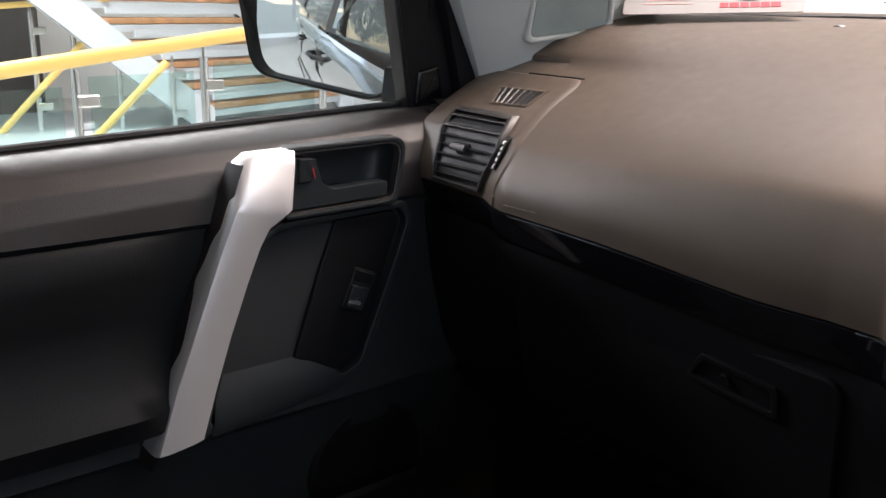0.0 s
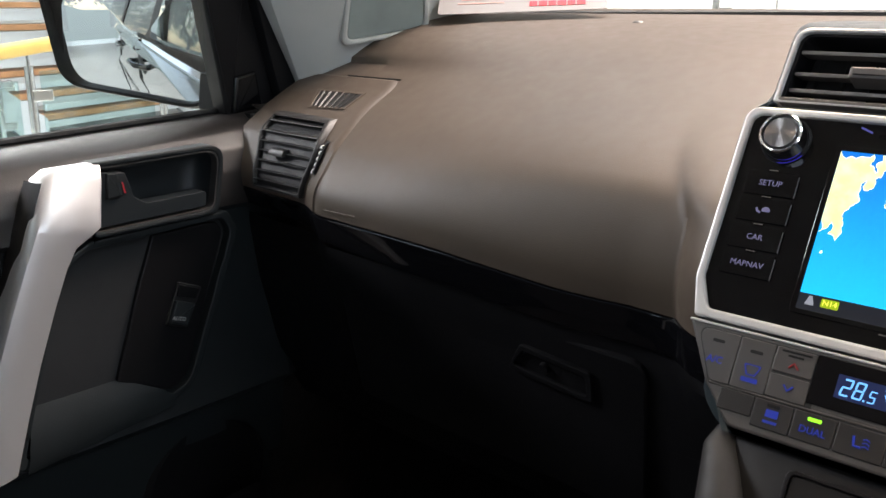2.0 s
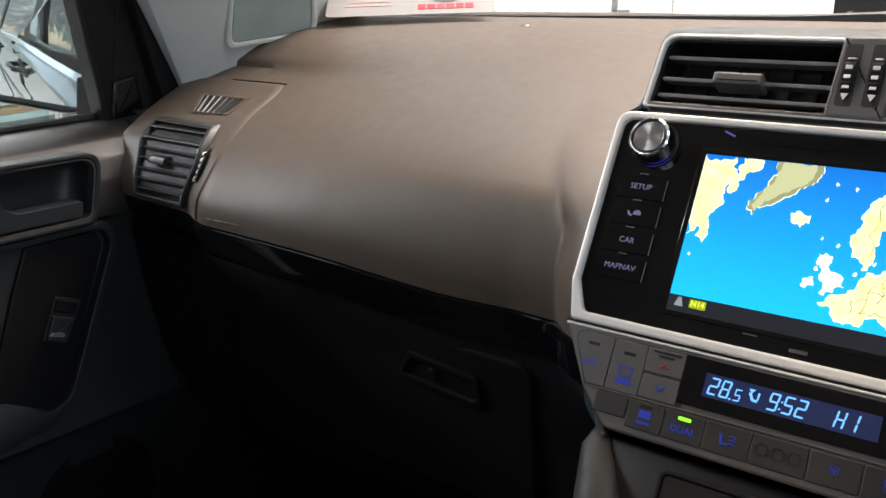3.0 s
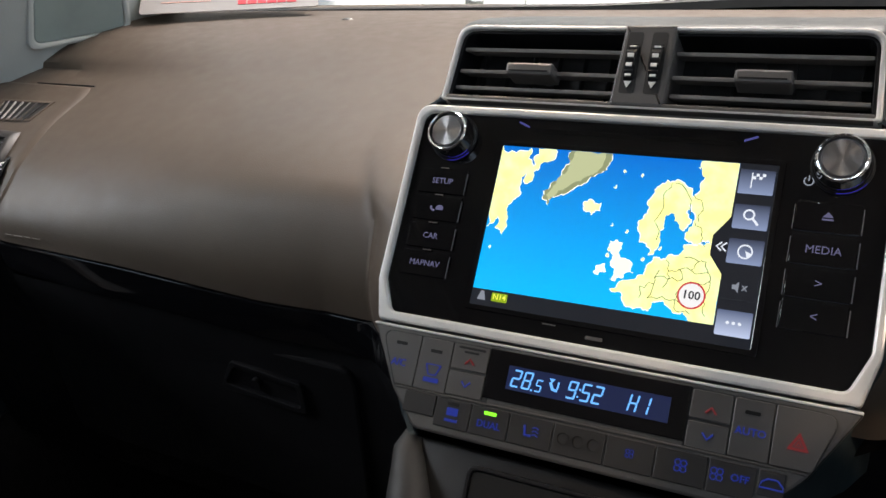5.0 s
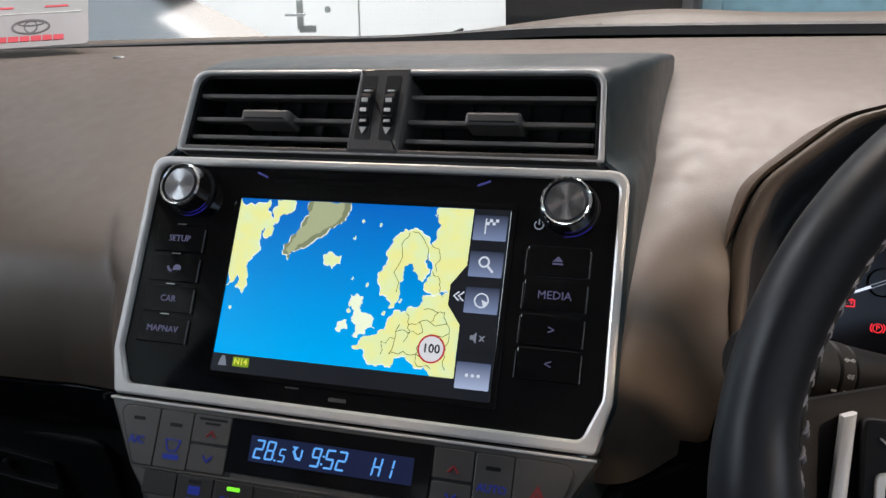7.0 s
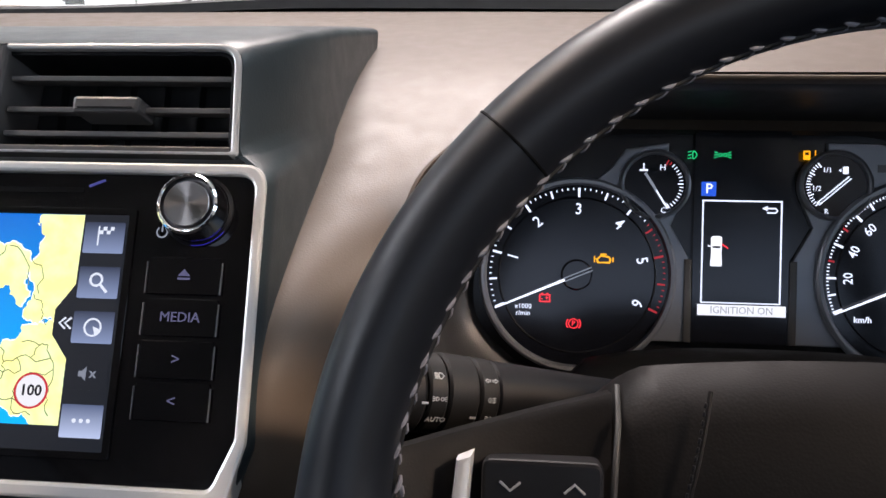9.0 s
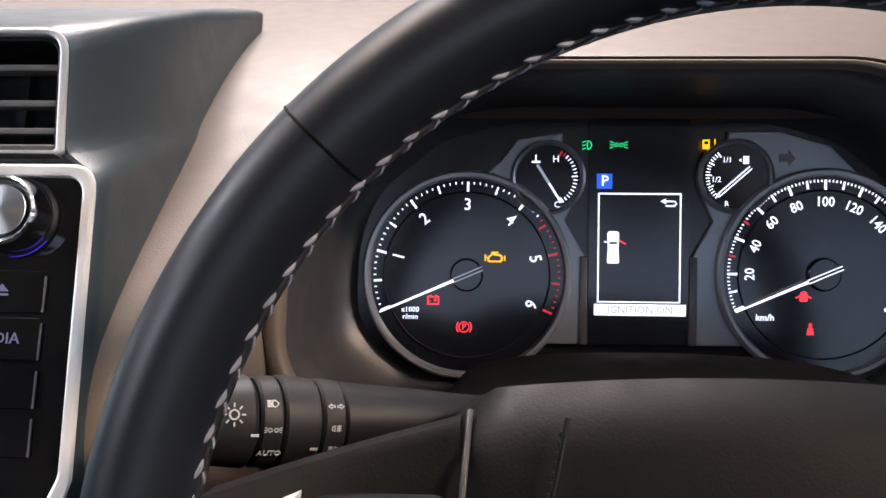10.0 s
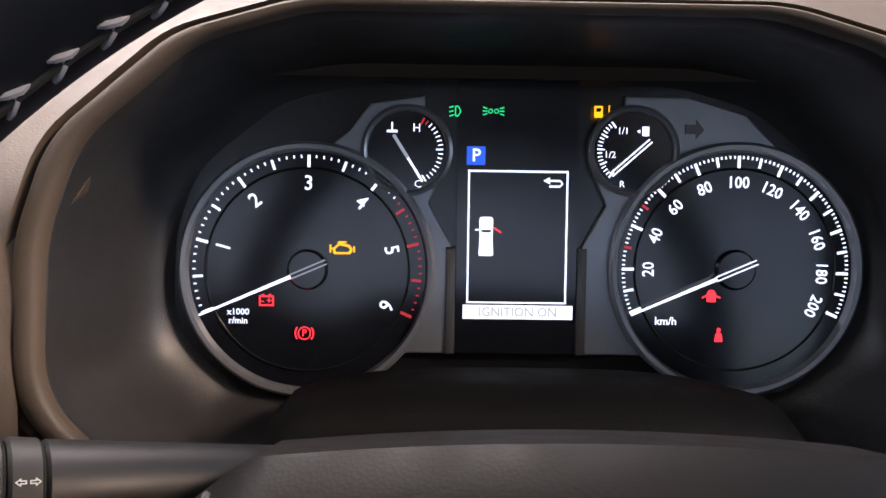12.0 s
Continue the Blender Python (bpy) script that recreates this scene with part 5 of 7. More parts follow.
for name, cx, cy, ro in (("tachometer", -0.0988, -0.0160, 0.0605), ("speedometer", 0.1040, -0.0135, 0.0605)):
    d = part(name, lathe([(ro, -0.004), (ro, 0.0035), (ro - 0.0015, 0.0050), (ro - 0.0035, 0.0046), (ro - 0.0050, 0.0005)], 72, on(DIAL, cx, cy)), PLATE, clus, "grey-ringed round dial")
    part("dial_face", prism(disc(cx, cy, ro - 0.0046, 64), -0.003, 0.0012, DIAL), DIALM, d)
    part("inner_ring", tube([(cx + (ro - 0.0125) * math.cos(a), cy + (ro - 0.0125) * math.sin(a), 0.0013) for a in [radians(5 * i) for i in range(72)]], 0.0006, 8, True, m=DIAL), FACEM, d)
    tach = name == "tachometer"
    r = 0.0540
    a0, a1, n = 203.0, -24.0, (60 if tach else 100)
    for i in range(n + 1):
        a = a0 + (a1 - a0) * i / n
        if tach:
            big, mid = i % 10 == 0, i % 5 == 0
            red = i >= 44
        else:
            big, mid = i % 10 == 0, i % 5 == 0
            red = i in (15, 25)
        ln, w = (0.0062, 0.0014) if big else ((0.0047, 0.0012) if mid else (0.0014, 0.0007))
        if red and not tach:
            ln, w = 0.0035, 0.0012
        c, s = math.cos(radians(a)), math.sin(radians(a))
        part("tick", box((ln, w, 0.0004), on(DIAL, cx + (r - ln / 2) * c, cy + (r - ln / 2) * s, 0.0016) @ pose(0, 0, 0, 0, 0, a)), MARKR if red else MARKW, d, smooth=False)
    labels = [(str(v), v / 6) for v in range(1, 7)] if tach else [(str(v), v / 200) for v in range(20, 201, 20)]
    for body, f in labels:
        a = a0 + (a1 - a0) * f
        rr = 0.0406 if tach else 0.0412
        words("numeral", body, 0.0098 if tach else 0.0078, on(DIAL, cx + rr * math.cos(radians(a)), cy + rr * math.sin(radians(a)), 0.0016), MARKW, d, turn=a - 90, wide=0.92, bold=0.010)
    tip = Vector((cx + 0.0545 * math.cos(radians(203.5)), cy + 0.0545 * math.sin(radians(203.5)), 0.0055))
    end = Vector((cx + 0.0100 * math.cos(radians(23.5)), cy + 0.0100 * math.sin(radians(23.5)), 0.0055))
    mid = tip.lerp(end, 0.72 if tach else 0.68)
    part("needle", tube([tip, mid], [0.0005, 0.0009], 8, m=DIAL), glow("needle_white", (0.9, 0.93, 1.0), 1.4), d, "white-lit needle")
    nx = Vector((-0.4, 0.917, 0)) * 0.0010
    for k in (-1, 1):
        part("needle_tail", tube([mid + nx * k, end + nx * k], 0.00035, 6, m=DIAL), GICON if tach else MARKW, d)
    part("needle_hub", lathe([(0.0, 0.0040), (0.0085, 0.0040), (0.0095, 0.0030), (0.0098, 0.0012)], 32, on(DIAL, cx, cy)), DIALM, d)
    words("unit", "x1000\nr/min" if tach else "km/h", 0.0042 if tach else 0.0052, on(DIAL, cx - 0.0325, cy - (0.0225 if tach else 0.0250), 0.0016), MARKW, d)

# warning lamps in the dials
eng = part("engine_lamp", ring(rounded([(-0.0865, -0.0085), (-0.0785, -0.0085), (-0.0775, -0.0060), (-0.0790, -0.0040), (-0.0840, -0.0030), (-0.0870, -0.0060)], 0.0006, 2), rounded([(-0.0855, -0.0075), (-0.0795, -0.0075), (-0.0788, -0.0060), (-0.0798, -0.0050), (-0.0838, -0.0042), (-0.0858, -0.0060)], 0.0004, 2), 0.0014, 0.0018, DIAL), WARNA, clus, "amber engine lamp")
for x0, y0, x1, y1 in ((-0.0845, -0.0032, -0.0805, -0.0024), (-0.0830, -0.0046, -0.0822, -0.0026), (-0.0884, -0.0078, -0.0876, -0.0040), (-0.0882, -0.0062, -0.0862, -0.0055), (-0.0772, -0.0076, -0.0764, -0.0046)):
    part("engine_mark", prism(rect(x0, y0, x1, y1), 0.0014, 0.0018, DIAL), WARNA, clus, smooth=False)
part("battery_lamp", ring(rect(-0.1215, -0.0335, -0.1145, -0.0285), rect(-0.1207, -0.0327, -0.1153, -0.0293), 0.0014, 0.0018, DIAL), WARNR, clus, "red battery lamp")
for x in (-0.1202, -0.1170):
    part("battery_pole", prism(rect(x, -0.0287, x + 0.0012, -0.0278), 0.0014, 0.0018, DIAL), WARNR, clus, smooth=False)
words("battery_sign", "- +", 0.0042, on(DIAL, -0.118, -0.0310, 0.0017), WARNR, clus)
part("brake_lamp", ring(disc(-0.1, -0.0462, 0.0032, 20), disc(-0.1, -0.0462, 0.0026, 20), 0.0014, 0.0018, DIAL), WARNR, clus, "red parking brake lamp")
words("brake_sign", "P", 0.0046, on(DIAL, -0.1, -0.0462, 0.0017), WARNR, clus)
for s in (-1, 1):
    part("brake_arc", tube([(-0.1 + 0.0043 * math.cos(a), -0.0462 + 0.0043 * math.sin(a), 0.0017) for a in [radians((0 if s > 0 else 180) - 40 + 16 * i) for i in range(6)]], 0.0004, 6, m=DIAL), WARNR, clus)
part("door_lamp", prism(rounded([(0.0908, -0.0290), (0.0952, -0.0290), (0.0952, -0.0250), (0.0942, -0.0232), (0.0918, -0.0232), (0.0908, -0.0250)], 0.0005, 2), 0.0014, 0.0018, DIAL), WARNR, clus, "red open door lamp")
for s in (-1, 1):
    part("door_flap", box((0.0026, 0.0008, 0.0004), on(DIAL, 0.093 + s * 0.0032, -0.0264, 0.0016) @ pose(0, 0, 0, 0, 0, -s * 25)), WARNR, clus)
part("belt_lamp", prism([(0.0950, -0.0480), (0.0990, -0.0480), (0.0985, -0.0445), (0.0975, -0.0432), (0.0965, -0.0432), (0.0955, -0.0445)], 0.0014, 0.0018, DIAL), WARNR, clus, "red seat belt lamp")
part("belt_head", prism(disc(0.097, -0.0422, 0.0010, 12), 0.0014, 0.0018, DIAL), WARNR, clus)

# small temperature and fuel gauges
for name, cx, cy, side_ in (("temperature_gauge", -0.0525, 0.0408, 1), ("fuel_gauge", 0.0540, 0.0420, -1)):
    d = part(name, lathe([(0.0215, -0.003), (0.0215, 0.0040), (0.0200, 0.0048), (0.0188, 0.0040), (0.0182, 0.001)], 48, on(DIAL, cx, cy)), PLATE, clus, "small grey-ringed gauge")
    part("dial_face", prism(disc(cx, cy, 0.0186, 48), -0.001, 0.0020, DIAL), DIALM, d)
    for i in range(17):
        a = 62 - 120 * i / 16 if side_ > 0 else 128 + 100 * i / 16
        big = i % 8 == 0 or (side_ < 0 and i % 4 == 0)
        ln = 0.0034 if big else 0.0022
        part("tick", box((ln, 0.0008 if big else 0.0006, 0.0004), on(DIAL, cx + (0.0170 - ln / 2) * math.cos(radians(a)), cy + (0.0170 - ln / 2) * math.sin(radians(a)), 0.0024) @ pose(0, 0, 0, 0, 0, a)), MARKR if side_ > 0 and i in (0, 1) else MARKW, d, smooth=False)
words("numeral", "H", 0.0054, on(DIAL, -0.0480, 0.0512, 0.0024), MARKW, clus, bold=0.0)
words("numeral", "C", 0.0050, on(DIAL, -0.0472, 0.0250, 0.0024), MARKW, clus, bold=0.0)
part("coolant_icon", box((0.0008, 0.0045, 0.0004), on(DIAL, -0.0595, 0.0515, 0.0024)), MARKW, clus)
part("coolant_icon", box((0.0050, 0.0012, 0.0004), on(DIAL, -0.0595, 0.0496, 0.0024)), MARKW, clus)
part("needle", tube([(-0.0450, 0.0262, 0.004), (-0.0520, 0.0372, 0.004)], 0.0006, 6, m=DIAL), MARKW, clus)
part("needle_tail", tube([(-0.0520, 0.0372, 0.004), (-0.0588, 0.0478, 0.004)], 0.0008, 6, m=DIAL), GICON, clus)
for body, x, y in (("1/1", 0.0490, 0.0512), ("1/2", 0.0430, 0.0400), ("R", 0.0490, 0.0262)):
    words("numeral", body, 0.0044, on(DIAL, x, y, 0.0024), MARKW, clus, bold=0.0)
part("fuel_icon", prism(rect(0.0580, 0.0490, 0.0612, 0.0535, 0.0004), 0.0022, 0.0026, DIAL), MARKW, clus)
part("fuel_arrow", prism([(0.0555, 0.0512), (0.0570, 0.0522), (0.0570, 0.0502)], 0.0022, 0.0026, DIAL), MARKW, clus)
for o in (-0.0006, 0.0006):
    part("needle", tube([(0.0435 + o, 0.0305 - o, 0.004), (0.0618 + o, 0.0468 - o, 0.004)], 0.0004, 6, m=DIAL), MARKW, clus)
part("fin_arrow", prism([(0.0790, 0.0550), (0.0840, 0.0550), (0.0840, 0.0575), (0.0880, 0.0525), (0.0840, 0.0480), (0.0840, 0.0505), (0.0790, 0.0505)], -0.001, 0.0001, DIAL), SILVD, clus, "unlit arrow lamp")

# information display
disp = part("display", prism(rect(-0.0285, -0.0550, 0.0285, 0.0740), -0.004, 0.0002, DIAL), DIALM, clus, "lit message display")
for x0, y0, x1, y1 in ((-0.0235, 0.0312, 0.0240, 0.0322), (-0.0235, -0.0310, -0.0226, 0.0322), (0.0231, -0.0310, 0.0240, 0.0322), (-0.0235, -0.0310, 0.0240, -0.0302)):
    part("frame_line", prism(rect(x0, y0, x1, y1), 0.0002, 0.0006, DIAL), MARKW, disp, smooth=False)
CARW = glow("car_sign_white", (0.95, 0.95, 0.95), 1.15)
ICON_X, ICON_Y = -0.0146, 0.0009
part("car_sign", prism(rounded([(ICON_X - 0.0036, ICON_Y - 0.0094), (ICON_X + 0.0036, ICON_Y - 0.0094), (ICON_X + 0.0031, ICON_Y - 0.0015), (ICON_X + 0.0034, ICON_Y + 0.0092), (ICON_X - 0.0034, ICON_Y + 0.0092), (ICON_X - 0.0031, ICON_Y - 0.0015)], [0.0012, 0.0012, 0.003, 0.0018, 0.0018, 0.003], 4), 0.0003, 0.0007, DIAL), CARW, disp, "white car seen from above", smooth=False)
part("car_sign_screen", prism(rounded([(ICON_X - 0.0024, ICON_Y + 0.0030), (ICON_X + 0.0024, ICON_Y + 0.0030), (ICON_X + 0.0020, ICON_Y + 0.0018), (ICON_X - 0.0020, ICON_Y + 0.0018)], 0.0003, 2), 0.0007, 0.0009, DIAL), DIALM, disp, smooth=False)
part("car_sign_mirror", box((0.0016, 0.0009, 0.0004), on(DIAL, ICON_X - 0.0043, ICON_Y + 0.0030, 0.0005)), CARW, disp)
part("car_sign_door", box((0.0044, 0.0008, 0.0004), on(DIAL, ICON_X + 0.0052, ICON_Y + 0.0030, 0.0005) @ pose(0, 0, 0, 0, 0, -32)), WARNR, disp, "red open door mark")
part("ignition_bar", prism(rect(-0.0252, -0.0385, 0.0272, -0.0318), 0.0002, 0.0006, DIAL), glow("bar_white", (0.95, 0.95, 0.95), 1.1), disp, smooth=False)
words("ignition_text", "IGNITION ON", 0.0062, on(DIAL, 0.001, -0.0352, 0.0008), glow("pale_text", (0.60, 0.60, 0.60), 0.6), disp, wide=0.95, bold=0.0)
part("return_arrow", tube([(0.0140, 0.0275, 0.0006), (0.0200, 0.0275, 0.0006), (0.0212, 0.0262, 0.0006), (0.0200, 0.0248, 0.0006), (0.0150, 0.0248, 0.0006)], 0.0005, 6, m=DIAL), MARKW, disp)
part("return_arrow", prism([(0.0120, 0.0275), (0.0152, 0.0292), (0.0152, 0.0258)], 0.0004, 0.0008, DIAL), MARKW, disp, smooth=False)
part("gear_badge", prism(rect(-0.0243, 0.0345, -0.0155, 0.0432, 0.0004), 0.0002, 0.0006, DIAL), glow("badge_blue", (0.02, 0.10, 0.65), 1.1), disp, smooth=False)
words("gear_letter", "P", 0.0085, on(DIAL, -0.0198, 0.0388, 0.0008), MARKW, disp)
for j in range(3):
    part("fog_beam", box((0.0022, 0.0006, 0.0004), on(DIAL, -0.0318, 0.0615 - 0.0020 * j, 0.0004) @ pose(0, 0, 0, 0, 0, 15)), WARNG, disp)
part("fog_lens", ring(rounded([(-0.0302, 0.0570), (-0.0285, 0.0570), (-0.0270, 0.0595), (-0.0285, 0.0622), (-0.0302, 0.0622)], 0.001, 3), rounded([(-0.0296, 0.0577), (-0.0287, 0.0577), (-0.0277, 0.0595), (-0.0287, 0.0615), (-0.0296, 0.0615)], 0.0006, 3), 0.0002, 0.0006, DIAL), WARNG, disp, "green fog lamp sign")
for s in (-1, 1):
    part("side_lamp", ring(disc(-0.012 + s * 0.0014, 0.0598, 0.0012, 12), disc(-0.012 + s * 0.0014, 0.0598, 0.0007, 12), 0.0002, 0.0006, DIAL), WARNG, disp, "green side lamp sign")
    for j in (-1, 0, 1):
        part("side_beam", box((0.0022, 0.0006, 0.0004), on(DIAL, -0.012 + s * 0.0040, 0.0598 + 0.0015 * j, 0.0004) @ pose(0, 0, 0, 0, 0, s * 20 * j)), WARNG, disp)
part("fuel_lamp", prism(rounded([(0.0355, 0.0575), (0.0395, 0.0575), (0.0395, 0.0630), (0.0355, 0.0630)], 0.0005, 2), 0.0002, 0.0006, DIAL), WARNA, clus, "amber low fuel lamp")
part("fuel_window", prism(rect(0.0364, 0.0602, 0.0386, 0.0620), 0.0006, 0.0008, DIAL), DIALM, clus, smooth=False)
part("fuel_hose", box((0.0005, 0.0058, 0.0004), on(DIAL, 0.0425, 0.0605, 0.0004)), WARNA, clus)

# ---------------------------------------------------------------- hood and surround
hood = thing("cluster_hood", "dark grey hood round the instrument cluster", "dashboard hood", tuple(DIAL @ Vector((0, -0.1, 0.05))))
LIP = [(-0.150, -0.092), (0.150, -0.092), (0.186, -0.060), (0.184, 0.000), (0.172, 0.036), (0.128, 0.074), (0.085, 0.0865), (-0.085, 0.0865), (-0.128, 0.074), (-0.172, 0.036), (-0.184, 0.000), (-0.186, -0.060)]


def arch(kx, ky, dy=0.0):
    return rounded([(x * kx, y * ky + dy) for x, y in LIP], [0.02, 0.02, 0.04, 0.08, 0.05, 0.05, 0.08, 0.08, 0.05, 0.05, 0.08, 0.04], 5)


def arch_rows(spec):
    return [[DIAL @ Vector((x, y, z)) for x, y in arch(kx, ky, dy)] for z, kx, ky, dy in spec]


part("surround", loft(arch_rows(((-0.004, 0.88, 0.82, 0.002), (0.0, 0.913, 0.870, 0.0015), (0.006, 0.942, 0.910, 0.001), (0.015, 0.962, 0.943, 0), (0.028, 0.975, 0.965, 0), (0.045, 0.985, 0.981, 0), (0.066, 0.993, 0.992, 0), (0.084, 0.998, 0.998, 0), (0.0845, 1.004, 1.004, 0))), closed=True), SURR, hood, angle=60)
part("lip", loft(arch_rows(((0.080, 0.999, 0.999, 0), (0.087, 1.001, 1.001, 0), (0.090, 1.006, 1.008, 0), (0.0915, 1.016, 1.018, 0), (0.0915, 1.042, 1.033, 0), (0.089, 1.058, 1.044, 0), (0.084, 1.064, 1.049, 0), (0.07, 1.064, 1.049, 0))), closed=True), DASH, hood, "grey-brown inner lip", angle=60)
part("hood_skin", loft(arch_rows(((0.07, 1.068, 1.053, 0), (0.084, 1.069, 1.054, 0), (0.087, 1.085, 1.065, 0), (0.078, 1.105, 1.080, 0), (0.03, 1.15, 1.115, 0.0), (-0.08, 1.20, 1.155, -0.002), (-0.2, 1.26, 1.18, -0.02))), closed=True), DASH, hood, angle=60)
part("seam", loft(arch_rows(((0.070, 1.060, 1.046, 0), (0.0825, 1.063, 1.048, 0), (0.0825, 1.069, 1.054, 0), (0.070, 1.072, 1.058, 0))), closed=True), RUBBER, hood)

# column cowl below the dials
_rows = []
for y, w, top in ((0.165, 0.112, 0.983), (0.140, 0.114, 1.001), (0.11, 0.114, 1.014), (0.085, 0.112, 1.0215), (0.070, 0.111, 1.0215), (0.060, 0.110, 1.017), (0.055, 0.107, 1.004), (0.03, 0.092, 0.992), (-0.03, 0.078, 0.982)):
    _rows.append([(0.409 + u * w, y, top - 0.016 * abs(u) ** 3.2 - 0.05 * max(0, abs(u) - 0.9) / 0.1) for u in steps(-1, 1, 24)])
cowl = thing("column_cowl", "black steering column cowl below the instruments", "column cowl", (0.409, 0.05, 0.95))
part("upper_cover", loft(_rows), COWLM, cowl, angle=60)
part("column", tube([(0.409, 0.16, 0.925), (0.409, -0.02, 0.945)], 0.042, 20), SATINB, cowl)

# ---------------------------------------------------------------- lamp stalk
stalk = thing("lamp_stalk", "black lamp and indicator stalk with white symbols", "control stalk", (0.33, 0.03, 1.01))
A, B = Vector((0.339, 0.040, 1.0125)), Vector((0.209, -0.034, 1.0515))
_ax = (B - A).normalized()
_L = (B - A).length
_sn = (Vector((0.345, -0.25, 1.19)) - B)
_sn = (_sn - _sn.dot(_ax) * _ax).normalized()
_sy = _sn.cross(-_ax)
ST = Matrix(((-_ax.x, _sy.x, _sn.x, B.x), (-_ax.y, _sy.y, _sn.y, B.y), (-_ax.z, _sy.z, _sn.z, B.z), (0, 0, 0, 1)))


def squeeze(x):
    return 0.0109 + 0.76 * x if x < 0.08 else x


def along(a, b, ra, rb, name, material=SATINB, bev=0.001):
    m = ST @ pose(0, 0, 0, 0, 90)
    a, b = squeeze(a), squeeze(b)
    return part(name, lathe([(0.0, a), (ra - bev, a), (ra, a + bev), (rb, b - bev), (rb - bev, b), (0.0, b)], 36, m), material, stalk)


along(0.0, 0.0275, 0.0150, 0.0165, "end_knob", DARK, 0.002)
along(0.0280, 0.0390, 0.0163, 0.0163, "ring_switch", DARK)
along(0.0395, 0.0580, 0.0168, 0.0160, "sleeve", DARK)
along(0.0585, 0.0705, 0.0160, 0.0155, "fog_ring", DARK)
along(0.0708, _L + 0.02, 0.0150, 0.0085, "arm", SATINB)
SW = mat("white_print", (0.40, 0.41, 0.41), 0.5)


def print_at(x, ang, r=0.0170):
    return ST @ Matrix.Translation((squeeze(x), 0, 0)) @ pose(0, 0, 0, -ang) @ Matrix.Translation((0, 0, r)) @ Matrix.Diagonal((0.78, 0.78, 1, 1))


m = print_at(0.0150, 4, 0.0166)
part("lamp_sign", ring(disc(0, 0, 0.0024, 18), disc(0, 0, 0.0017, 18), -0.0002, 0.0002, m), SW, stalk)
for a in range(0, 360, 45):
    part("lamp_ray", box((0.0018, 0.0006, 0.0004), m @ pose(0, 0, 0, 0, 0, a) @ Matrix.Translation((0.0042, 0, 0))), SW, stalk)
for x, ang in ((0.0250, -20), (0.0545, -38)):
    part("index_mark", box((0.0035, 0.0012, 0.0004), print_at(x, ang, 0.0169)), SW, stalk)
m = print_at(0.0335, 18, 0.0164)
for j in range(5):
    part("beam_line", box((0.0020, 0.0004, 0.0004), m @ Matrix.Translation((-0.0020, -0.0014 + 0.0007 * j, 0))), SW, stalk)
part("beam_lens", ring(rounded([(-0.0008, -0.0018), (0.0010, -0.0018), (0.0028, 0), (0.0010, 0.0018), (-0.0008, 0.0018)], 0.0008, 3), rounded([(-0.0003, -0.0013), (0.0009, -0.0013), (0.0022, 0), (0.0009, 0.0013), (-0.0003, 0.0013)], 0.0006, 3), -0.0002, 0.0002, m), SW, stalk)
m = print_at(0.0335, -14, 0.0164)
for s in (-1, 1):
    part("side_lens", ring(disc(s * 0.0014, 0, 0.0011, 12), disc(s * 0.0014, 0, 0.0006, 12), -0.0002, 0.0002, m), SW, stalk)
    for j in (-1, 0, 1):
        part("side_ray", box((0.0014, 0.0004, 0.0004), m @ Matrix.Translation((s * 0.0034, 0.0009 * j, 0)) @ pose(0, 0, 0, 0, 0, s * 20 * j)), SW, stalk)
words("auto_legend", "AUTO", 0.0040, print_at(0.0335, -45, 0.0165), SW, stalk)
m = print_at(0.0645, 16, 0.0162)
for s in (-1, 1):
    part("turn_arrow", ring([(s * 0.0005, -0.0006), (s * 0.0022, -0.0006), (s * 0.0022, -0.0014), (s * 0.0040, 0), (s * 0.0022, 0.0014), (s * 0.0022, 0.0006), (s * 0.0005, 0.0006)], [(s * 0.0008, -0.0003), (s * 0.0025, -0.0003), (s * 0.0025, -0.0008), (s * 0.0035, 0), (s * 0.0025, 0.0008), (s * 0.0025, 0.0003), (s * 0.0008, 0.0003)], -0.0002, 0.0002, m), SW, stalk)
for ang, s in ((-12, 1), (-40, -1)):
    m = print_at(0.0645, ang, 0.0162)
    part("fog_lens", ring(rounded([(-s * 0.0006, -0.0016), (-s * 0.0020, -0.0010), (-s * 0.0024, 0), (-s * 0.0020, 0.0010), (-s * 0.0006, 0.0016)], 0.0004, 2), rounded([(-s * 0.0009, -0.0011), (-s * 0.0016, -0.0007), (-s * 0.0019, 0), (-s * 0.0016, 0.0007), (-s * 0.0009, 0.0011)], 0.0003, 2), -0.0002, 0.0002, m), SW, stalk)
    for j in (-1, 0, 1):
        part("fog_line", box((0.0022, 0.0004, 0.0004), m @ Matrix.Translation((s * 0.0012, 0.0010 * j, 0)) @ pose(0, 0, 0, 0, 0, 8 * s)), SW, stalk)
    part("fog_wave", box((0.0004, 0.0030, 0.0004), m @ Matrix.Translation((s * 0.0012, 0, 0.0001))), SW, stalk)

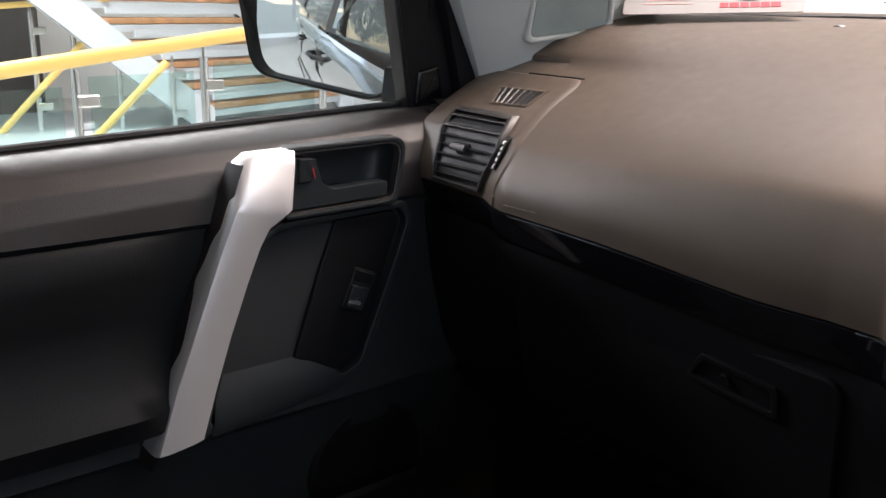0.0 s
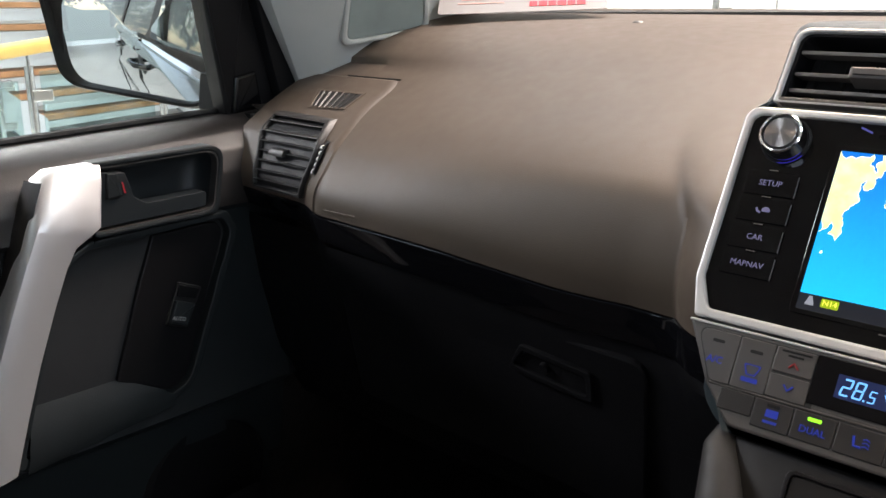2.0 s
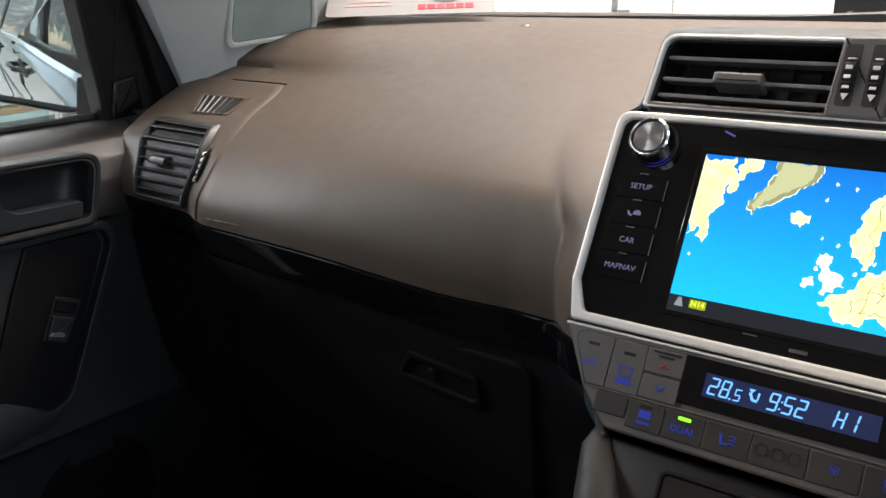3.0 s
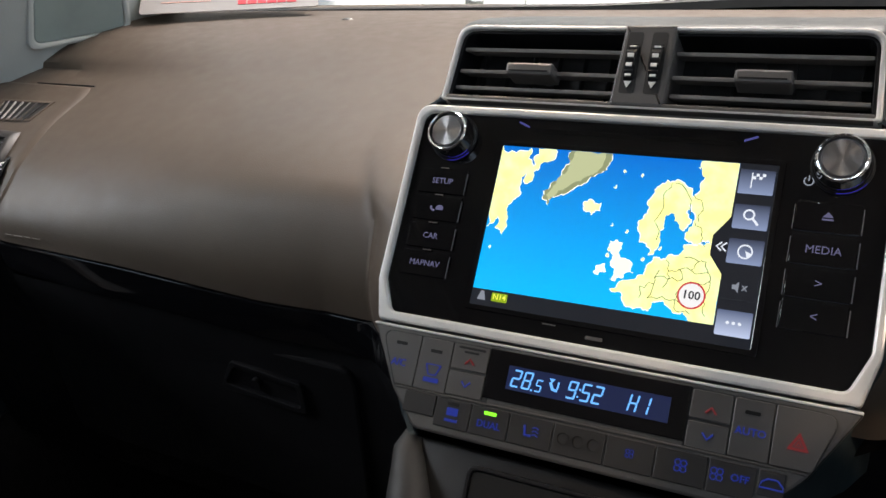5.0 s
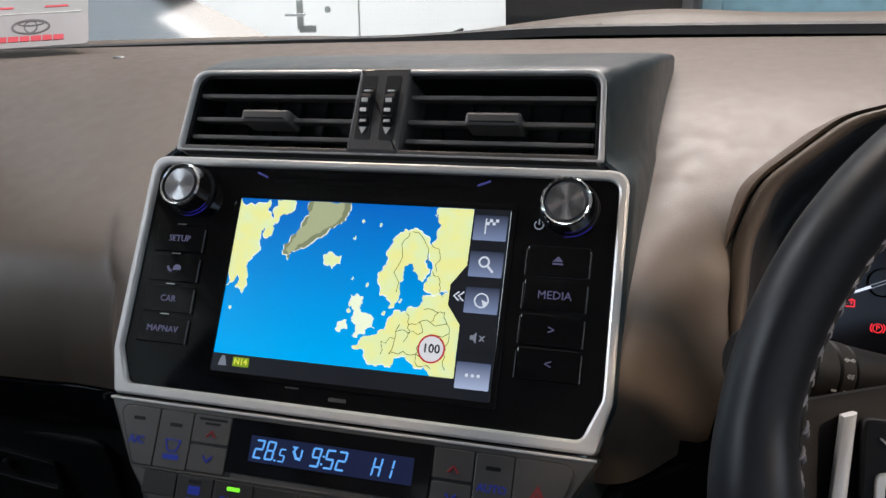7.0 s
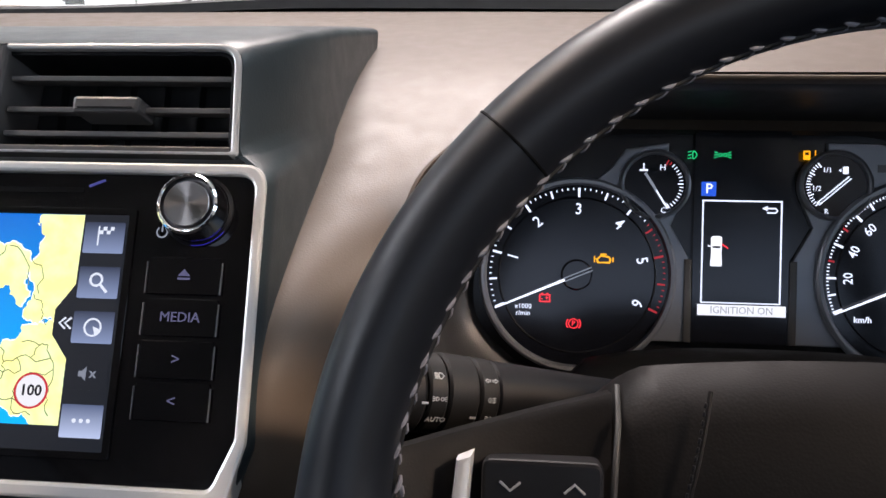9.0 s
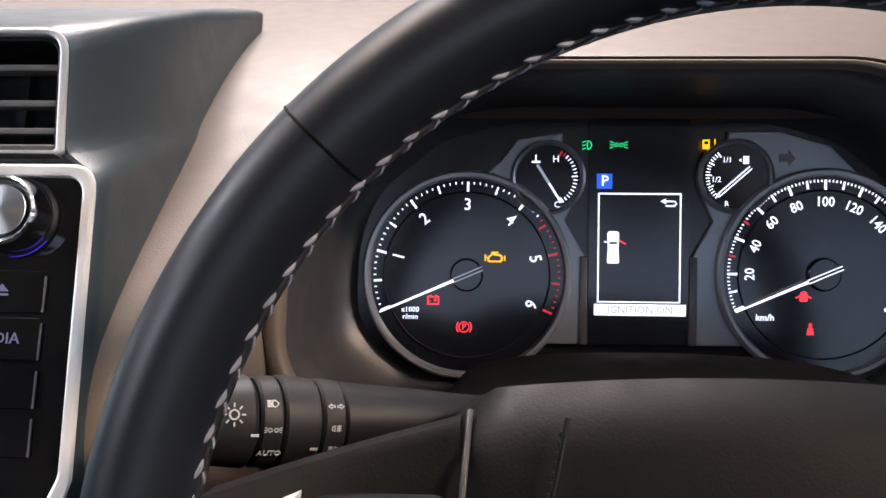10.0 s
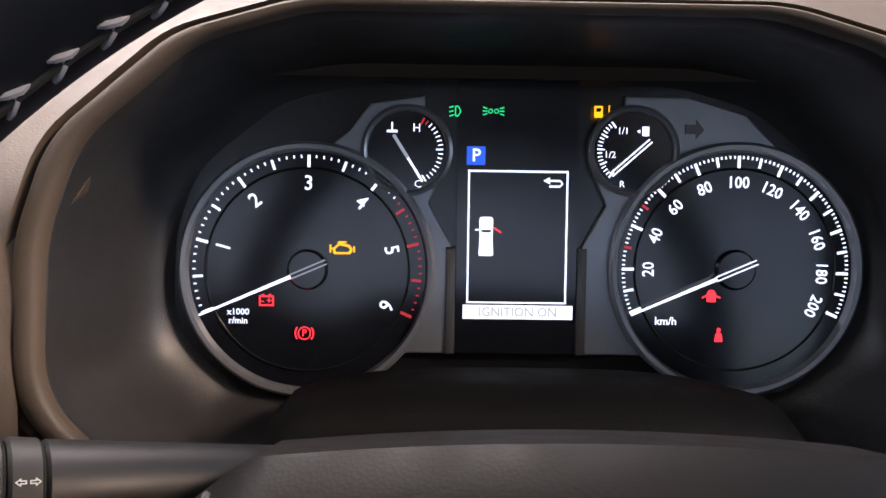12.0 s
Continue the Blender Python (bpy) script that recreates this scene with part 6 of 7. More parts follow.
# ---------------------------------------------------------------- steering wheel
wheel = thing("steering_wheel", "black leather steering wheel with grey cross stitching", "steering wheel", tuple(WHEEL @ Vector((0, -0.19, 0))))
R0 = 0.1848
rows = []
for i in range(180):
    a = 2 * math.pi * i / 180
    deg = math.degrees(a) % 360
    fat = 0.0155 + 0.0025 * (ease((deg - 172) / 12) * (1 - ease((deg - 215) / 20)) + ease((deg - 0) / 1) * (1 - ease((deg - 40) / 25)) + ease((deg - 325) / 20))
    fat = min(fat, 0.0190)
    r0 = R0 - (fat - 0.0155) * 0.6
    rows.append([WHEEL @ Vector(((r0 + fat * math.cos(b)) * math.cos(a), (r0 + fat * math.cos(b)) * math.sin(a), 1.22 * fat * math.sin(b))) for b in [2 * math.pi * j / 24 for j in range(24)]])
rows.append(rows[0])
part("rim", loft(rows, closed=True), LEATHER, wheel, "leather-wrapped rim", weld=1e-6)
for deg in (136, 44):
    a = radians(deg)
    part("leather_seam", tube([((R0 + 0.0153 * math.cos(b)) * math.cos(a + 0.006 * math.sin(b)), (R0 + 0.0153 * math.cos(b)) * math.sin(a + 0.006 * math.sin(b)), 0.0187 * math.sin(b)) for b in [2 * math.pi * j / 28 for j in range(28)]], 0.0006, 6, True, m=WHEEL), COWLM, wheel, "dark leather seam")
# one stitch, shared by all
_st = tube([(-0.0027, -0.0008, 0.0), (-0.0011, -0.0002, 0.0006), (0.0011, 0.0003, 0.0006), (0.0027, 0.0009, 0.0)], [0.0005, 0.0008, 0.0008, 0.0005], 6)
_first = part("stitch", _st, THREAD, wheel, "grey stitch")
_mi = _first.matrix_parent_inverse.copy()
for i in range(108):
    deg = 360 * i / 108
    if 206 < deg < 334:
        continue
    a = radians(deg)
    rr = R0 - 0.0150 - (0.0025 if 172 < deg < 206 or deg > 334 or deg < 15 else 0)
    for k, (tilt, dz, dr) in enumerate(((-36, 0.0014, 0.0005), (18, -0.0008, -0.0003))):
        ob = _first if i == 0 and k == 0 else new("stitch", _first.data)
        ob.parent, ob.matrix_parent_inverse = wheel, _mi
        ob.matrix_basis = WHEEL @ pose((rr + dr) * math.cos(a + 0.012 * k), (rr + dr) * math.sin(a + 0.012 * k), 0.0035 + dz, 0, 0, deg + 90) @ pose(0, 0, 0, -65, 0, 0) @ pose(0, 0, 0, 0, 0, tilt)
part("stitch_line", tube([((R0 - 0.0154) * math.cos(a), (R0 - 0.0154) * math.sin(a), 0.0035) for a in [radians(-26 + 2 * i) for i in range(117)]], 0.0008, 6, m=WHEEL), RUBBER, wheel)

# hub: airbag cover with stitched panels, spokes with keys
_rows = []
for u in steps(-1, 1, 36):
    x = 0.100 * u
    top = 0.0605 - 0.007 * u * u - 0.010 * max(0, abs(u) - 0.85) / 0.15
    row = []
    for f in steps(0, 1, 14):
        y = top - f * 0.15
        z = -0.050 + 0.020 * math.sin(min(f * 3.4, math.pi / 2)) - 0.006 * u * u
        if f == 0:
            z -= 0.012
        row.append(WHEEL @ Vector((x, y, z)))
    _rows.append([row[0] + (WHEEL.to_3x3() @ Vector((0, -0.004, -0.04)))] + row)
part("airbag_cover", loft(_rows), PADM, wheel, "grained black airbag cover")
for s in (-1, 1):
    seam = [(s * (0.060 + 0.014 * f + 0.008 * f * f), 0.0560 - 0.075 * f, -0.0455 + 0.0185 * math.sin(min(f * 1.7, 1.57))) for f in steps(0.1, 1, 14)]
    part("cover_seam", tube(seam, 0.0009, 8, m=WHEEL), PADM, wheel)
    for j in range(4, 26):
        f = j / 25
        p = Vector((s * (0.0615 + 0.014 * f + 0.008 * f * f), 0.0560 - 0.075 * f, -0.0440 + 0.0185 * math.sin(min(f * 1.7, 1.57))))
        part("seam_stitch", box((0.0010, 0.0020, 0.0008), on(WHEEL, p.x, p.y, p.z) @ pose(0, 0, 0, 0, 0, 10 * s), 0.0003), SATINB, wheel)
    edge = [(s * 0.093, 0.0480, -0.060), (s * 0.094, 0.035, -0.042), (s * 0.096, 0.010, -0.034), (s * 0.097, -0.03, -0.030)]
    part("cover_gap", tube(edge, 0.0012, 8, m=WHEEL), RUBBER, wheel)
    sp = []
    for f in steps(0, 1, 10):
        x = s * (0.096 + 0.077 * f)
        t, b = 0.046 - 0.020 * f, -0.062 + 0.022 * f
        z = -0.046 + 0.030 * f * f
        sp.append([WHEEL @ Vector(p) for p in ((x, t, z - 0.02), (x, t, z - 0.003), (x, t - 0.004, z), (x, b + 0.004, z + 0.006), (x, b, z + 0.002), (x, b, z - 0.02))])
    part("spoke", loft(sp, closed=True, caps=True), PADM, wheel, "black spoke")
    part("spoke_trim", prism([(s * 0.150, -0.050), (s * 0.157, -0.046), (s * 0.1505, 0.024), (s * 0.1450, 0.026)], -0.034, -0.0190, WHEEL, 0.002), SILVER, wheel, "satin silver spoke trim")
    part("key_pad", prism(rect(min(s * 0.100, s * 0.142), -0.045, max(s * 0.100, s * 0.142), 0.024, 0.004), -0.040, -0.0250, WHEEL, 0.0015), SATINB, wheel, "black key pad")
    for j, up in enumerate((-1, 1)):
        cx = s * 0.121 + (-0.011 if j == 0 else 0.011)
        part("key_chevron", tube([(cx - 0.0035, 0.015 - up * 0.0015, -0.0246), (cx, 0.015 + up * 0.0015, -0.0246), (cx + 0.0035, 0.015 - up * 0.0015, -0.0246)], 0.0005, 6, m=WHEEL), SW, wheel)
    part("selector", ring(rect(min(s * 0.107, s * 0.137), -0.026, max(s * 0.107, s * 0.137), 0.003, 0.004), rect(min(s * 0.111, s * 0.133), -0.022, max(s * 0.111, s * 0.133), -0.001, 0.003), -0.030, -0.0230, WHEEL, bev=0.0008), SILVER, wheel, "silver-edged selector key")

# ---------------------------------------------------------------- passenger door
door = thing("front_door", "dark grey front passenger door trim with a satin silver grab handle", "car door", (-0.78, -0.3, 0.55))
SIDE = Matrix(((0, 0, 1, 0), (1, 0, 0, 0), (0, 1, 0, 0), (0, 0, 0, 1)))


def belt(y):
    return 1.0560 + 0.0463 * y


ys = steps(-0.92, 0.10, 51)


def trim_row(y):
    b = belt(y)
    rise = ease((y - 0.02) / 0.10)
    top = [(-0.845, b - 0.06), (-0.845, b - 0.002), (-0.832, b), (-0.805, b - 0.003 + 0.006 * rise), (-0.782, b - 0.014)]
    side_ = [(b - 0.085, -0.749), (b - 0.056, -0.754), (b - 0.032, -0.765), (b - 0.014, -0.782)]
    return [(x, y, z) for x, z in top] + [(lerp(side_, z), y, z) for z in steps(b - 0.017, 0.962, 28)]


def in_recess(y, z):
    return -0.153 < y < -0.0085 + 0.18 * (z - 0.962) and 0.9585 < z < 1.0275


_b = loft([trim_row(y) for y in steps(-0.92, -0.168, 30) + steps(-0.165, 0.021, 62) + steps(0.025, 0.10, 8)])
bmesh.ops.delete(_b, geom=[f for f in _b.faces if f.calc_center_median().x > -0.79 and in_recess(f.calc_center_median().y, f.calc_center_median().z)], context="FACES")
part("upper_trim", _b, DOORP, door, "soft grey-brown upper trim", angle=60)
part("belt_seal", tube([(-0.836, y, belt(y) + 0.002) for y in ys], 0.005, 8), RUBBER, door, "black window seal")
_rows = []
for y in ys:
    f = ease((y + 0.05) / 0.10)
    _rows.append([(x, y, z) for x, z in ((-0.749, 0.962), (-0.758, 0.955), (-0.760, 0.90), (-0.760, 0.78), (-0.756, 0.735), (-0.752, 0.722), (-0.775, 0.705), (-0.79, 0.60), (-0.79, 0.42))])
part("lower_trim", loft(_rows), DOORD, door, "dark lower trim")
# padded arm rest behind the handle
_rows = []
for y in steps(-0.92, -0.245, 28):
    e = 1 - ease((y + 0.33) / 0.08) * 0.8
    _rows.append([(-0.752 + d * e, y, z) for d, z in ((0.0, 0.957), (0.006, 0.950), (0.012, 0.92), (0.010, 0.88), (0.014, 0.84), (0.034, 0.805), (0.046, 0.785), (0.042, 0.762), (0.0, 0.750))])
part("arm_rest", loft(_rows), mat("door_black_leather", (0.006, 0.0068, 0.0078), 0.42, grain=0.2, grain_scale=500, spec=0.16), door, "black padded arm rest")
# grab handle: brushed face with a rounded dark side
_rows = []
for dx, (ly, lz), (ry, rz) in ((-0.029, (-0.182, 1.0328), (-0.1411, 1.0339)), (-0.023, (-0.1978, 1.0321), (-0.1419, 1.0298)), (-0.017, (-0.2094, 1.0244), (-0.1447, 1.0167)), (-0.008, (-0.2183, 1.0039), (-0.1518, 0.9953)), (0, (-0.2256, 0.9892), (-0.1585, 0.9723)), (0, (-0.2295, 0.9793), (-0.1685, 0.9658)), (0, (-0.2354, 0.9633), (-0.1855, 0.9568)), (0, (-0.2444, 0.9423), (-0.197, 0.9383)), (0, (-0.2584, 0.9083), (-0.2125, 0.9024)), (0, (-0.2804, 0.8524), (-0.2335, 0.8484)), (0, (-0.3014, 0.8005), (-0.2509, 0.7975)), (0, (-0.3233, 0.7356), (-0.2684, 0.7426))):
    _rows.append([(x if x == -0.752 else max(x + dx, -0.751), ly + (ry - ly) * f, lz + (rz - lz) * f) for x, f in ((-0.752, 0.0), (-0.726, 0.0), (-0.718, 0.02), (-0.7135, 0.08), (-0.7115, 0.25), (-0.711, 0.5), (-0.7115, 0.75), (-0.7135, 0.94), (-0.718, 0.99), (-0.726, 1.0), (-0.752, 1.0))])
_rows = [[(-0.752, y, z) for x, y, z in _rows[0]]] + _rows + [[(-0.752, y, z) for x, y, z in _rows[-1]]]
HANDLE = mat("satin_metal_handle", (0.86, 0.86, 0.87), 0.36, metal=0.65, tone=0.03, grain=0.05, grain_scale=1500)
g = part("grab_handle", loft(_rows), HANDLE, door, "satin silver grab handle")
_rows = []
for ly, lz in ((-0.212, 1.024), (-0.2200, 1.004), (-0.2260, 0.985), (-0.2390, 0.950), (-0.2590, 0.900), (-0.2840, 0.840), (-0.3060, 0.780), (-0.3260, 0.718)):
    _rows.append([(-0.752, ly - 0.003, lz), (-0.738, ly - 0.0025, lz), (-0.728, ly - 0.0015, lz), (-0.722, ly + 0.001, lz), (-0.73, ly + 0.004, lz)])
part("handle_side", loft(_rows), DOORP, g, "dark brown handle side")
# recess with the inner release lever
RO = rounded([(-0.158, 0.955), (-0.006, 0.958), (0.007, 1.0375), (-0.158, 1.034)], [0.010, 0.014, 0.020, 0.010], 6)
RI = rounded([(-0.158, 0.961), (-0.012, 0.964), (0.000, 1.0315), (-0.158, 1.028)], [0.010, 0.012, 0.016, 0.010], 6)
rec = part("release_bezel", ring(RO, RI, -0.760, -0.7390, SIDE, bev=0.002), DOORD, door, "dark bezel of the release recess")
part("recess_line", ring(RI, rounded([(-0.158, 0.9625), (-0.0135, 0.9655), (-0.0018, 1.0300), (-0.158, 1.0265)], [0.010, 0.012, 0.016, 0.010], 6), -0.752, -0.7402, SIDE), SILVD, rec)
BOWL = mat("recess_satin_plastic", (0.022, 0.027, 0.030), 0.34, spec=0.5, tone=0.05)
_bowl = []
for s, z in ((1.0, -0.7405), (0.99, -0.750), (0.965, -0.763), (0.92, -0.772), (0.84, -0.777), (0.6, -0.779)):
    _bowl.append([SIDE @ Vector((-0.076 + (x + 0.076) * s, 0.996 + (y - 0.996) * s, z)) for x, y in RI])
_bowl.append([sum((p for p in _bowl[-1]), Vector()) / len(_bowl[-1]) + (p - _bowl[-1][0]) * 0.001 for p in _bowl[-1]])
part("recess_bowl", loft(_bowl, closed=True), BOWL, rec, angle=60)
part("release_lever", prism(rounded([(-0.158, 0.965), (-0.022, 0.968), (-0.020, 0.986), (-0.094, 0.984), (-0.108, 0.992), (-0.116, 1.020), (-0.158, 1.024)], [0.002, 0.003, 0.005, 0.010, 0.008, 0.004, 0.002], 5), -0.760, -0.7415, SIDE, 0.0012, 2), BOWL, rec, "dark grey release lever")
part("lock_slider", prism(rounded([(-0.140, 0.994), (-0.122, 0.996), (-0.126, 1.022), (-0.138, 1.022)], 0.002, 3), -0.755, -0.7375, SIDE, 0.002), DOORD, rec, "lock slider")
part("lock_red", box((0.0008, 0.0012, 0.012), pose(-0.7405, -0.1195, 1.004, 12)), REDINK, rec)
# pull pocket with its switch panel and raised rim
PO = rounded([(-0.262, 0.726), (-0.080, 0.748), (-0.050, 0.757), (0.022, 0.935), (0.008, 0.958), (-0.160, 0.952), (-0.196, 0.932)], [0.008, 0.02, 0.03, 0.02, 0.012, 0.02, 0.02], 6)
PI = rounded([(-0.252, 0.736), (-0.082, 0.756), (-0.058, 0.764), (0.011, 0.933), (0.000, 0.950), (-0.160, 0.944), (-0.190, 0.926)], [0.008, 0.018, 0.026, 0.016, 0.010, 0.02, 0.018], 6)
pk = part("pocket_rim", ring(PO, PI, -0.765, -0.7445, SIDE, bev=0.002), DOORD, door, "raised rim of the pull pocket")
part("pocket_floor", prism(PI, -0.765, -0.7575, SIDE), mat("pocket_plastic", (0.024, 0.026, 0.028), 0.5, grain=0.3, grain_scale=700), pk)
part("switch_panel", prism(rounded([(-0.1425, 0.788), (-0.080, 0.757), (-0.058, 0.766), (0.005, 0.932), (-0.004, 0.946), (-0.085, 0.944), (-0.1056, 0.893)], [0.004, 0.010, 0.02, 0.014, 0.008, 0.004, 0.03], 5), -0.758, -0.7525, SIDE, 0.002), SATINB, pk)
part("ledge", loft([[(-0.7560, -0.236 + 0.096 * f, 0.789), (-0.7480, -0.241 + 0.135 * f, 0.768 + 0.004 * f), (-0.7425, -0.2476 + 0.168 * f, 0.736 + 0.019 * f), (-0.7460, -0.250 + 0.171 * f, 0.722 + 0.018 * f)] for f in steps(0, 1, 14)]), DOORD, door, "soft dark ledge at the foot of the pocket")
sw = part("window_switch", prism(rounded([(-0.080, 0.838), (-0.053, 0.827), (-0.030, 0.872), (-0.060, 0.885)], 0.003, 4), -0.7535, -0.7495, SIDE, 0.001), RUBBER, door, "black window switch")
part("rocker", prism(rounded([(-0.077, 0.840), (-0.055, 0.831), (-0.042, 0.855), (-0.067, 0.865)], 0.002, 4), -0.750, -0.7445, SIDE, 0.002), DOORD, sw)
part("lock_rocker", prism(rounded([(-0.064, 0.869), (-0.041, 0.860), (-0.034, 0.871), (-0.060, 0.882)], 0.002, 4), -0.750, -0.7470, SIDE, 0.001), SATINB, sw)
words("auto_legend", "AUTO", 0.0060, Matrix(((0, 0, 1, -0.7442), (1, 0.45, 0, -0.0655), (-0.35, 1, 0, 0.8430), (0, 0, 0, 1))), SW, sw)
# loudspeaker low in the door
part("speaker_grille", lathe([(0.0, 0.004), (0.07, 0.006), (0.082, 0.008), (0.088, 0.002), (0.09, -0.01)], 40, pose(-0.787, -0.02, 0.60, 0, 90)), SATINB, door, "round black speaker grille")
part("bin", loft([[(-0.735, y, 0.60), (-0.728, y, 0.595), (-0.725, y, 0.50), (-0.735, y, 0.43)] for y in steps(-0.9, 0.02, 8)]), SATINB, door, "black door bin")

# window pane, frame and seals
ob = part("window_pane", loft([[(-0.842, -0.92, 1.02), (-0.842, 0.14, 1.06), (-0.715, -0.20, 1.66), (-0.715, -0.92, 1.66)], [(-0.846, -0.92, 1.02), (-0.846, 0.14, 1.06), (-0.719, -0.20, 1.66), (-0.719, -0.92, 1.66)]], True, True), GLASSW, door, smooth=False)
ob.visible_shadow = False
_f = [(0.1385, 1.050), (0.1715, 1.050), (0.026, 1.60), (-0.007, 1.60)]
part("window_frame", prism(_f, -0.835, -0.795, SIDE, 0.006), SATINB, door, "black window frame")
_f = [(0.1715, 1.050), (0.186, 1.050), (0.040, 1.60), (0.026, 1.60)]
part("frame_strip", prism(_f, -0.835, -0.786, SIDE, 0.004), DARK, door)
part("sail_panel", prism(rounded([(0.062, 1.056), (0.142, 1.058), (0.102, 1.235), (0.032, 1.235)], 0.004, 3), -0.84, -0.812, SIDE, 0.004), SATINB, door, "black mirror sail panel")
part("door_seal", tube([(-0.787, 0.196, 1.03), (-0.787, 0.188, 1.10), (-0.787, 0.164, 1.19), (-0.77, 0.045, 1.60)], 0.014, 12), RUBBER, door, "thick black door seal")
part("door_edge", loft([[(-0.749, 0.09, z), (-0.765, 0.125, z), (-0.80, 0.135, z)] for z in (0.72, 0.85, 0.95, 1.02, 1.066)]), DOORD, door)
part("trim_corner", loft([[(-0.80, 0.09, 1.069), (-0.76, 0.09, 1.052), (-0.745, 0.085, 1.01)], [(-0.80, 0.14, 1.070), (-0.755, 0.115, 1.058), (-0.742, 0.10, 1.01)]]), DOORP, door)

# ---------------------------------------------------------------- windscreen pillar, windscreen, card
pil = thing("a_pillar_trim", "light grey windscreen pillar trim with a tweeter grille", "pillar trim", (-0.76, 0.3, 1.1))
_rows = []
for f in steps(0, 1, 16):
    top = Vector((-0.80 + 0.02 * f, 0.165 + 0.01 * f, 1.085)).lerp(Vector((-0.735, -0.10, 1.62)), f)
    c = Vector((-0.79, 0.172, 1.06)).lerp(Vector((-0.70, -0.13, 1.64)), f)
    d = Vector((-0.700, 0.41, 1.13)).lerp(Vector((-0.62, -0.10, 1.66)), f)
    mid = c.lerp(d, 0.5) + Vector((0.016, 0.0, 0.0))
    _rows.append([c + Vector((-0.03, 0.004, 0)), c, c.lerp(mid, 0.15) + Vector((0.012, 0, 0)), c.lerp(mid, 0.6) + Vector((0.010, 0, 0)), mid, mid.lerp(d, 0.5) + Vector((0.004, 0, 0)), d, d + Vector((0.0, 0.03, 0.0))])
part("trim_panel", loft(_rows), PILLAR, pil)
_pc = Vector((-0.714, 0.236, 1.182))
_px = Vector((0.30, 0.954, 0.0)).normalized()
_py = Vector((0.12, -0.36, 0.93))
_py = (_py - _py.dot(_px) * _px).normalized()
_pn = _px.cross(_py)
TW = Matrix(((_px.x, _py.x, _pn.x, _pc.x), (_px.y, _py.y, _pn.y, _pc.y), (_px.z, _py.z, _pn.z, _pc.z), (0, 0, 0, 1)))
_to = rounded([(-0.058, -0.044), (0.066, -0.024), (0.055, 0.065), (-0.055, 0.065)], [0.012, 0.014, 0.012, 0.012], 5)
_ti = rounded([(-0.051, -0.036), (0.058, -0.019), (0.048, 0.058), (-0.048, 0.058)], [0.010, 0.012, 0.010, 0.010], 5)
part("tweeter_frame", ring(_to, _ti, -0.02, 0.008, TW, bev=0.003), PILLAR, pil)
part("tweeter_grille", prism(_ti, -0.02, 0.005, TW, 0.002), FABRIC, pil, "grey cloth tweeter grille")

ws = thing("windscreen", "clear windscreen with a black lower band", "windscreen", (0, 0.58, 1.19))
_rows = []
for x in steps(-0.74, 0.74, 24):
    b = screen_base(x)
    _rows.append([(x, b + 0.035, 1.178), (x * 0.97, b - 0.16, 1.34), (x * 0.93, b - 0.40, 1.52), (x * 0.90, b - 0.68, 1.70)])
ob = part("pane", loft(_rows), GLASSW, ws)
ob.visible_shadow = False


def scuttle_rise(x):
    return 0.016 * ease((x + 0.22) / 0.26)


part("black_band", loft([[(x, screen_base(x) + dy, z - 0.012 * x * x + scuttle_rise(x) * 0.5) for dy, z in ((0.006, 1.1760), (0.010, 1.1855), (0.016, 1.1880), (0.030, 1.1870), (0.050, 1.165))] for x in steps(-0.76, 0.76, 40)]), RUBBER, ws, "black lower screen seal")
bon = thing("bonnet", "brown-grey scuttle and bonnet beyond the windscreen", "bonnet", (0, 0.9, 1.0))
_rows = []
for x in steps(-0.85, 0.85, 40):
    row = []
    for y, z in ((0.64, 1.165), (0.68, 1.181), (0.75, 1.1885), (0.95, 1.182), (1.3, 1.14), (1.75, 1.05)):
        bulge = 0.008 * math.exp(-((x - 0.12) / 0.10) ** 2) * (1 if 0.66 < y < 1 else 0) - 0.004 * x * x - 0.006 * math.exp(-((x + 0.22) / 0.10) ** 2) * (1 if 0.66 < y < 1 else 0)
        row.append((x, y - 0.42 * x * x, z + bulge + scuttle_rise(x) * (1 if y < 1 else 0.7)))
    _rows.append(row)
part("scuttle", loft(_rows), mat("bonnet_paint", (0.10, 0.070, 0.050), 0.5, tone=0.15, tone_scale=6), bon)
for x in (-0.16, 0.05, 0.42):
    part("scuttle_joint", tube([(x, 0.66 - 0.42 * x * x, 1.178 + scuttle_rise(x)), (x + 0.01, 0.76 - 0.42 * x * x, 1.1895 - 0.004 * x * x + scuttle_rise(x))], 0.0020, 6), RUBBER, bon)

card = thing("display_card", "white showroom card with red lettering bars and a red ring badge", "card", (-0.58, 0.38, 1.17))
_cb = Vector((0.86, 0.51, 0.0)).normalized()
_cu = Vector((-0.51 * 0.80, 0.86 * 0.80, 0.60)).normalized()
_cn = _cb.cross(_cu)
_co = Vector((-0.497, 0.414, 1.187))
_q = Matrix.Rotation(radians(4), 4, _cn)
_cb, _cu = _q @ _cb, _q @ _cu
CARD = Matrix(((_cb.x, _cu.x, _cn.x, _co.x), (_cb.y, _cu.y, _cn.y, _co.y), (_cb.z, _cu.z, _cn.z, _co.z), (0, 0, 0, 1)))
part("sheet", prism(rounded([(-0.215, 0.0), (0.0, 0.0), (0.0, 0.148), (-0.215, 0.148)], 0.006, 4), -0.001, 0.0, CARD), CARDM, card)
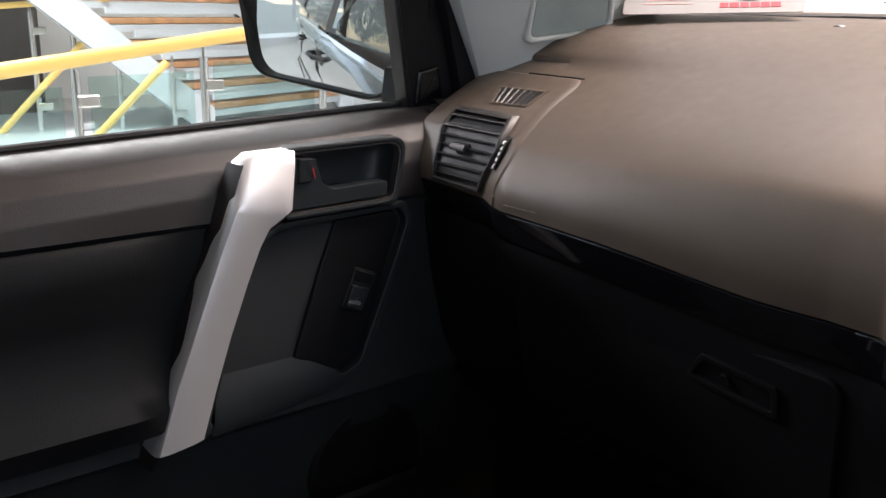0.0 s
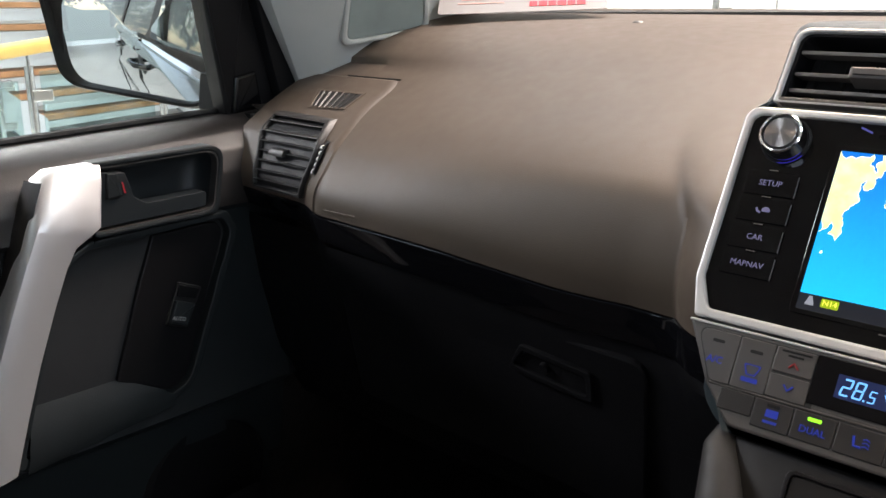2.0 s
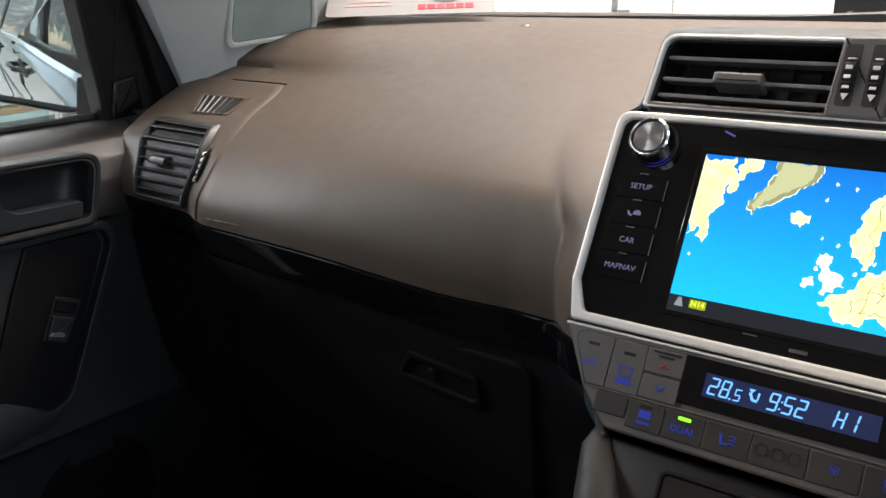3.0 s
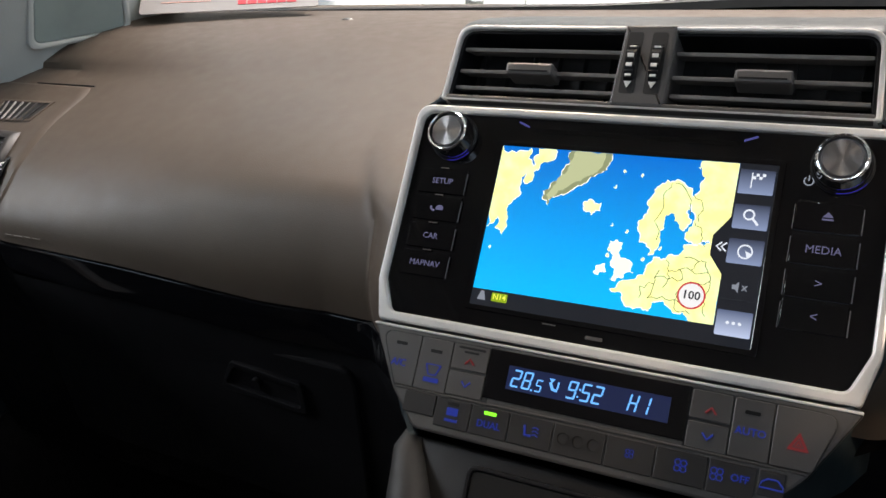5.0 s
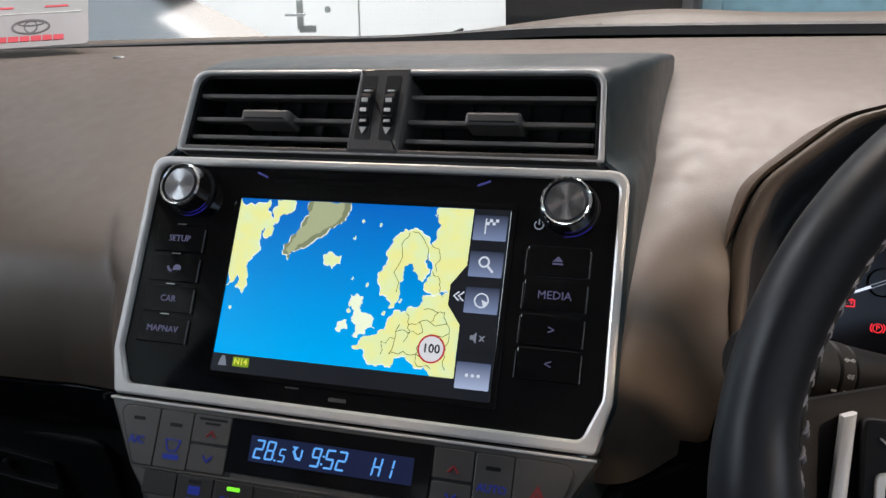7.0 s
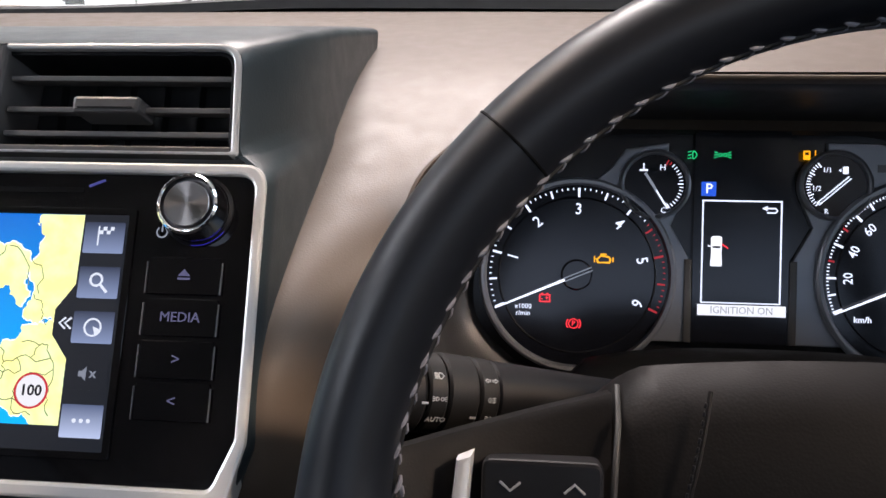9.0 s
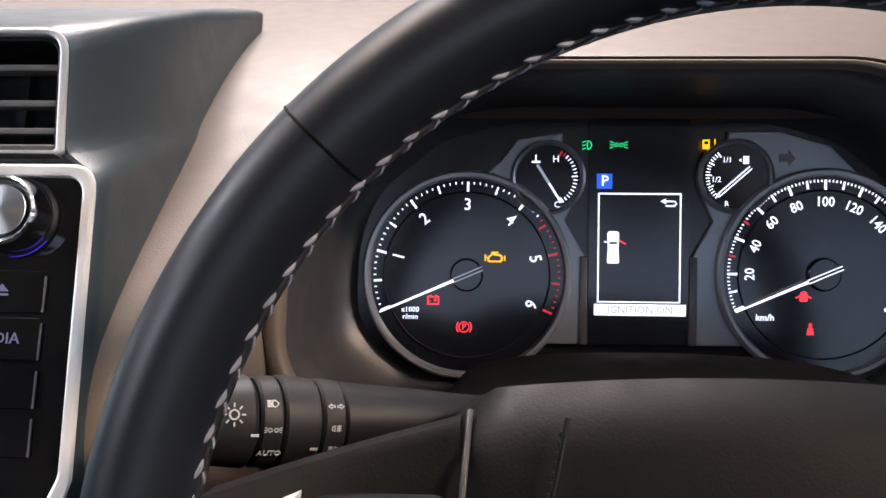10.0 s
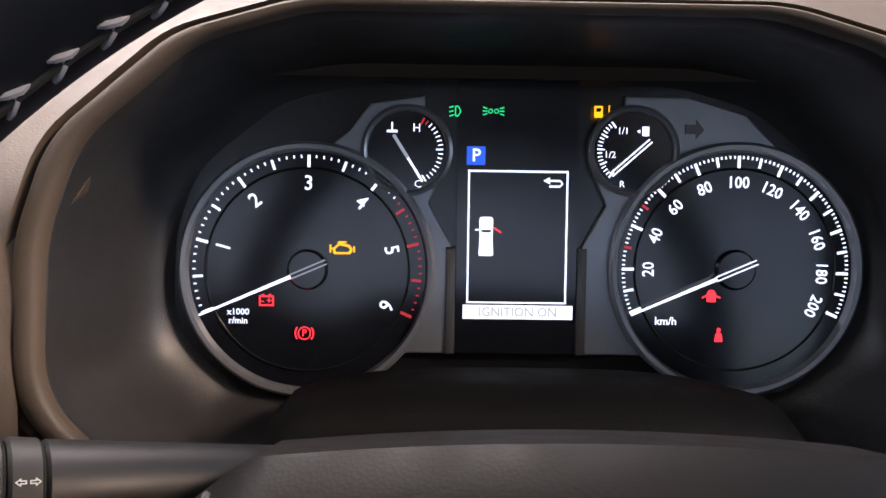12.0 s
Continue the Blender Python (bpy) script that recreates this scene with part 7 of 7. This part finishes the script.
for i, (x, w) in enumerate(((-0.0985, 0.010), (-0.0865, 0.011), (-0.0745, 0.010), (-0.0625, 0.011), (-0.0505, 0.010), (-0.0385, 0.011))):
    part("lettering_bar", box((w, 0.0095, 0.0005), on(CARD, x + 0.006, 0.0150, 0.0003)), REDINK, card, "red lettering bar")
part("badge", ring(disc(-0.0625, 0.037, 0.021, 36, 0.0140), disc(-0.0625, 0.037, 0.0185, 36, 0.0115), 0.0, 0.0006, CARD), GREYINK, card, "oval badge outline")
part("badge", ring(disc(-0.0625, 0.037, 0.0075, 28, 0.0120), disc(-0.0625, 0.037, 0.0058, 28, 0.0102), 0.0, 0.0006, CARD), GREYINK, card)
part("badge", ring(disc(-0.0625, 0.0435, 0.0145, 28, 0.0055), disc(-0.0625, 0.0435, 0.0125, 28, 0.0038), 0.0, 0.0006, CARD), GREYINK, card)
for j in range(5):
    part("text_bar", box((0.060 - 0.008 * (j % 3), 0.0018, 0.0004), on(CARD, -0.160, 0.020 + 0.008 * j, 0.0003)), PINKINK, card, "faded text bar")
for x in (-0.160, -0.095, -0.035):
    part("text_bar", box((0.026, 0.0035, 0.0004), on(CARD, x, 0.074, 0.0003)), REDINK, card)
part("fold_line", box((0.20, 0.0012, 0.0005), on(CARD, -0.108, 0.062, 0.0003)), PAPER, card)

# ---------------------------------------------------------------- door mirror and the car's flank seen in it
mir = thing("wing_mirror", "black door mirror with a rounded glass", "wing mirror", (-0.87, 0.12, 1.06))
MC = Vector((-1.06, 0.093, 1.130))
_d = (MC - Vector((0.071, -0.592, 1.183))).normalized()
_n = (Vector((0.17, -1, -0.11)).normalized() - _d).normalized()
_x = Vector((0, 0, 1)).cross(_n).normalized()
_y = _n.cross(_x)
MIR = Matrix(((_x.x, _y.x, _n.x, MC.x), (_x.y, _y.y, _n.y, MC.y), (_x.z, _y.z, _n.z, MC.z), (0, 0, 0, 1)))
MO = rounded([(-0.118, -0.050), (0.088, -0.083), (0.128, 0.0), (0.122, 0.11), (-0.142, 0.11)], [0.045, 0.045, 0.06, 0.03, 0.04], 8)
_rows = []
for s in steps(0.02, 1, 14):
    _rows.append([MIR @ Vector((x * s, 0.01 + (y - 0.01) * s, -((x * s) ** 2 + ((y - 0.01) * s) ** 2) / 2.6)) for x, y in MO])
part("glass", loft(_rows, closed=True, caps=False), MIRROR, mir, "convex mirror glass")
_rows = [[MIR @ Vector((x * s, 0.01 + (y - 0.01) * s, z)) for x, y in MO] for s, z in ((0.985, -0.006), (1.0, 0.006), (1.04, 0.009), (1.08, 0.0), (1.10, -0.02), (1.04, -0.07), (0.7, -0.12))]
part("housing", loft(_rows, closed=True, caps=True), SATINB, mir, "black housing")
part("inner_wall", loft([[MIR @ Vector((0.118, y, z)) for y, z in ((-0.07, 0.008), (0.13, 0.008), (0.13, -0.10), (-0.05, -0.10))], [(-0.845, 0.075, 1.09), (-0.845, 0.055, 1.25), (-0.845, 0.12, 1.25), (-0.845, 0.13, 1.08)]], True, True), SATINB, mir)
part("foot", prism(rounded([(0.068, 1.058), (0.112, 1.060), (0.104, 1.110), (0.074, 1.104)], 0.003, 3), -0.885, -0.806, SIDE, 0.004), BLACK, mir, "gloss black mirror foot")

flank = thing("car_flank", "grey-green painted car side with chrome belt strip and door handles", "car body", (-0.93, -1.8, 0.3))
_rows = []
for y in steps(0.05, -3.3, 40):
    tail = ease((-y - 2.6) / 0.7)
    inn = 0.06 * tail
    _rows.append([(x + inn, y, z) for x, z in ((-0.90, 0.35), (-0.935, 0.50), (-0.94, 0.70), (-0.955, 0.82), (-0.945, 0.90), (-0.950, 0.97), (-0.925, 1.00), (-0.895, 1.012), (-0.885, 1.014))])
part("door_skin", loft(_rows), CARP, flank)
part("belt_strip", loft([[(-0.900, y, 1.008), (-0.906, y, 1.020), (-0.890, y, 1.030), (-0.876, y, 1.026)] for y in steps(0.05, -3.1, 20)]), CHROME, flank, "bright belt strip")
part("side_glass", loft([[(-0.878, y, 1.05), (-0.83, y, 1.25), (-0.75, y, 1.62)] for y in steps(-0.95, -3.1, 10)]), BLACK, flank, "dark side glass")
for y0, y1 in ((-0.86, -1.0), (-1.95, -2.05)):
    part("door_pillar", loft([[(-0.884, y, 1.04), (-0.836, y, 1.25), (-0.756, y, 1.62)] for y in (y0, y1)]), SATINB, flank)
for y in (-0.98, -1.98):
    part("shut_line", tube([(-0.945, y, z) if z < 0.8 or z > 0.85 else (-0.957, y, z) for z in (0.4, 0.6, 0.75, 0.82, 0.9, 1.0)], 0.004, 6), RUBBER, flank)
    h = part("door_handle", tube([(-0.945, y + 0.24, 0.925), (-0.985, y + 0.21, 0.93), (-0.99, y + 0.12, 0.93), (-0.982, y + 0.05, 0.928), (-0.945, y + 0.03, 0.922)], 0.013, 10), BLACK, flank, "black door handle")
    part("handle_cup", lathe([(0.0, 0.002), (0.045, 0.002), (0.055, -0.004)], 24, pose(-0.950, y + 0.12, 0.92, 0, -90)), RUBBER, h)
part("roof_side", loft([[(-0.75, y, 1.62), (-0.72, y, 1.70), (-0.66, y, 1.76), (-0.6, y, 1.77)] for y in steps(-0.1, -3.1, 10)]), CARP, flank)
